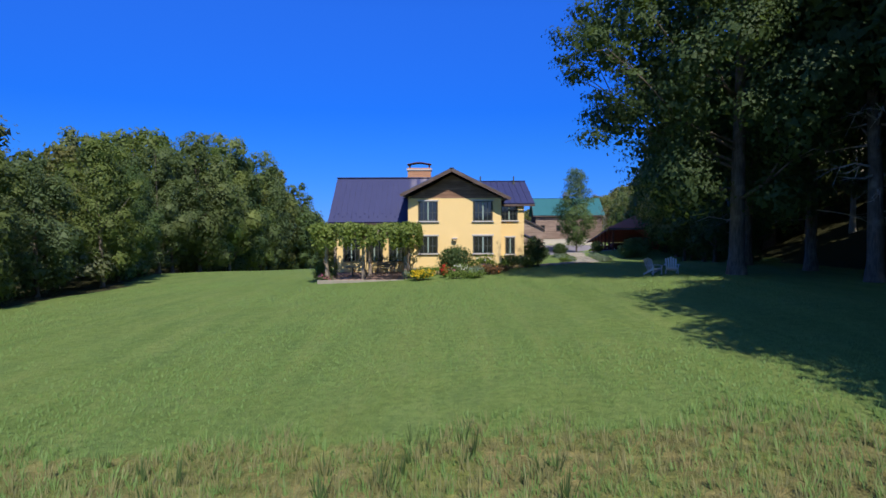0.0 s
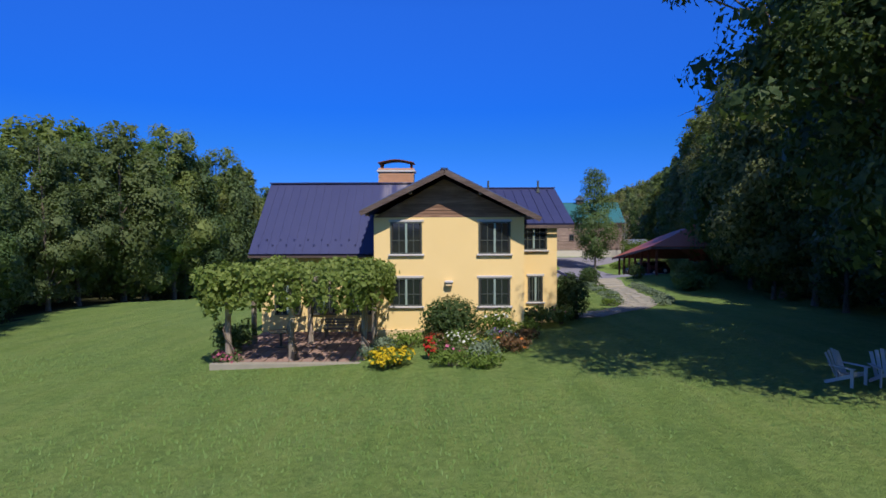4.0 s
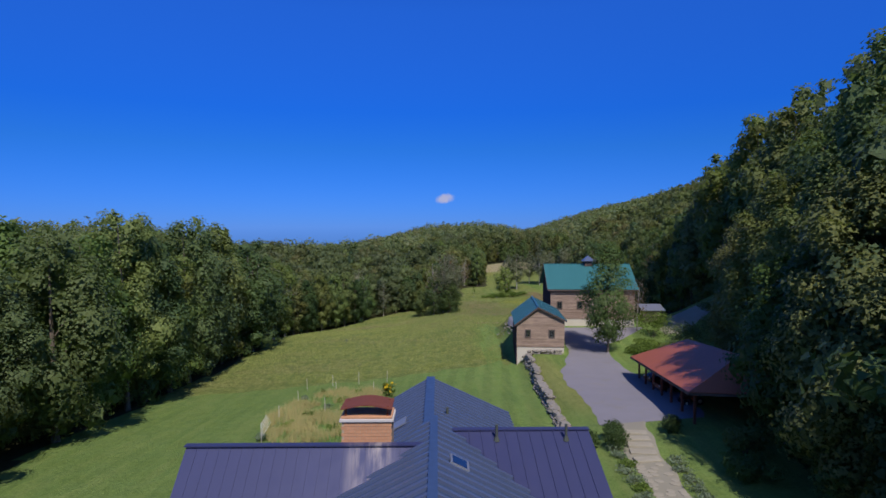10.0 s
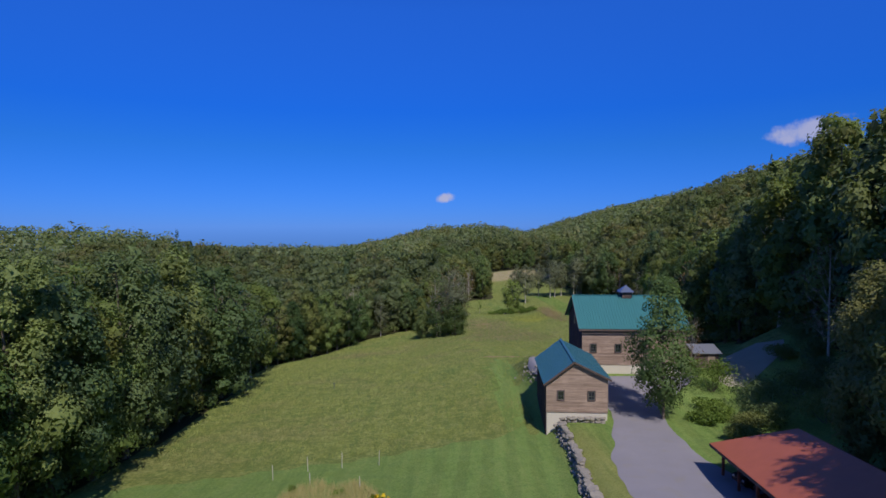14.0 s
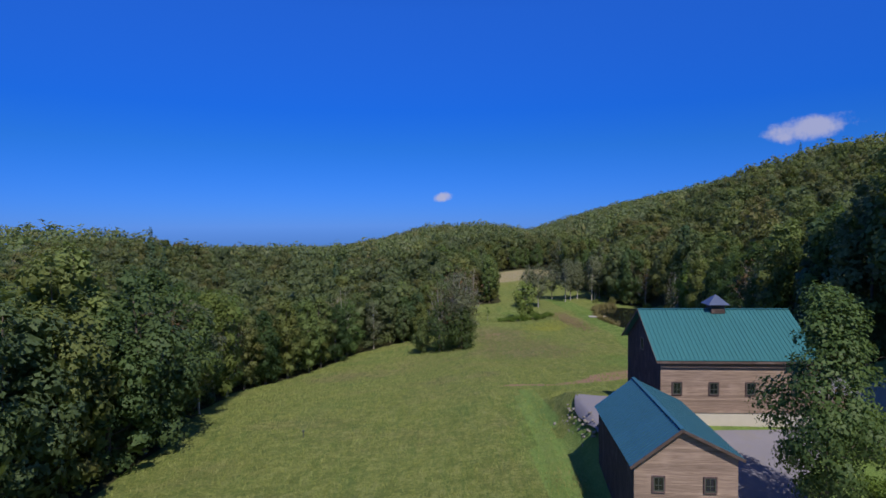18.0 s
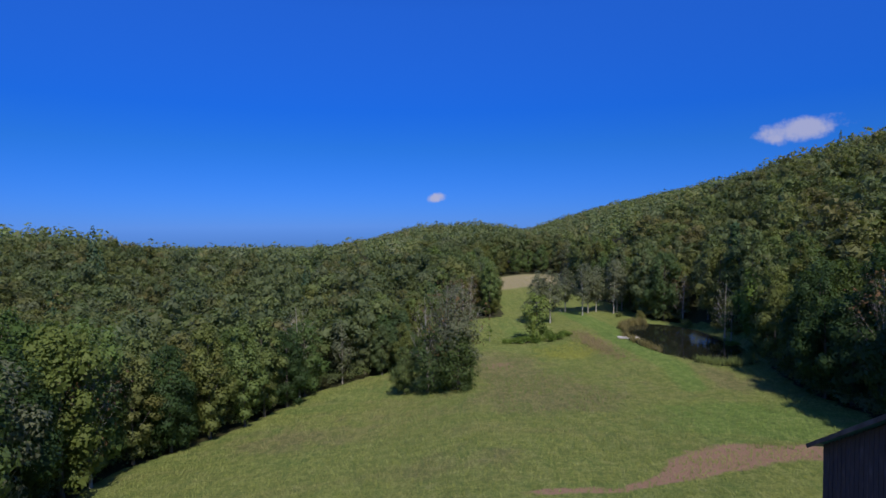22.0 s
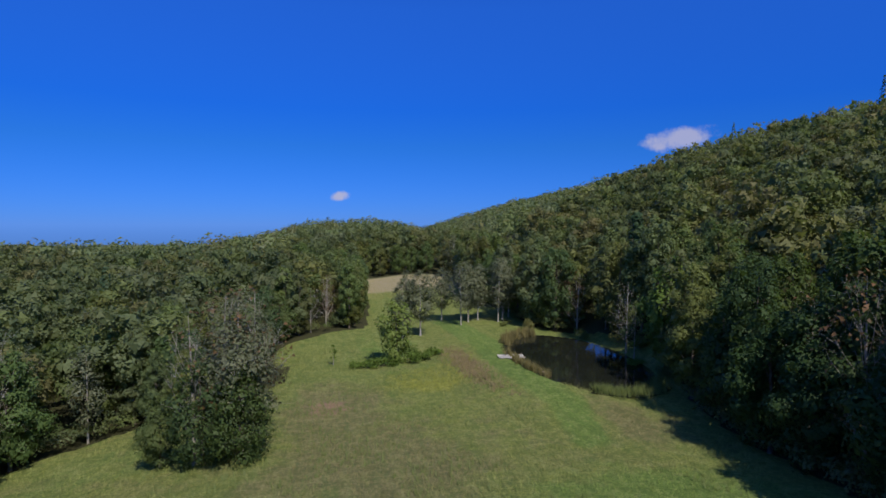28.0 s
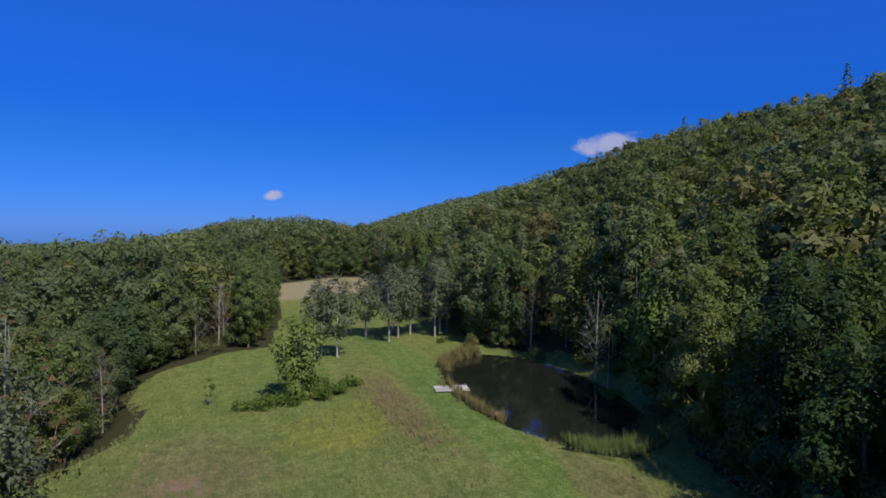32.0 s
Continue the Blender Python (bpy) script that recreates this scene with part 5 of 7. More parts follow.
    part("corbel", box(-3.2, 52.0, 8.452, -0.95, 53.4, 8.58, 0.02), ch, "pale corbelled course", mat=M["plaster"])
    part("corbel", box(-3.14, 52.06, 8.582, -1.01, 53.34, 8.68, 0.02), ch, mat=M["brick"])
    for x in (-2.95, -1.2):
        for y in (52.2, 53.2):
            part("cap_post", box(x - 0.05, y - 0.05, 8.682, x + 0.05, y + 0.05, 9.08), ch, mat=M["rust"])
    arch = [(-3.14 + 2.12 * i / 12, 9.02 + 0.17 * math.sin(math.pi * i / 12) ** 1.3) for i in range(13)]
    cap = prism(arch + [(x, z - 0.035) for x, z in reversed(arch)], 51.95, 53.45)
    part("cap", cap, ch, "rusty bent sheet cap", mat=M["rust"])
    # small lean-to roof on the east side
    lean = part("porch_roof", slab([(6.86, 50.2, 2.9), (8.3, 50.2, 2.2), (8.3, 53.8, 2.2), (6.86, 53.8, 2.9)], 0.1), h, "small dark metal porch roof", mat=M["slate_metal"])
    part("porch_post", box(8.1, 50.3, -0.4, 8.22, 50.42, 2.15), h, mat=M["fascia"])
    part("porch_post", box(8.1, 53.5, -0.4, 8.22, 53.62, 2.15), h, mat=M["fascia"])
    return h


build_house()


def farm_building(name, label, at, wide, deep, z_found, z_sill, z_eave, z_ridge, ridge_along_x, roof, over, wall_mat, windows, seam_count, ridge_frac=0.5):
    """A gabled farm building; its origin is the front left corner, at height 0."""
    b = thing(name, label, "barn", at)
    part("foundation", box(0.06, 0.06, z_found, wide - 0.06, deep - 0.06, z_sill), b, "pale concrete foundation", mat=M["concrete"])
    # side and rear walls: darker boards than the front, their shade put into colour
    side = M["siding_dark_shaded"]
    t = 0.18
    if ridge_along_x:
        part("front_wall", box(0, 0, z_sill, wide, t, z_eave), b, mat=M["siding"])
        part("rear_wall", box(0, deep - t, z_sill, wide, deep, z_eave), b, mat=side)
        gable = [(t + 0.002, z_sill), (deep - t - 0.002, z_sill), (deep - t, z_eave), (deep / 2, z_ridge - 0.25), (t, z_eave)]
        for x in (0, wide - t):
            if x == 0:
                part("gable_skirt", box(0, 0.02, z_found, t, deep - 0.02, z_sill - 0.002), b, "vertical board wall, shade put into its dark colour", mat=side)
            part("gable_wall", prism(gable, -x - t, -x), b, "vertical board wall, shade put into its dark colour", mat=side, at=pose(0, 0, 0, 0, 0, 90))
        boards(b, "board", 0, wide, z_sill, z_eave - 0.02, 0, 0.24, M["siding"])
        for i in range(int(deep / 0.34)):
            y = 0.1 + 0.34 * i
            z1 = z_eave + (z_ridge - z_eave - 0.3) * (1 - abs(y - deep / 2) / (deep / 2))
            part("batten", box(-0.03, y, z_sill, -0.002, y + 0.06, z1), b, mat=side)
        k = (z_ridge - z_eave) / (deep / 2)
        ze = z_eave - k * over + 0.1
        for s, (y0, ym) in enumerate(((-over, deep / 2), (deep + over, deep / 2))):
            c = [(-over, y0, ze), (wide + over, y0, ze), (wide + over, ym + (0.001 if s else -0.001), z_ridge), (-over, ym + (0.001 if s else -0.001), z_ridge)]
            rf = part("roof", slab(c, 0.12), b, "teal standing-seam metal roof", mat=roof)
            if s == 0:
                seams(rf, "standing_seam", c[0], c[1], c[3], c[2], seam_count, roof, 0.05, 0.05)
                part("ridge_cap", beam((-over, ym, z_ridge + 0.02), (wide + over, ym, z_ridge + 0.02), 0.34, 0.06), rf, mat=roof)
        part("eave_board", box(-over, -over - 0.03, ze - 0.28, wide + over, -over, ze - 0.06), b, mat=M["fascia"])
        for y0 in (-over, deep + over):
            part("rake_board", beam((-over - 0.03, y0, ze - 0.1), (-over - 0.03, deep / 2, z_ridge - 0.1), 0.05, 0.22), b, mat=M["fascia"])
    else:
        zl, zr = z_eave
        rx = wide * ridge_frac
        shape = [(0, z_sill), (wide, z_sill), (wide, zr), (rx, z_ridge - 0.22), (0, zl)]
        part("front_wall", prism(shape, 0, t), b, "weathered brown clapboard gable", mat=M["siding"])
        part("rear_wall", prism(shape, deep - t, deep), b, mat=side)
        part("west_wall", box(0, t + 0.002, z_found, t, deep - t - 0.002, zl), b, "board wall down to the ground, shade put into its dark colour", mat=side)
        part("east_wall", box(wide - t, t + 0.002, z_sill, wide, deep - t - 0.002, zr), b, mat=M["siding"])
        top = z_ridge - 0.24
        boards(b, "board", 0, wide, z_sill, top, 0, 0.21, M["siding"],
               lambda z: (0 if z < zl else rx * (z - zl) / (top - zl), wide if z < zr else wide - (wide - rx) * (z - zr) / (top - zr)))
        for i in range(int(deep / 0.34)):
            part("batten", box(-0.03, 0.1 + 0.34 * i, z_found, -0.002, 0.16 + 0.34 * i, zl), b, mat=side)
        kl, kr = (z_ridge - zl) / rx, (z_ridge - zr) / (wide - rx)
        for s, (x0, z0) in enumerate(((-over, zl - kl * over + 0.12), (wide + over, zr - kr * over + 0.12))):
            c = [(x0, -over, z0), (x0, deep + over, z0), (rx + (0.001 if s else -0.001), deep + over, z_ridge), (rx + (0.001 if s else -0.001), -over, z_ridge)]
            rf = part("roof", slab(c, 0.1), b, "teal blue standing-seam metal roof", mat=roof)
            seams(rf, "standing_seam", c[0], c[1], c[3], c[2], seam_count, roof, 0.045, 0.045)
            part("rake_board", beam((x0, -over - 0.03, z0 - 0.1), (rx, -over - 0.03, z_ridge - 0.1), 0.05, 0.2), b, mat=M["fascia"])
            if s == 0:
                part("ridge_cap", beam((rx, -over, z_ridge + 0.02), (rx, deep + over, z_ridge + 0.02), 0.3, 0.06), rf, mat=roof)
    for x0, z0, x1, z1 in windows:
        window(b, x0, z0, x1, z1, -0.05, False, 0, 1)
        tr = box(x0 - 0.09, -0.12, z0 - 0.09, x1 + 0.09, -0.04, z0 - 0.003)
        box(x0 - 0.09, -0.12, z1 + 0.003, x1 + 0.09, -0.04, z1 + 0.09, bm=tr)
        box(x0 - 0.09, -0.12, z0, x0 - 0.003, -0.04, z1, bm=tr)
        box(x1 + 0.003, -0.12, z0, x1 + 0.09, -0.04, z1, bm=tr)
        part("window_trim", tr, b, "dark brown window trim", mat=M["siding_dark_shaded"])
    return b


barn = farm_building("barn", "large weathered wooden barn with teal metal roof", pose(20.5, 129.3, 0, 0, 0, -4), 14.4, 12.2, -2.2, 0.5, 5.9, 9.65, True,
                     M["teal_metal"], 0.55, "siding", [(1.15, 2.3, 1.95, 3.42), (4.6, 2.3, 5.4, 3.42), (8.05, 2.3, 8.85, 3.42)], 38)
gw = part("gable_window", box(-0.06, 5.7, 5.4, -0.04, 6.5, 6.5), barn, "small dark window in the gable wall", mat=M["glass"])
for z in (5.3, 6.503):
    part("window_trim", box(-0.1, 5.6, z, -0.035, 6.6, z + 0.097), gw, mat=M["siding"])
for y in (5.6, 6.503):
    part("window_trim", box(-0.1, y, 5.4, -0.035, y + 0.097, 6.5), gw, mat=M["siding"])
cup = part("cupola", box(6.8, 5.4, 8.9, 8.2, 6.8, 10.2), barn, "square louvred cupola with pyramid roof", mat=M["siding_dark_shaded"])
for i in range(5):
    part("louvre", beam((6.85, 5.36, 9.35 + 0.16 * i), (8.15, 5.36, 9.35 + 0.16 * i), 0.03, 0.12), cup, mat=M["fascia"])
cr = bmesh.new()
bmesh.ops.create_cone(cr, cap_ends=True, segments=4, radius1=1.55, radius2=0.05, depth=1.0, matrix=Matrix.Translation((7.5, 6.1, 10.7)) @ Matrix.Rotation(math.pi / 4, 4, "Z"))
part("cupola_roof", cr, cup, "slate-grey metal pyramid roof", mat=M["rib_metal"])

shed = farm_building("shed", "small weathered clapboard shed with teal blue metal roof", pose(12.4, 113.0, 0, 0, 0, -5), 6.9, 12.7, -5.2, -1.03, (2.35, 2.9), 4.85, False,
                     M["teal_blue"], 0.34, "siding", [(1.28, 0.43, 1.98, 1.43), (4.7, 0.43, 5.42, 1.43)], 30, 0.45)


def build_carport():
    c = thing("carport", "open carport with rust-red hipped roof", "carport", pose(0, 0, 0))
    A, B = Vector((24.3, 98.5, 0.72)), Vector((21.0, 74.4, 3.2))
    u = Vector((B.x - A.x, B.y - A.y, 0)).normalized()
    n = Vector((-u.y, u.x, 0))
    up = lambda p, s: Vector((p.x, p.y, A.z + (B.z - A.z) * s / 24.4))
    L = 24.4
    R = up(A + u * 4.4 + n * 5.4, 4.4) + Vector((0, 0, 2.65))
    R2 = up(A + u * (L - 4.4) + n * 5.4, L - 4.4) + Vector((0, 0, 2.65))
    A2, B2 = up(A + n * 10.8, 0), up(B + n * 10.8, L)
    for pts in ((A, B, R2, R), (A2, B2, R2, R)):
        part("roof_panel", slab(pts, 0.1), c, "faded red metal roof", mat=M["red_roof"])
    for pts in ((A, R, A2), (B, R2, B2)):
        part("roof_end", slab(pts, 0.1), c, mat=M["red_roof"])
    part("eave_board", beam(A + Vector((0, 0, -0.16)), B + Vector((0, 0, -0.16)), 0.05, 0.2), c, mat=M["fascia"])
    part("eave_board", beam(B + Vector((0, 0, -0.16)), B2 + Vector((0, 0, -0.16)), 0.05, 0.2), c, mat=M["fascia"])
    for i in range(7):
        s = 1.2 + i * (L - 2.4) / 6
        for k in (0.8, 10.0):
            p = up(A + u * s + n * k, s)
            g = gz(p.x, p.y)
            if k > 5 and i < 6:
                q = up(A + u * (s + 3.6) + n * k, s + 3.6)
                part("rear_panel", prism([(0, g - 0.3), ((q - p).length, g - 0.3), ((q - p).length, q.z + 0.1), (0, p.z + 0.1)], 0, 0.08), c, mat=M["red_wood"],
                     at=Matrix.Translation((p.x, p.y, 0)) @ Matrix.Rotation(math.atan2(u.y, u.x), 4, "Z"))
            part("post", box(p.x - 0.1, p.y - 0.1, g - 0.4, p.x + 0.1, p.y + 0.1, p.z + (0.25 if k < 5 else 0.2), 0.015), c, mat=M["red_wood"])
    return c


build_carport()

# ---- single trees ----
plant("big_maple", "maple_tree", "huge broadleaf tree with flared trunk shading the lawn", "tree", 16.8, 33.4, 1.13, 0)
plant("big_oak", "oak_tree", "great dark tree at the edge of the lawn", "tree", 16.8, 5.5, 1.0, 10)
plant("big_oak", "oak_tree", "great dark tree at the edge of the lawn", "tree", 19.5, 13.0, 1.0, 200)
for x, y, a in ((17.2, 9.4, 140), (23.5, 22.5, 20)):
    plant("high_oak", "oak_tree", "tall dark tree with a high crown over the lawn", "tree", x, y, 1.0, a)
grow("tall_pine", 22, 4.4, 8.5, 5200, "needle", 0.26, lumps=26, base=0.36, shape="cone", seed=53, up=0.1, narrow=0.3, limbs=12)
for i, (x, y) in enumerate(((20.6, 27.8), (23.0, 36.5), (21.8, 42.0), (24.5, 31.0))):
    t = plant("tall_pine", "conifer", "tall conifer with bare dead lower boughs", "tree", x, y, 1.0, 80 * i)
    for me in dead_limbs(np.random.default_rng(70 + i), 14, 2.6, 9.5, 3.6):
        part("dead_bough", me, t, "bare grey dead bough")
plant("big_oak", "oak_tree", "great dark tree leaning over the lawn", "tree", 28.8, 51.5, 0.95, 120)
plant("great_tree", "maple_tree", "great green tree above the garden path", "tree", 26.4, 61.0, 0.92, 250)
plant("great_tree", "oak_tree", "great green tree beside the carport", "tree", 30.5, 70.0, 0.95, 30)
for x, y, k, a in ((34.6, 83.5, 0.95, 30), (36.0, 92.5, 0.8, 130), (34.5, 75.5, 0.85, 240)):
    plant("great_tree", "tree", "great green tree leaning over the carport roof", "tree", x, y, k, a)
plant("birch", "yard_tree", "slender many-leaved tree on the gravel before the barn", "tree", 25.8, 113.0, 1.16, 30, tall=1.08)
plant("bare0", "bare_tree", "half-bare reddish tree beside the barn", "tree", 34.5, 126.0, 0.6, 90)
plant("lone_tree", "field_tree", "broad grey-green tree standing alone in the meadow", "tree", 4.2, 212.0, 1.0, 0)
plant("field_bush", "field_tree", "low bushy tree at the foot of the lone meadow tree", "tree", 4.8, 209.5, 0.74, 0, tall=0.95)
plant("field_bush", "field_tree", "low bushy tree beside the lone meadow tree", "tree", 0.6, 211.5, 0.72, 140, tall=1.1)
plant("bare0", "field_tree", "half-bare reddish tree in the meadow", "tree", 2.6, 212.5, 1.32, 60)
plant("bare0", "field_tree", "half-bare reddish tree in the meadow", "tree", 6.0, 213.0, 1.28, 200)
plant("bare1", "field_tree", "half-bare grey tree in the meadow", "tree", -0.4, 212.0, 0.95, 0)
plant("thin0", "field_tree", "thin grey-leaved tree standing in the meadow", "tree", 5.0, 211.0, 0.95, 0)
plant("fine_oak0", "field_tree", "low-boughed tree at the meadow's edge", "tree", -4.5, 214.0, 0.55, 0)
plant("young", "young_tree", "light green young tree in the meadow", "tree", 26.6, 254.0, 1.45, 0)
plant("sapling", "sapling", "thin young tree in the meadow", "tree", 14.8, 254.0, 1.0, 0)
for k, x, y, s in (("grove0", 34.6, 277.0, 1.0), ("grove1", 32.0, 279.5, 0.95), ("grove0", 30.5, 276.5, 0.9), ("grove1", 45.4, 282.5, 0.95), ("grove0", 48.0, 286.0, 1.0), ("grove0", 51.0, 288.0, 0.95),
                   ("grove1", 55.5, 285.0, 1.0), ("grove0", 57.5, 288.0, 1.05), ("grove1", 60.0, 291.0, 1.0), ("grove0", 42.0, 290.0, 0.9)):
    plant(k, "grove_tree", "slender pale-barked tree in the meadow grove" if k == "grove0" else "half-bare reddish tree in the meadow grove", "tree", x, y, s * 1.36, group="trees of the grove")
plant("thin1", "pond_tree", "slender pale tree standing by the pond", "tree", 69.2, 242.5, 0.78, 0)
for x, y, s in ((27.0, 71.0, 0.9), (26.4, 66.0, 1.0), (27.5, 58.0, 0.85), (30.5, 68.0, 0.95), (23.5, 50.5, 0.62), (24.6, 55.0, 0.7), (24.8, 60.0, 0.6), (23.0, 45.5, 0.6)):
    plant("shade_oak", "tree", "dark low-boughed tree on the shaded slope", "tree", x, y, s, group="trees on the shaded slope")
grow("willow", 13, 4.6, 0.8, 7500, "leaf_light", 0.18, lumps=26, base=0.2, seed=68, limbs=9)
plant("willow", "willow_tree", "broad yellow-green tree leaning over the pond", "tree", 69.5, 229.0, 1.4, 0)


def bush(name, label, x, y, rx, h, leaf="leaf_box", n=500, size=0.12, seed=0, z=None, group="", flowers=None, nf=0, ry=None, lumps=9, fsize=0.07, globe=False):
    """A shrub or flower clump: twigs, leaves, and blossoms if it has any."""
    r = np.random.default_rng(seed + int(abs(x) * 100 + abs(y) * 7))
    ry = ry or rx
    zz = gz(x, y) if z is None else z
    b = thing(name, label, "shrub" if h > 0.8 else "plant", pose(x, y, zz - 0.03), group)
    if globe:
        n, lumps = int(n * 1.3), 6
    c = np.c_[r.uniform(-0.6, 0.6, lumps) * rx, r.uniform(-0.6, 0.6, lumps) * ry, r.uniform(0.3, 0.72, lumps) * h]
    rad = np.c_[r.uniform(0.4, 0.55, lumps) * rx, r.uniform(0.4, 0.55, lumps) * ry, r.uniform(0.25, 0.36, lumps) * h]
    if globe:
        c = np.c_[r.uniform(-0.1, 0.1, lumps) * rx, r.uniform(-0.1, 0.1, lumps) * ry, r.uniform(0.44, 0.5, lumps) * h]
        rad = np.tile((rx * 0.92, ry * 0.92, h * 0.5), (lumps, 1)) * r.uniform(0.92, 1.04, (lumps, 1))
    p, nn = ball_points(r, n, c, rad, 0.2)
    p[:, 2] = np.maximum(p[:, 2], 0.04)
    part("foliage", leaves_mesh("foliage", cards(p, nn, size, r, 0.5, 0.5), leaf), b)
    stems = [tube([(0.15 * q[0], 0.15 * q[1], 0), (q[0] * 0.6, q[1] * 0.6, q[2] * 0.6), tuple(q)], [0.02, 0.015, 0.006], 4) for q in c]
    part("stems", mesh_of("stems", *join(stems), M["bark"]), b)
    if flowers:
        p, nn = ball_points(r, nf, c, rad * 1.06, 0.9)
        p[:, 2] = np.maximum(p[:, 2], 0.05)
        nn[:, 2] += 0.6
        part("blossoms", leaves_mesh("blossoms", cards(p, nn, fsize, r, 0.9, 0.3), flowers), b)
    return b


# the garden before the house
bush("round_shrub", "large clipped round grey-green shrub against the house", 1.0, 44.9, 1.5, 2.25, "leaf_box", 3200, 0.08, 1, globe=True)
bush("corner_shrub", "tall dark rounded shrub at the house corner", 7.8, 50.0, 1.05, 2.6, "leaf_box", 2200, 0.085, 2, globe=True)
bush("silver_shrub", "feathery pale shrub below the window", 3.1, 45.2, 1.2, 1.5, "leaf_light", 900, 0.09, 3, flowers="petal_white", nf=60)
bush("dark_shrub", "low dark green shrub below the corner window", 5.6, 48.0, 1.3, 1.2, "leaf", 900, 0.10, 4, flowers="petal_pink", nf=25)
bush("dark_shrub", "low dark green shrub below the corner window", 6.9, 48.6, 0.8, 1.0, "leaf", 500, 0.10, 5)
bush("flower_clump", "round mound of yellow blossoms", -1.5, 40.2, 1.0, 0.85, "leaf_light", 600, 0.08, 6, flowers="petal_yellow", nf=420, fsize=0.075)
bush("red_flowers", "upright spikes of red blossoms", 0.05, 41.2, 0.35, 1.1, "leaf_light", 200, 0.08, 7, flowers="petal_red", nf=150)
for i, (x, y, rx, h, leaf, fl, nf, lab) in enumerate((
        (-1.0, 44.2, 1.0, 0.8, "leaf_light", None, 0, "light green leafy bed plant"), (-1.9, 43.2, 0.9, 0.7, "leaf_grey", None, 0, "pale silvery bed plant"),
        (-2.2, 41.8, 0.8, 0.7, "leaf_grey", None, 0, "pale silvery bed plant"), (0.1, 42.9, 0.6, 0.6, "leaf", "petal_pink", 30, "low plant with pink blossoms"),
        (1.4, 42.7, 0.9, 0.95, "leaf_light", "petal_white", 110, "leafy plant with white daisies"), (2.4, 42.2, 0.9, 0.8, "leaf_light", "petal_yellow", 40, "leafy plant with a few yellow blossoms"),
        (1.3, 41.2, 0.7, 0.65, "leaf", "petal_pink", 60, "plant with pink blossom heads"), (2.3, 40.9, 0.9, 0.8, "leaf_grey", None, 0, "pale feathery bed plant"),
        (3.5, 42.3, 1.1, 0.9, "leaf_rust", "petal_orange", 30, "rust-brown clump of seed heads"), (3.2, 43.6, 1.0, 0.9, "leaf_grey", "petal_purple", 60, "grey bed plant with lilac blossoms"),
        (1.0, 39.9, 0.9, 0.7, "leaf_light", None, 0, "bright green leafy clump"), (2.2, 39.6, 0.8, 0.65, "leaf_light", None, 0, "bright green leafy clump"), (4.4, 44.2, 0.7, 0.7, "leaf_rust", None, 0, "rust-brown clump of seed heads"),
        (4.6, 46.0, 0.8, 0.8, "leaf_light", None, 0, "light green leafy bed plant"), (0.3, 44.1, 0.6, 0.7, "leaf_rust", "petal_orange", 20, "rust-brown clump of seed heads"))):
    bush("bed_plant", lab, x, y, rx, h, leaf, 420, 0.085, 20 + i, group="plants of the flower bed", flowers=fl, nf=nf)
bush("potted_flowers", "round planting of pink and purple blossoms beside the patio", -8.5, 42.0, 0.75, 0.9, "leaf", 500, 0.08, 50, flowers="petal_pink", nf=150)
bush("patio_shrub", "dark leafy shrub at the patio edge", -8.9, 44.0, 0.9, 1.6, "leaf", 700, 0.1, 51)
bush("patio_shrub", "dark leafy shrub at the patio edge", -9.3, 45.6, 0.8, 1.3, "leaf", 600, 0.1, 52)
# clipped globes and borders by the path
for i, (x, y, s) in enumerate(((12.4, 72.4, 0.95), (14.7, 73.6, 0.95), (14.4, 71.8, 1.0), (8.9, 57.0, 0.7), (19.5, 74.0, 0.85))):
    bush("globe_shrub", "clipped round dark green shrub beside the path", x, y, s, 1.7 * s, "leaf_box", 1000, 0.08, 60 + i, group="clipped shrubs by the path", globe=True)
PATH_Y = [50.5, 52.0, 54.0, 57.5, 61.5, 66.0, 70.0, 74.0, 77.5]
PATH_X = [8.2, 10.0, 12.4, 14.2, 15.2, 15.6, 15.9, 16.6, 17.4]
for i in range(13):
    y = 56.0 + i * 1.4
    x = np.interp(y, PATH_Y, PATH_X)
    bush("border_plant", "low silvery border plant along the path", x - 1.7 - 0.1 * (i % 3), y, 0.8, 0.5, "leaf_grey" if i % 3 else "leaf_light", 260, 0.08, 80 + i, group="border plants along the path")
    if i < 10:
        bush("border_plant", "low silvery border plant along the path", x + 1.75 + 0.1 * (i % 2), y, 0.8, 0.5, "leaf_grey", 260, 0.08, 95 + i, group="border plants along the path")
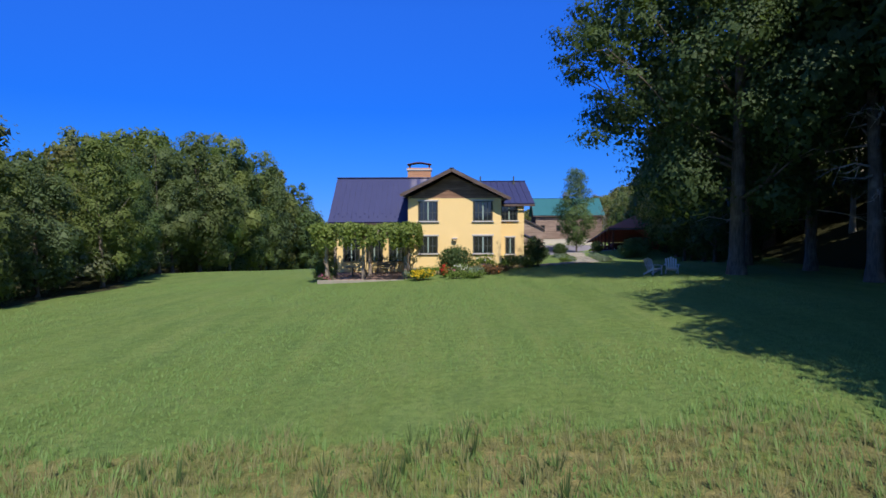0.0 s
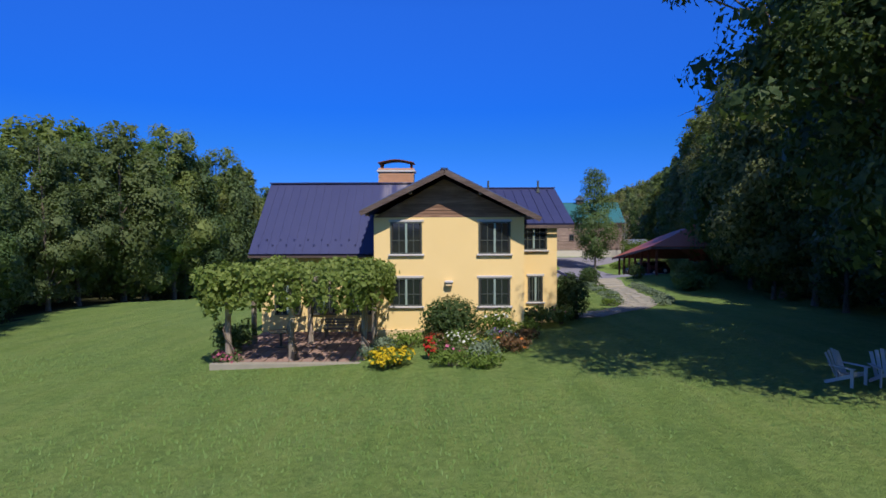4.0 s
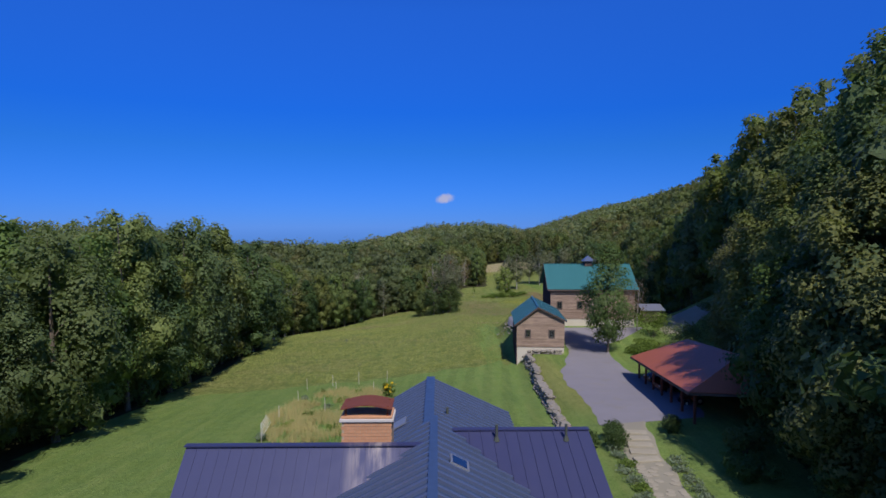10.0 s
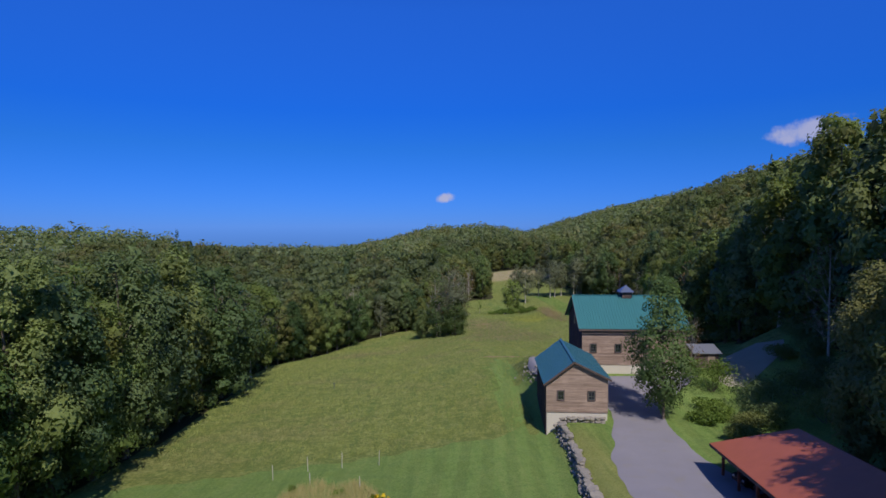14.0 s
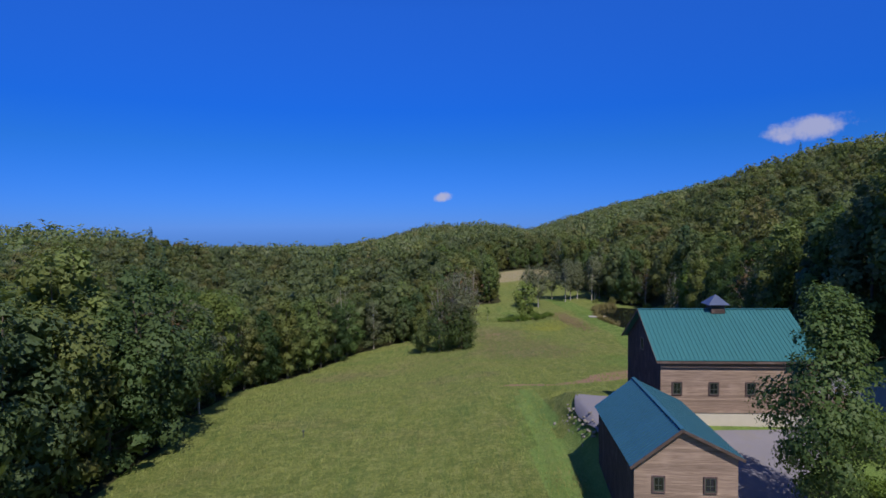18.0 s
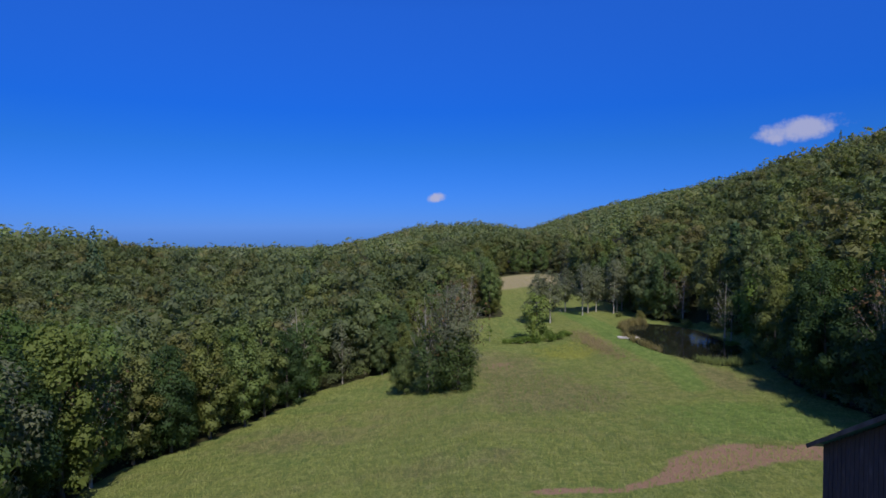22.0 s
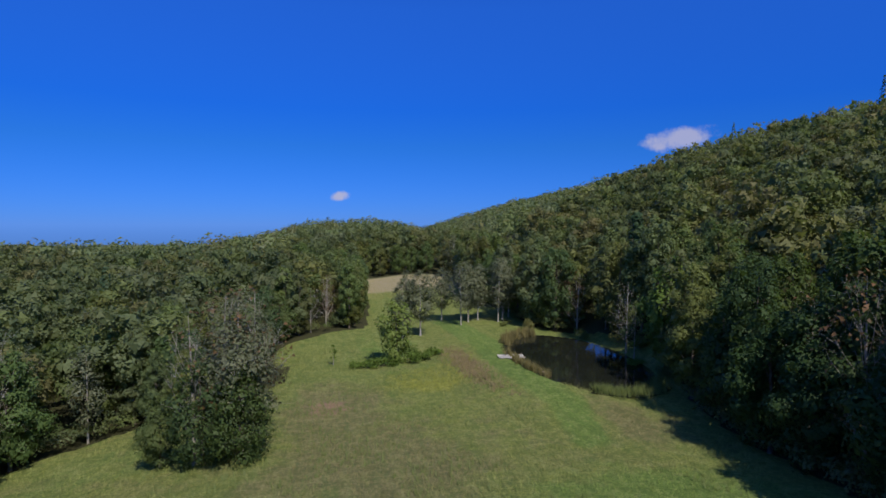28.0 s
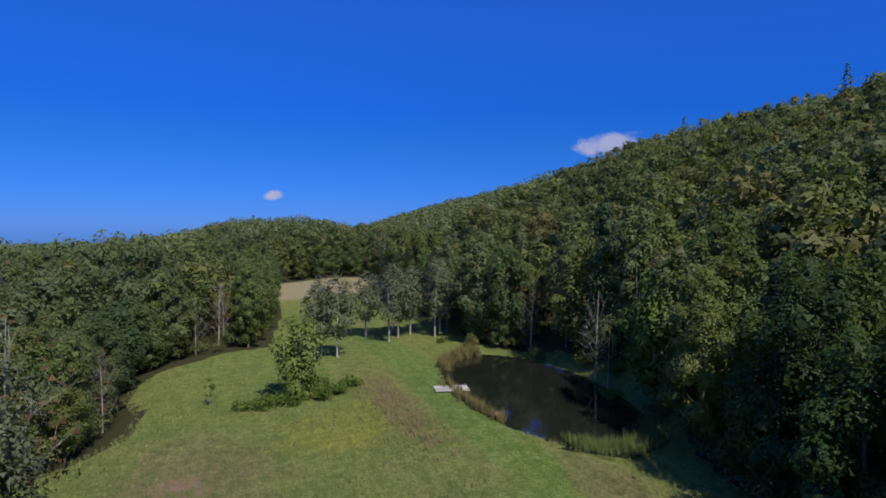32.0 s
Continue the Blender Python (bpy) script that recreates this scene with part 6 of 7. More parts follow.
# shrubs round the yard
for i, (x, y, rx, h, leaf, lab) in enumerate(((35.8, 122.5, 3.1, 4.3, "leaf_light", "big round bright green shrub in the yard"), (39.0, 116.5, 3.5, 4.3, "leaf_c", "broad dark shrub behind the yard"),
                                       (29.5, 111.5, 2.0, 1.5, "leaf_light", "low bright green shrub beside the gravel"), (32.0, 112.5, 2.2, 1.6, "leaf_light", "low bright green shrub beside the gravel"),
                                       (33.0, 108.0, 2.2, 2.4, "leaf", "dark leafy shrub behind the carport"), (36.5, 111.0, 2.6, 3.0, "leaf", "dark leafy shrub behind the carport"), (31.0, 105.0, 1.9, 1.8, "leaf", "dark leafy shrub behind the carport"),
                                       (40.5, 107.0, 2.8, 3.6, "leaf_b", "dark leafy shrub behind the carport"), (32.5, 116.0, 2.0, 1.4, "leaf_light", "low bright green shrub beside the gravel"), (43.2, 116.5, 3.2, 4.0, "leaf_c", "broad dark shrub behind the yard"), (44.5, 113.0, 2.8, 3.2, "leaf_b", "leafy shrub at the foot of the hill"), (47.0, 118.0, 2.8, 3.4, "leaf_c", "leafy shrub at the foot of the hill"), (49.5, 123.5, 2.8, 3.4, "leaf_b", "leafy shrub at the foot of the hill"), (50.5, 111.0, 2.6, 3.0, "leaf_b", "leafy shrub at the foot of the hill"), (53.0, 117.0, 2.6, 3.0, "leaf_light", "leafy shrub at the foot of the hill"), (45.5, 106.0, 2.4, 2.8, "leaf_light", "leafy shrub at the foot of the hill"), (47.5, 127.0, 2.2, 2.4, "leaf_c", "leafy shrub at the foot of the hill"), (52.0, 130.0, 2.8, 3.2, "leaf_b", "leafy shrub at the foot of the hill"), (21.5, 66.0, 1.6, 1.6, "leaf", "dark shrub at the shaded slope"), (23.0, 69.5, 1.7, 2.0, "leaf", "dark shrub at the shaded slope"))):
    bush("yard_shrub", lab, x, y, rx, h, leaf, 2200, 0.13, 120 + i, group="shrubs round the yard", lumps=13)
# the hedge of low bushes in the meadow, and the banks of the pond
for i, (x, y, rx, h) in enumerate(((21.0, 251.0, 1.6, 1.3), (23.5, 251.5, 1.8, 1.6), (25.8, 252.2, 1.7, 1.9), (29.8, 253.5, 2.0, 2.0), (32.0, 255.0, 1.6, 1.4), (19.0, 251.5, 1.2, 0.9), (34.5, 257.5, 1.5, 1.2), (29.0, 256.5, 1.8, 2.4))):
    bush("meadow_bush", "light green bush in the meadow", x, y, rx * 1.2, h * 1.3, "leaf_light", 600, 0.18, 140 + i, group="bushes in the meadow")
for i, (x, y, rx, h) in enumerate(((67.6, 239.0, 1.8, 1.6), (70.6, 243.5, 2.2, 2.2), (67.0, 229.0, 2.2, 2.0), (67.5, 262.5, 2.0, 2.4), (59.5, 274.0, 1.6, 2.6), (70.5, 251.0, 2.4, 2.8), (62.0, 290.0, 2.0, 2.0), (55.0, 279.0, 1.0, 1.2))):
    bush("bank_bush", "leafy bush on the bank of the pond", x, y, rx, h, "leaf_light" if i < 2 else "leaf_b", 480, 0.2, 160 + i, group="bushes on the pond bank")

# ---- gravel yard, path and walls ----


def draped(name, label, outline, mat, lift, category, cell=1.0, noisy=0.2, smooth=True):
    """A sheet that follows the ground inside an outline given as (y, left x, right x)."""
    ys = [o[0] for o in outline]
    rows = np.arange(ys[0], ys[-1] + 0.01, cell)
    v, f, n = [], [], 14
    for j, y in enumerate(rows):
        a, b = np.interp(y, ys, [o[1] for o in outline]), np.interp(y, ys, [o[2] for o in outline])
        a += noisy * noise.noise((y * 0.35, 1.7, 0))
        b += noisy * noise.noise((y * 0.35, 9.1, 0))
        for i in range(n + 1):
            x = a + (b - a) * i / n
            edge = 0.05 if i in (0, n) or j in (0, len(rows) - 1) else 0
            v.append((x, y, gz(x, y) + lift - edge))
    for j in range(len(rows) - 1):
        for i in range(n):
            o = j * (n + 1) + i
            f.append((o, o + 1, o + n + 2, o + n + 1))
    return tagged(new(name, mesh_of(name, v, f, mat, smooth)), label, category, kind="structure")


draped("driveway", "grey gravel yard before the shed", [(77, 14.5, 23.5), (80, 15.0, 24.5), (88, 15.6, 26), (95, 15.8, 27), (101, 16.4, 25), (108, 18.6, 25.3), (113, 20.2, 25.8), (118, 20.8, 27), (122, 21, 31), (128.0, 21, 36.5)], M["gravel"], 0.06, "driveway", 0.6, 0.4)
draped("gravel_track", "pale gravel track leading behind the barn", [(124, 38.6, 41), (126, 38.5, 44), (130, 40.5, 50), (134, 42.5, 52), (138, 45, 50)], M["gravel_pale"], 0.065, "track")
draped("gravel_apron", "pale gravel apron beside the barn", [(128.5, 14.2, 19.5), (133, 14.0, 20.3), (136.5, 13.9, 20.5), (139.5, 14.8, 19)], M["gravel"], 0.06, "gravel")

stone_bases = []
for k in range(7):
    me = bpy.data.meshes.new("stone")
    bm = lump(0.5, 0.5, 0.5, k, 0.5, 2)
    bm.to_mesh(me)
    bm.free()
    me.materials.append(M["stone"])
    stone_bases.append(me)


def stones(name, label, places, category="wall"):
    """Dry-laid stones; each place is (x, y, z, length, width, height, turn)."""
    w = thing(name, label, category, pose(0, 0, 0), kind="structure" if category == "wall" else "")
    for i, (x, y, z, a, b, c, turn) in enumerate(places):
        part("stone", stone_bases[i % 7], w, at=pose(x, y, z, random.uniform(-8, 8), random.uniform(-8, 8), turn) @ Matrix.Diagonal((a, b, c, 1)))
    return w


def retaining_wall():
    r = random.Random(3)
    out = []
    y = 75.5
    while y < 112.4:
        x = np.interp(y, [74, 80, 88, 95, 103, 112.6], [11.4, 11.7, 12.2, 12.6, 13.2, 13.5])
        low, high = gz(x - 1.6, y), max(gz(x + 2.6, y), gz(x - 1.6, y) + 0.35) + 0.2
        z = low - 0.1
        n = max(1, round((high - z) / 0.42))
        for k in range(n):
            s = r.uniform(0.7, 1.15)
            out.append((x + 0.12 * k + r.uniform(-0.16, 0.16), y + r.uniform(-0.25, 0.25), z + 0.42 * k + 0.2 + r.uniform(-0.06, 0.06), 1.1 * s * r.uniform(0.7, 1.3), s * r.uniform(0.7, 1.1), 0.5 * r.uniform(0.8, 1.25), 90 + r.uniform(-25, 25)))
        y += 0.6
    for i in range(9):
        x, y = 13.6 + 0.62 * i, 112.3 - 0.06 * i
        for k in range(2):
            out.append((x + r.uniform(-0.1, 0.1), y + r.uniform(-0.12, 0.12), gz(x, y) + 0.1 + 0.36 * k, 0.8 * r.uniform(0.8, 1.25), 0.7, 0.45 * r.uniform(0.8, 1.2), r.uniform(-15, 15)))
    return stones("stone_wall", "dry-laid grey fieldstone retaining wall", out)


retaining_wall()
r = random.Random(8)
out = []
for i in range(36):
    f = i / 36
    x, y = 12.9 + 0.9 * f + r.uniform(-0.5, 0.5), 140.5 - 12 * f + r.uniform(-0.3, 0.3)
    s = r.uniform(0.28, 0.5)
    out.append((x, y, gz(x, y) + 0.15 * s + 0.05, s * 1.3, s * 0.8, s * 0.65, r.uniform(0, 180)))
    if i % 2:
        out.append((x + 0.5, y, gz(x + 0.5, y) + 0.45 * s, s, s * 0.7, s * 0.5, r.uniform(0, 180)))
stones("rock_bank", "tumbled grey rocks edging the gravel apron", out)
rock = part("boulder", lump(1.0, 0.8, 0.9, 5, 0.5, 3), None, mat=M["boulder"], at=pose(11.0, 74.0, gz(11, 74) + 0.5, 0, 0, 20))
tagged(rock, "large reddish boulder at the end of the wall", "boulder")

draped("path_bed", "pale trodden gravel bed of the garden path", [(y, x - 1.25, x + 1.25) for x, y in zip(PATH_X, PATH_Y)], M["gravel_pale"], 0.045, "path", 0.6, 0.5)
walk_path = thing("stone_path", "winding path of worn flagstones", "path", pose(0, 0, 0), kind="structure")
r = random.Random(4)
for j in range(50):
    y = 50.8 + j * 0.5
    if y > 68.5:
        break
    x = np.interp(y, PATH_Y, PATH_X)
    for k in range(3):
        w = r.uniform(0.5, 0.85)
        xx = x + (k - 1) * 0.74 + r.uniform(-0.22, 0.22)
        if r.random() < 0.4:
            continue
        bm = bmesh.new()
        q = [bm.verts.new((0.5 * w * math.cos(a) * r.uniform(0.85, 1.1), 0.3 * math.sin(a) * r.uniform(0.85, 1.15), 0)) for a in np.linspace(0, 2 * math.pi, 7)[:-1]]
        e = bmesh.ops.extrude_face_region(bm, geom=[bm.faces.new(q)])
        bmesh.ops.translate(bm, vec=(0, 0, -0.08), verts=[g for g in e["geom"] if isinstance(g, bmesh.types.BMVert)])
        bmesh.ops.recalc_face_normals(bm, faces=bm.faces[:])
        part("flagstone", bm, walk_path, mat=M["flag"], at=pose(xx, y + r.uniform(-0.05, 0.05), gz(xx, y) + 0.075, 0, 0, r.uniform(-15, 15)))
for j in range(5):
    y = 69.2 + j * 1.3
    x = np.interp(y, PATH_Y, PATH_X)
    part("step_stone", box(-0.95, -0.42, -0.3, 0.95, 0.42, 0.02, 0.03), walk_path, "broad stone step", mat=M["flag"], at=pose(x, y, gz(x, y) + 0.14, 0, 0, r.uniform(-12, 6)))

# ---- patio and pergola ----
patio = thing("patio", "reddish stone-paved patio under the pergola", "patio", pose(0, 0, 0), kind="structure")
PZ = -0.28
part("kerb", box(-8.9, 41.2, -1.2, -2.6, 41.55, PZ + 0.012, 0.01), patio, "pale stone kerb", mat=M["flag"])
part("bed", box(-8.9, 41.56, -1.2, -2.7, 48.5, PZ - 0.03), patio, mat=M["soil"])
r = random.Random(6)
for i in range(12):
    for j in range(12):
        x0, y0 = -8.85 + i * 0.51, 41.6 + j * 0.57
        part("paver", box(x0, y0, PZ - 0.06, x0 + 0.48 * r.uniform(0.94, 1), y0 + 0.54 * r.uniform(0.94, 1), PZ + r.uniform(-0.008, 0.012)), patio, mat=M["paver"])
pergola = thing("pergola", "timber pergola overgrown with green grapevine", "pergola", pose(0, 0, 0))
r = random.Random(9)
for x in (-8.35, -5.7, -2.65):
    for y in (41.9, 45.3):
        part("post", rod((x + r.uniform(-0.05, 0.05), y, PZ - 0.5), (x, y, 2.95), 0.14, 0.11, 9), pergola, "peeling grey wooden post", mat=M["post_wood"])
for y in (41.7, 45.3):
    part("beam", beam((-8.9, y, 3.02), (-2.0, y, 3.02), 0.14, 0.2), pergola, mat=M["post_wood"])
for i in range(12):
    x = -8.8 + i * 0.61
    part("rafter", beam((x, 41.0, 3.2), (x, 47.0, 3.2), 0.07, 0.14), pergola, mat=M["post_wood"])
rg = np.random.default_rng(12)
n = 70
c = np.c_[rg.uniform(-8.8, -2.1, n), rg.uniform(40.8, 46.4, n), rg.uniform(3.1, 3.5, n)]
rad = np.c_[rg.uniform(0.7, 1.1, n), rg.uniform(0.6, 1.0, n), rg.uniform(0.24, 0.4, n)]
p, nn = ball_points(rg, 8200, c, rad, 0.3)
c2 = np.c_[rg.uniform(-9.0, -1.9, 60), np.where(rg.uniform(0, 1, 60) < 0.75, 40.7, 43.5) + rg.normal(0, 0.35, 60), rg.uniform(2.35, 3.1, 60)]
c2[:, 0] = np.where(c2[:, 1] > 42, np.where(rg.uniform(0, 1, 60) < 0.5, -9.0, -1.75), c2[:, 0])
p2, n2 = ball_points(rg, 3900, c2, np.c_[rg.uniform(0.16, 0.32, 60), np.full(60, 0.24), rg.uniform(0.45, 0.9, 60)], 0.0)
part("vine", leaves_mesh("vine", cards(np.r_[p, p2], np.r_[nn, n2], 0.105, rg, 0.8, 0.55, puff=0.6), "leaf_vine"), pergola, "dense light green grapevine")
for x, y in ((-8.35, 41.9), (-5.7, 41.9), (-2.65, 41.9)):
    path = [(x + 0.2 * math.sin(k * 1.1), y + 0.2 * math.cos(k * 1.1), PZ + 0.32 * k) for k in range(11)]
    part("vine_stem", mesh_of("vine_stem", *tube(path, [0.05 - 0.003 * k for k in range(11)], 5), M["bark"], True), pergola)


def bench(x, y, z, turn):
    b = thing("garden_bench", "grey wooden bench in the shade of the pergola", "bench", pose(x, y, z, 0, 0, turn))
    for k in range(3):
        part("seat_slat", box(-0.75, -0.22 + 0.15 * k, 0.42, 0.75, -0.09 + 0.15 * k, 0.45), b, mat=M["post_wood"])
        part("back_slat", box(-0.75, 0.24, 0.52 + 0.14 * k, 0.75, 0.27, 0.63 + 0.14 * k), b, mat=M["post_wood"])
    for sx in (-0.68, 0.62):
        for sy in (-0.2, 0.22):
            part("leg", box(sx, sy, 0, sx + 0.06, sy + 0.06, 0.42 if sy < 0 else 0.92), b, mat=M["post_wood"])
    return b


bench(-4.6, 46.9, PZ, 0)
table = thing("patio_table", "dark round table under the pergola", "table", pose(-6.9, 44.6, PZ))
part("tabletop", rod((0, 0, 0.7), (0, 0, 0.74), 0.55, sides=20), table, mat=M["frame"])
part("pedestal", rod((0, 0, 0), (0, 0, 0.7), 0.06), table, mat=M["frame"])
part("foot", rod((0, 0, 0), (0, 0, 0.04), 0.32, 0.25, 14), table, mat=M["frame"])

# ---- things on the lawn and in the meadow ----


def lawn_chair(at, mat):
    """A slatted wooden lawn chair with wide arms and a raked back."""
    c = thing("lawn_chair", "pale blue-grey slatted wooden lawn chair on the grass", "chair", at, "chairs on the lawn")
    for k in range(5):
        part("seat_slat", beam((-0.28, -0.25 + 0.11 * k, 0.36 - 0.03 * k), (0.28, -0.25 + 0.11 * k, 0.36 - 0.03 * k), 0.02, 0.09), c, mat=mat)
        part("back_slat", beam((-0.24 + 0.12 * k, 0.22, 0.22), (-0.28 + 0.14 * k, 0.52, 0.98 - 0.05 * abs(k - 2)), 0.1, 0.02), c, mat=mat)
    for s in (-1, 1):
        part("arm", beam((s * 0.36, -0.36, 0.55), (s * 0.36, 0.36, 0.55), 0.13, 0.025), c, mat=mat)
        part("leg", beam((s * 0.33, -0.28, 0), (s * 0.33, -0.28, 0.54), 0.03, 0.09), c, mat=mat)
        part("leg", beam((s * 0.31, -0.3, 0.36), (s * 0.31, 0.5, 0.0), 0.03, 0.1), c, mat=mat)
    return c


for x, y, a in ((12.5, 34.6, 25), (13.4, 34.2, -15)):
    lawn_chair(pose(x, y, gz(x, y) + 0.0, 0, 0, a), M["grey_paint"])

# the kitchen garden: pale stakes and dry growth
for i, (x, y, h) in enumerate(((-13.9, 76.5, 2.2), (-16.2, 104.0, 1.9), (-13.2, 106.0, 1.9), (-9.8, 106.5, 2.0), (-6.0, 106.5, 2.0), (-15.0, 86.0, 2.0), (-15.2, 95.0, 1.9), (-12.0, 101.5, 1.7), (-7.0, 99.5, 1.8), (-10.8, 88.0, 2.3))):
    s = thing("garden_stake", "pale wooden stake in the kitchen garden", "stake", pose(x, y, gz(x, y), random.uniform(-3, 3), random.uniform(-3, 3), 0), "stakes of the kitchen garden")
    part("pole", rod((0, 0, -0.3), (0, 0, h * 0.75), 0.036, 0.03, 7), s, mat=M["deck"])
    part("tip", rod((0, 0, h * 0.75), (0, 0, h * 0.75 + 0.07), 0.03, 0.008, 7), s, mat=M["deck"])
trellis = thing("trellis", "pale branched trellis frame in the kitchen garden", "trellis", pose(-14.2, 77.5, gz(-14.2, 77.5)))
for k in range(5):
    part("lath", beam((0, 0, 0.6 + 0.25 * k), (0.8 - 0.1 * k, 0.2, 1.9 + 0.15 * k), 0.03, 0.03), trellis, mat=M["white_paint"])
part("lath", beam((0, 0, -0.2), (0, 0, 1.9), 0.05, 0.05), trellis, mat=M["white_paint"])
bush("sunflower_clump", "tall clump of yellow sunflowers", -4.5, 92.0, 0.8, 2.6, "leaf_light", 320, 0.14, 200, flowers="petal_yellow", nf=55, fsize=0.16)
marker = thing("field_marker", "small dark marker post standing in the meadow", "marker", pose(-17.1, 143.0, gz(-17.1, 143)))
part("post", box(-0.05, -0.05, -0.2, 0.05, 0.05, 0.7, 0.01), marker, mat=M["frame"])
part("cap", box(-0.12, -0.12, 0.7, 0.12, 0.12, 0.95, 0.02), marker, mat=M["frame"])

# the pond
pool = [(0.1 * noise.noise((math.cos(a) * 2, math.sin(a) * 2, 4)) + 1.2) for a in np.linspace(0, 2 * math.pi, 49)[:-1]]
pv = [(58.2 + 9.8 * k * math.cos(a), 245 + 21 * k * math.sin(a), POND_Z) for k, a in zip(pool, np.linspace(0, 2 * math.pi, 49)[:-1])]
bm = bmesh.new()
bm.faces.new([bm.verts.new(q) for q in pv])
bmesh.ops.triangulate(bm, faces=bm.faces[:])
tagged(part("pond_water", bm, None, mat=M["water"]), "dark still water of the farm pond", "pond", kind="structure")
dock = thing("dock", "small grey plank dock on the pond", "dock", pose(47.2, 247.4, max(POND_Z + 0.35, gz(47.2, 247.4) + 0.06), 0, 0, -8) @ Matrix.Diagonal((1.3, 1.3, 1, 1)))
for k in range(11):
    part("plank", box(-1.9 + 0.34 * k, -1.1, 0, -1.59 + 0.34 * k, 1.1, 0.05), dock, mat=M["deck"])
for x in (-1.5, 1.6):
    for y in (-0.9, 0.9):
        part("pile", rod((x, y, -1.4), (x, y, 0.35 if x > 0 else -0.003), 0.08), dock, mat=M["post_wood"])
bd = thing("small_dock", "little weathered plank stage at the pond edge", "dock", pose(49.2, 235.4, max(POND_Z + 0.3, gz(49.2, 235.4) + 0.05), 0, 0, -25))
for k in range(5):
    part("plank", box(-0.8, -0.6 + 0.25 * k, 0, 0.9, -0.38 + 0.25 * k, 0.05), bd, mat=M["post_wood"])
part("post", rod((-0.6, -0.3, -0.8), (-0.6, -0.3, 0.7), 0.06), bd, mat=M["post_wood"])
lean = thing("lean_to", "small weathered lean-to behind the barn", "shed", pose(37.5, 131.5, gz(37.5, 131.5), 0, 0, -4))
part("wall", box(0, 0, -0.8, 3.4, 2.6, 2.3), lean, mat=M["siding_dark_shaded"])
part("roof", slab([(-0.3, -0.4, 2.25), (3.8, -0.4, 2.25), (3.8, 3.0, 3.0), (-0.3, 3.0, 3.0)], 0.1), lean, mat=M["galv"])
part("door", box(1.9, -0.06, -0.2, 2.9, -0.003, 1.9), lean, "pale weathered door", mat=M["siding"])


def car(name, label, at, paint, length=4.6, tall=1.72):
    """An estate car: rounded body and cabin, glass, four wheels, lamps."""
    c = thing(name, label, "car", at)
    w, L = 0.9, length / 2
    body = prism([(-L, 0.35), (-L + 0.1, 0.3), (L - 0.1, 0.3), (L, 0.4), (L - 0.02, 0.82), (L - 1.0, 1.0), (-L + 0.15, 1.02), (-L, 0.8)], -w, w)
    bmesh.ops.bevel(body, geom=body.edges[:], offset=0.06, segments=2, affect="EDGES")
    part("body", body, c, mat=paint)
    cab = prism([(-L + 0.15, 1.0), (L - 1.25, 1.0), (L - 1.9, tall - 0.05), (-L + 0.6, tall)], -w + 0.08, w - 0.08)
    bmesh.ops.bevel(cab, geom=cab.edges[:], offset=0.07, segments=2, affect="EDGES")
    part("cabin", cab, c, mat=paint)
    for s in (-1, 1):
        part("side_window", prism([(-L + 0.55, 1.08), (L - 1.5, 1.08), (L - 1.98, tall - 0.16), (-L + 0.75, tall - 0.14)], s * (w - 0.085), s * (w - 0.07)), c, mat=M["glass"])
        part("headlight", box(L - 0.08, s * 0.62 - 0.14, 0.66, L + 0.012, s * 0.62 + 0.14, 0.8, 0.02), c, mat=M["rim"])
        for x in (-L + 0.85, L - 0.9):
            wh = part("wheel", rod((x, s * (w - 0.2), 0.34), (x, s * (w + 0.02), 0.34), 0.34, sides=18), c, mat=M["tyre"])
            part("rim", rod((x, s * (w + 0.0), 0.34), (x, s * (w + 0.035), 0.34), 0.21, sides=14), wh, mat=M["rim"])
    part("windscreen", beam((L - 1.27, 0, 1.08), (L - 1.86, 0, tall - 0.12), 1.5, 0.02), c, mat=M["glass"])
    return c


car("estate_car", "black estate car parked under the carport", pose(27.2, 95.0, gz(26.5, 95) + 0.02, 0, 0, 188), M["black_paint"])
car("estate_car", "dark red estate car parked under the carport", pose(26.3, 89.6, gz(26, 89.6) + 0.02, 0, 0, 187), plain("red_car_paint", (0.12, 0.02, 0.02), 0.3, 0.1, 0.1, 3, 0.0))
tr = thing("garden_tractor", "small red garden tractor under the carport", "tractor", pose(24.6, 82.2, gz(24.6, 82.2), 0, 0, 185))
part("hood", box(0.1, -0.32, 0.5, 1.0, 0.32, 0.95, 0.06), tr, mat=M["red_wood"])
part("seat", box(-0.75, -0.25, 0.62, -0.3, 0.25, 0.72, 0.03), tr, mat=M["tyre"])
part("backrest", box(-0.8, -0.25, 0.7, -0.72, 0.25, 1.05, 0.03), tr, mat=M["tyre"])
part("fender", box(-0.9, -0.5, 0.45, 0.1, 0.5, 0.6, 0.05), tr, mat=M["red_wood"])
part("steering_column", rod((-0.05, 0, 0.6), (-0.2, 0, 1.05), 0.03), tr, mat=M["tyre"])
for x, q in ((-0.55, 0.4), (0.75, 0.26)):
    for s in (-1, 1):
        wh = part("wheel", rod((x, s * 0.38, q), (x, s * 0.62, q), q, sides=16), tr, mat=M["tyre"])
        part("rim", rod((x, s * 0.4, q), (x, s * 0.635, q), q * 0.5, sides=12), wh, mat=M["white_paint"])

# ---- grasses ----


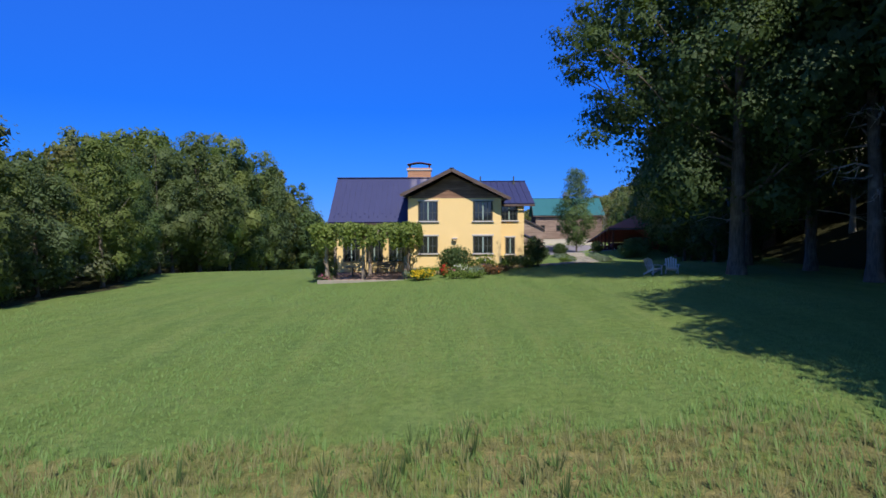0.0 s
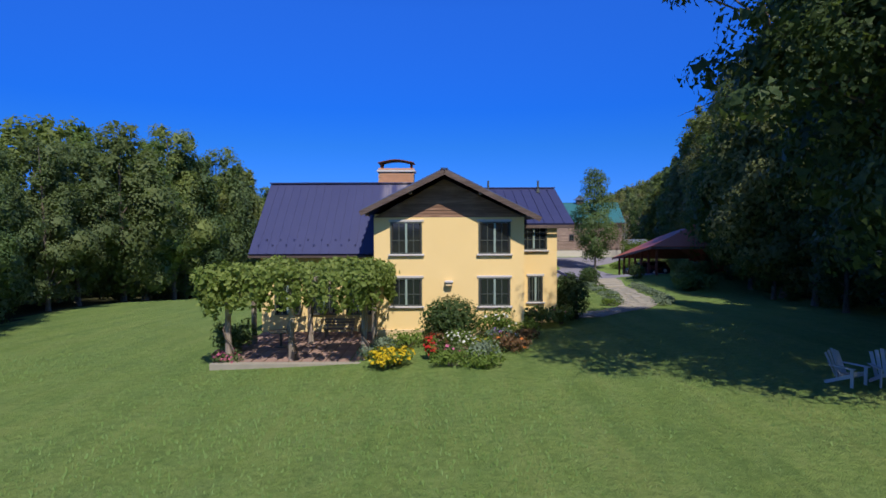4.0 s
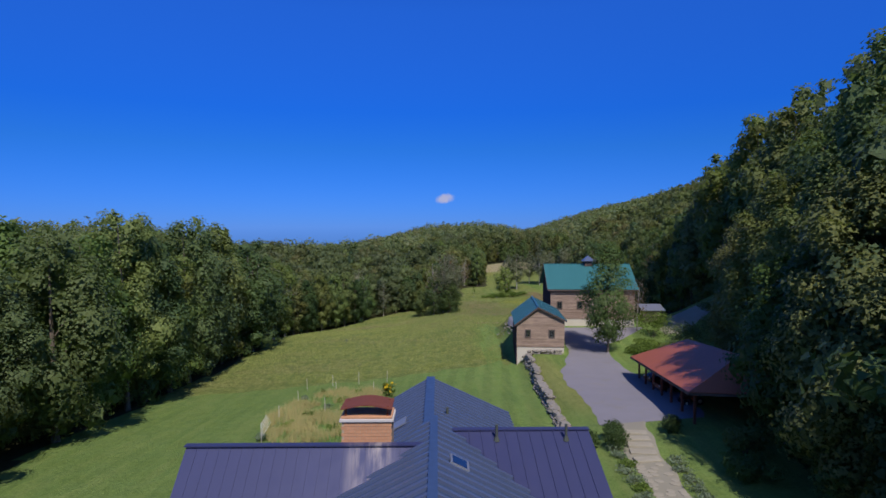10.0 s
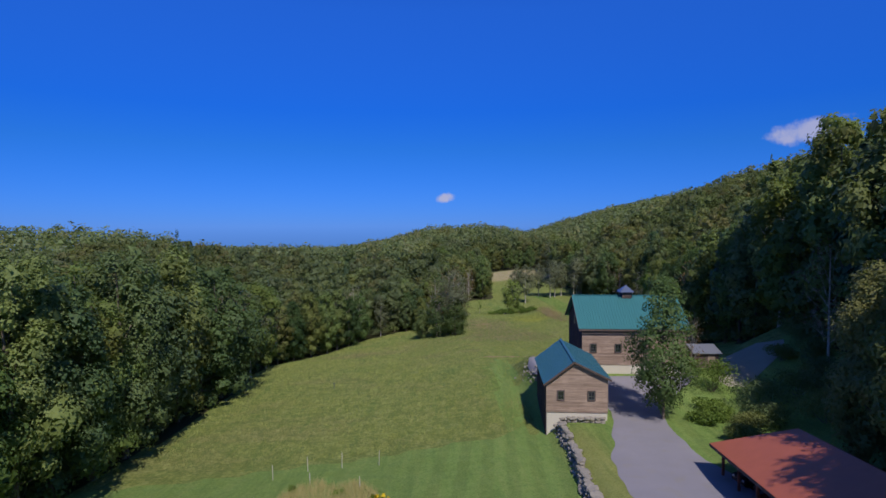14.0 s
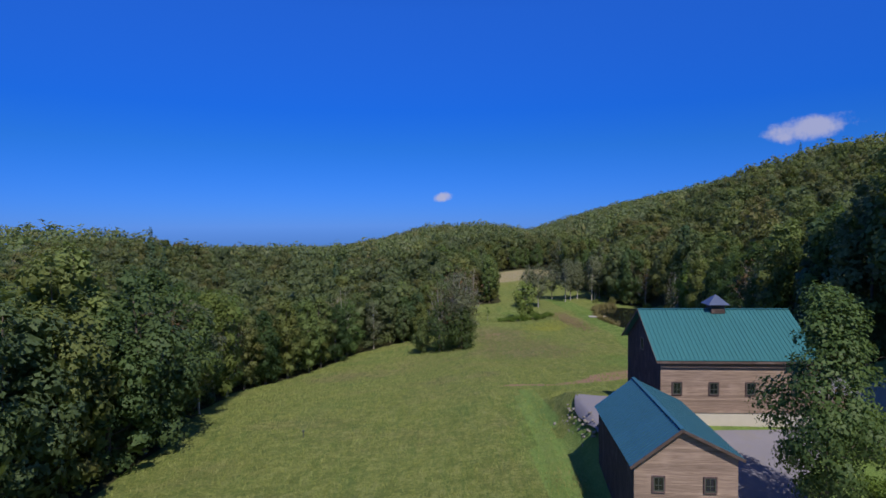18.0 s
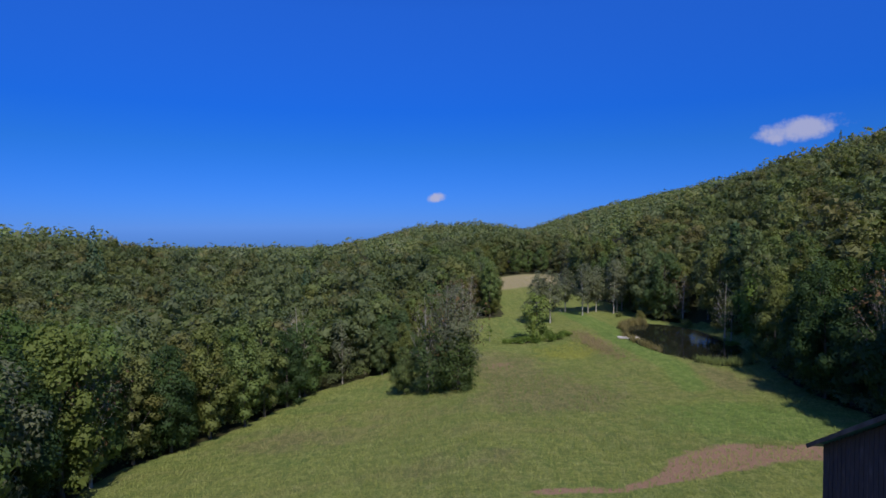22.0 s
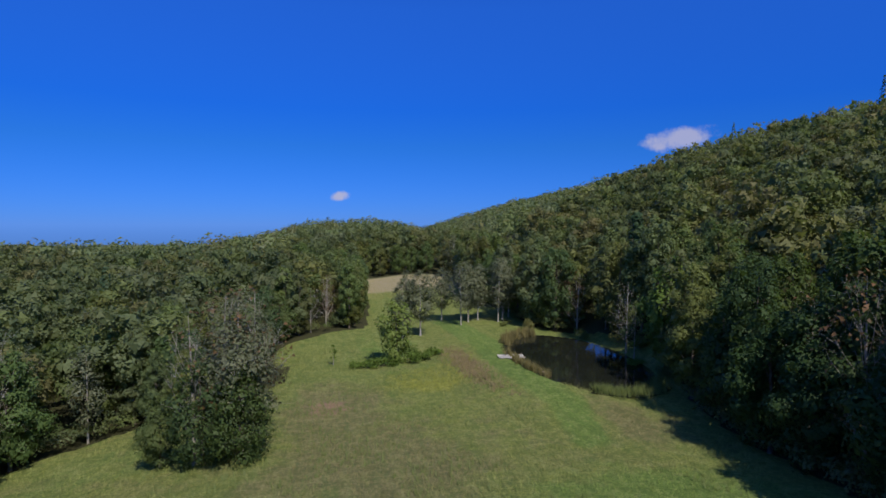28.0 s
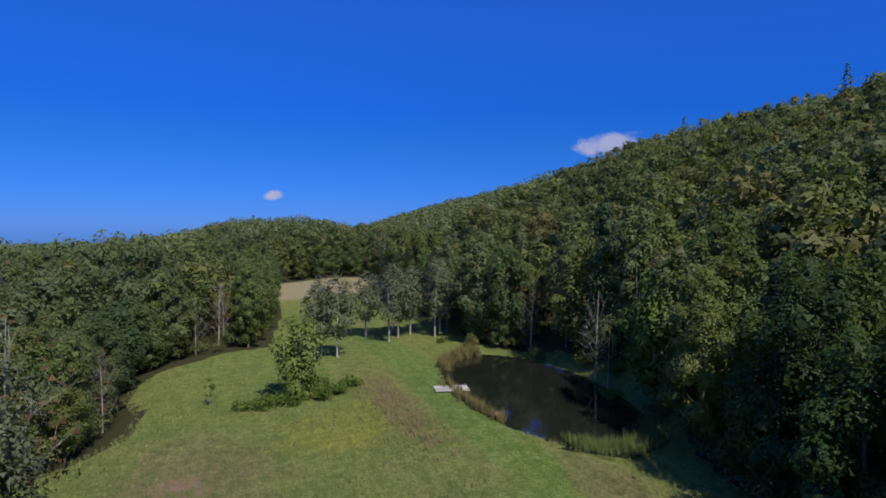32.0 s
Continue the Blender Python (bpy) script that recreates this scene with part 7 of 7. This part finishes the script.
def tufts(name, label, xs, ys, height, mat, seed, blades=5, width=0.02, lean=0.35, kind="stuff", fine=False, patched=False):
    """Grass as one object: a few bent blades at each place."""
    r = np.random.default_rng(seed)
    n = len(xs)
    z = ground_z(xs, ys)
    k = n * blades
    bx, by, bz = (np.repeat(q, blades) for q in (xs, ys, z))
    s = np.repeat(r.uniform(0.55, 1.3, n), blades) * r.uniform(0.7, 1.2, k) * height
    a = r.uniform(0.25, 2.9, k)
    off = r.uniform(0, 0.35, k) * height * 0.5
    bx, by = bx + np.cos(a) * off, by + np.sin(a) * off
    tip = np.stack([bx + np.cos(a) * s * lean * r.uniform(0.2, 1.6, k), by + np.sin(a) * s * lean * r.uniform(0.2, 1.6, k), bz + s], 1)
    base = np.stack([bx, by, bz - 0.03], 1)
    side = np.stack([-np.sin(a), np.cos(a), np.zeros(k)], 1) * (-np.sign(np.sin(a)) * width * r.uniform(0.6, 1.4, k))[:, None]
    up = np.array([0, 0, 1.0]) + r.normal(0, 0.3, (k, 3))
    up /= np.linalg.norm(up, axis=1, keepdims=True)
    if fine:
        v = np.stack([base - side, base + side, tip], 1)
    else:
        mid = base * 0.45 + tip * 0.55 + np.array([0, 0, 0.06]) * s[:, None]
        v = np.stack([base - side, base + side, mid + side * 0.7, mid + side * 0.7, tip, mid - side * 0.7, base - side, mid + side * 0.7, mid - side * 0.7], 1)
    v = v.reshape(-1, 3)
    me = mesh_of(name, v, np.arange(len(v)).reshape(-1, 3), M[mat], False, np.repeat(up, len(v) // k, axis=0))
    if patched:
        for key, q in zip(("lush", "gold", "brown"), patches(bx, by)):
            me.attributes.new(key, "FLOAT", "POINT").data.foreach_set("value", np.repeat(q, len(v) // k).astype(np.float32))
    return tagged(new(name, me), label, "grass", kind=kind)


def scatter(n, x0, x1, y0, y1, seed, keep):
    r = np.random.default_rng(seed)
    x, y = r.uniform(x0, x1, n), r.uniform(y0, y1, n)
    m = keep(x, y)
    return x[m], y[m]


def near_lawn(x, y):
    return (wooded(x, y) < 0.5)


def patchy(x, y, scale, level):
    return np.array([noise.noise((a * scale, b * scale, 2.2)) for a, b in zip(x, y)]) > level


x, y = scatter(3600, -14, 14, 5.2, 11.5, 1, lambda x, y: y < 10.6 + 0.04 * x + 0.5 * np.sin(x * 1.3) + 0.3 * np.sin(x * 3.7))
tufts("tall_grass", "tall dry grass at the edge of the lawn", x, y, 0.26, "rough_dry", 2, 6, 0.007, 0.6)
x, y = scatter(5200, -14, 14, 5.2, 12.5, 3, lambda x, y: y < 11.2 + 0.04 * x + 0.5 * np.sin(x * 1.3))
tufts("rough_grass", "green rough grass at the edge of the lawn", x, y, 0.2, "blade", 4, 6, 0.008, 0.6)
x, y = scatter(120, -9, 2, 5.6, 10.5, 41, lambda x, y: patchy(x, y, 0.5, 0.05))
tufts("weed_stems", "dark weed stems in the rough grass", x, y, 0.42, "leaf_box", 42, 7, 0.014, 0.35)
x, y = scatter(56000, -22, 16, 9, 46, 5, lambda x, y: near_lawn(x, y) & (np.random.default_rng(9).uniform(0, 1, len(x)) < 14 / (y + 2)))
tufts("lawn_grass", "short mown grass of the lawn", x, y, 0.065, "blade", 6, 4, 0.012, 0.9, fine=True)
x, y = scatter(8200, -17, -3.5, 76, 103, 7, lambda x, y: (((x + 10) / 6.5) ** 2 + ((y - 89) / 13) ** 2 < 1) & patchy(x, y, 0.3, -0.12))
tufts("garden_growth", "dry yellow growth in the kitchen garden", x, y, 0.66, "dry", 8, 6, 0.014, 0.6, fine=True)
x, y = scatter(800, -17, -3.5, 76, 103, 27, lambda x, y: (((x + 10) / 6.8) ** 2 + ((y - 89) / 13.5) ** 2 < 1) & patchy(x, y, 0.25, -0.3))
tufts("garden_greens", "green weeds in the kitchen garden", x, y, 0.5, "blade", 28, 6, 0.025, 0.6, fine=True)
for i in range(12):
    bush("garden_plant", "leafy light green plant in the kitchen garden", -14.5 + 1.15 * ((i * 5) % 9), 79.0 + 1.9 * i, 0.7, 0.85, "leaf_light" if i % 3 else "leaf_grey", 160, 0.11, 300 + i, group="plants of the kitchen garden", lumps=5)
x, y = scatter(52000, -36, 60, 108, 270, 9, lambda x, y: near_lawn(x, y) & (y > 112 + 0.25 * x) & (x < 12 + 1.6 * np.clip(y - 146, 0, 60)) & (((x - 58.2) / 11.3) ** 2 + ((y - 245) / 23) ** 2 > 1))
tufts("meadow_grass", "uncut green and yellow meadow grass", x, y, 0.32, "meadow", 10, 5, 0.017, 0.8, fine=True, patched=True)
m = patchy(x, y, 0.06, 0.1)
tufts("meadow_seed_grass", "dry seed heads in the meadow", x[m] + 0.4, y[m] + 0.3, 0.42, "meadow", 11, 2, 0.015, 0.6, fine=True, patched=True)
x, y = scatter(9000, -6, 50, 172, 266, 51, lambda x, y: near_lawn(x, y) & patchy(x, y, 0.16, 0.0) & (np.abs(x - np.interp(y, [205, 222, 240, 262], [44, 47, 45, 46])) > 4))
tufts("meadow_weeds", "tall coarse weeds in the meadow", x, y, 0.45, "meadow_weed", 52, 7, 0.022, 0.7, fine=True, patched=True)
yy = np.random.default_rng(13).triangular(224, 248, 262, 620)
xx = np.interp(yy, [205, 235, 262], [43, 38.5, 38]) + np.random.default_rng(14).normal(0, 1.25, 620)
tufts("weed_band", "band of tall brown weeds beside the mown strip", xx, yy, 0.6, "weed", 15, 8, 0.03, 0.7, fine=True)
ra = np.random.default_rng(16)
a = np.r_[ra.uniform(2.9, 3.7, 160), ra.uniform(1.5, 2.5, 420)]
k = 1.06 + ra.normal(0, 0.045, len(a))
tufts("cattails", "tall tan reeds in the pond margin", 58.2 + 9.8 * 1.05 * k * np.cos(a), 245 + 21 * 1.05 * k * np.sin(a), 1.5, "reed", 17, 8, 0.03, 0.2)
a = ra.uniform(4.2, 5.5, 420)
k = 1.05 + ra.normal(0, 0.05, len(a))
tufts("green_reeds", "green rushes at the near end of the pond", 58.2 + 9.8 * 1.05 * k * np.cos(a), 245 + 21 * 1.05 * k * np.sin(a), 1.2, "meadow_weed", 21, 8, 0.022, 0.3)
x, y = scatter(5000, 20, 60, 340, 386, 18, lambda x, y: wooded(x, y) < 0.5)
tufts("far_field_grass", "pale dry grass of the far field", x, y, 0.2, "dry", 19, 4, 0.05, 0.8, fine=True)
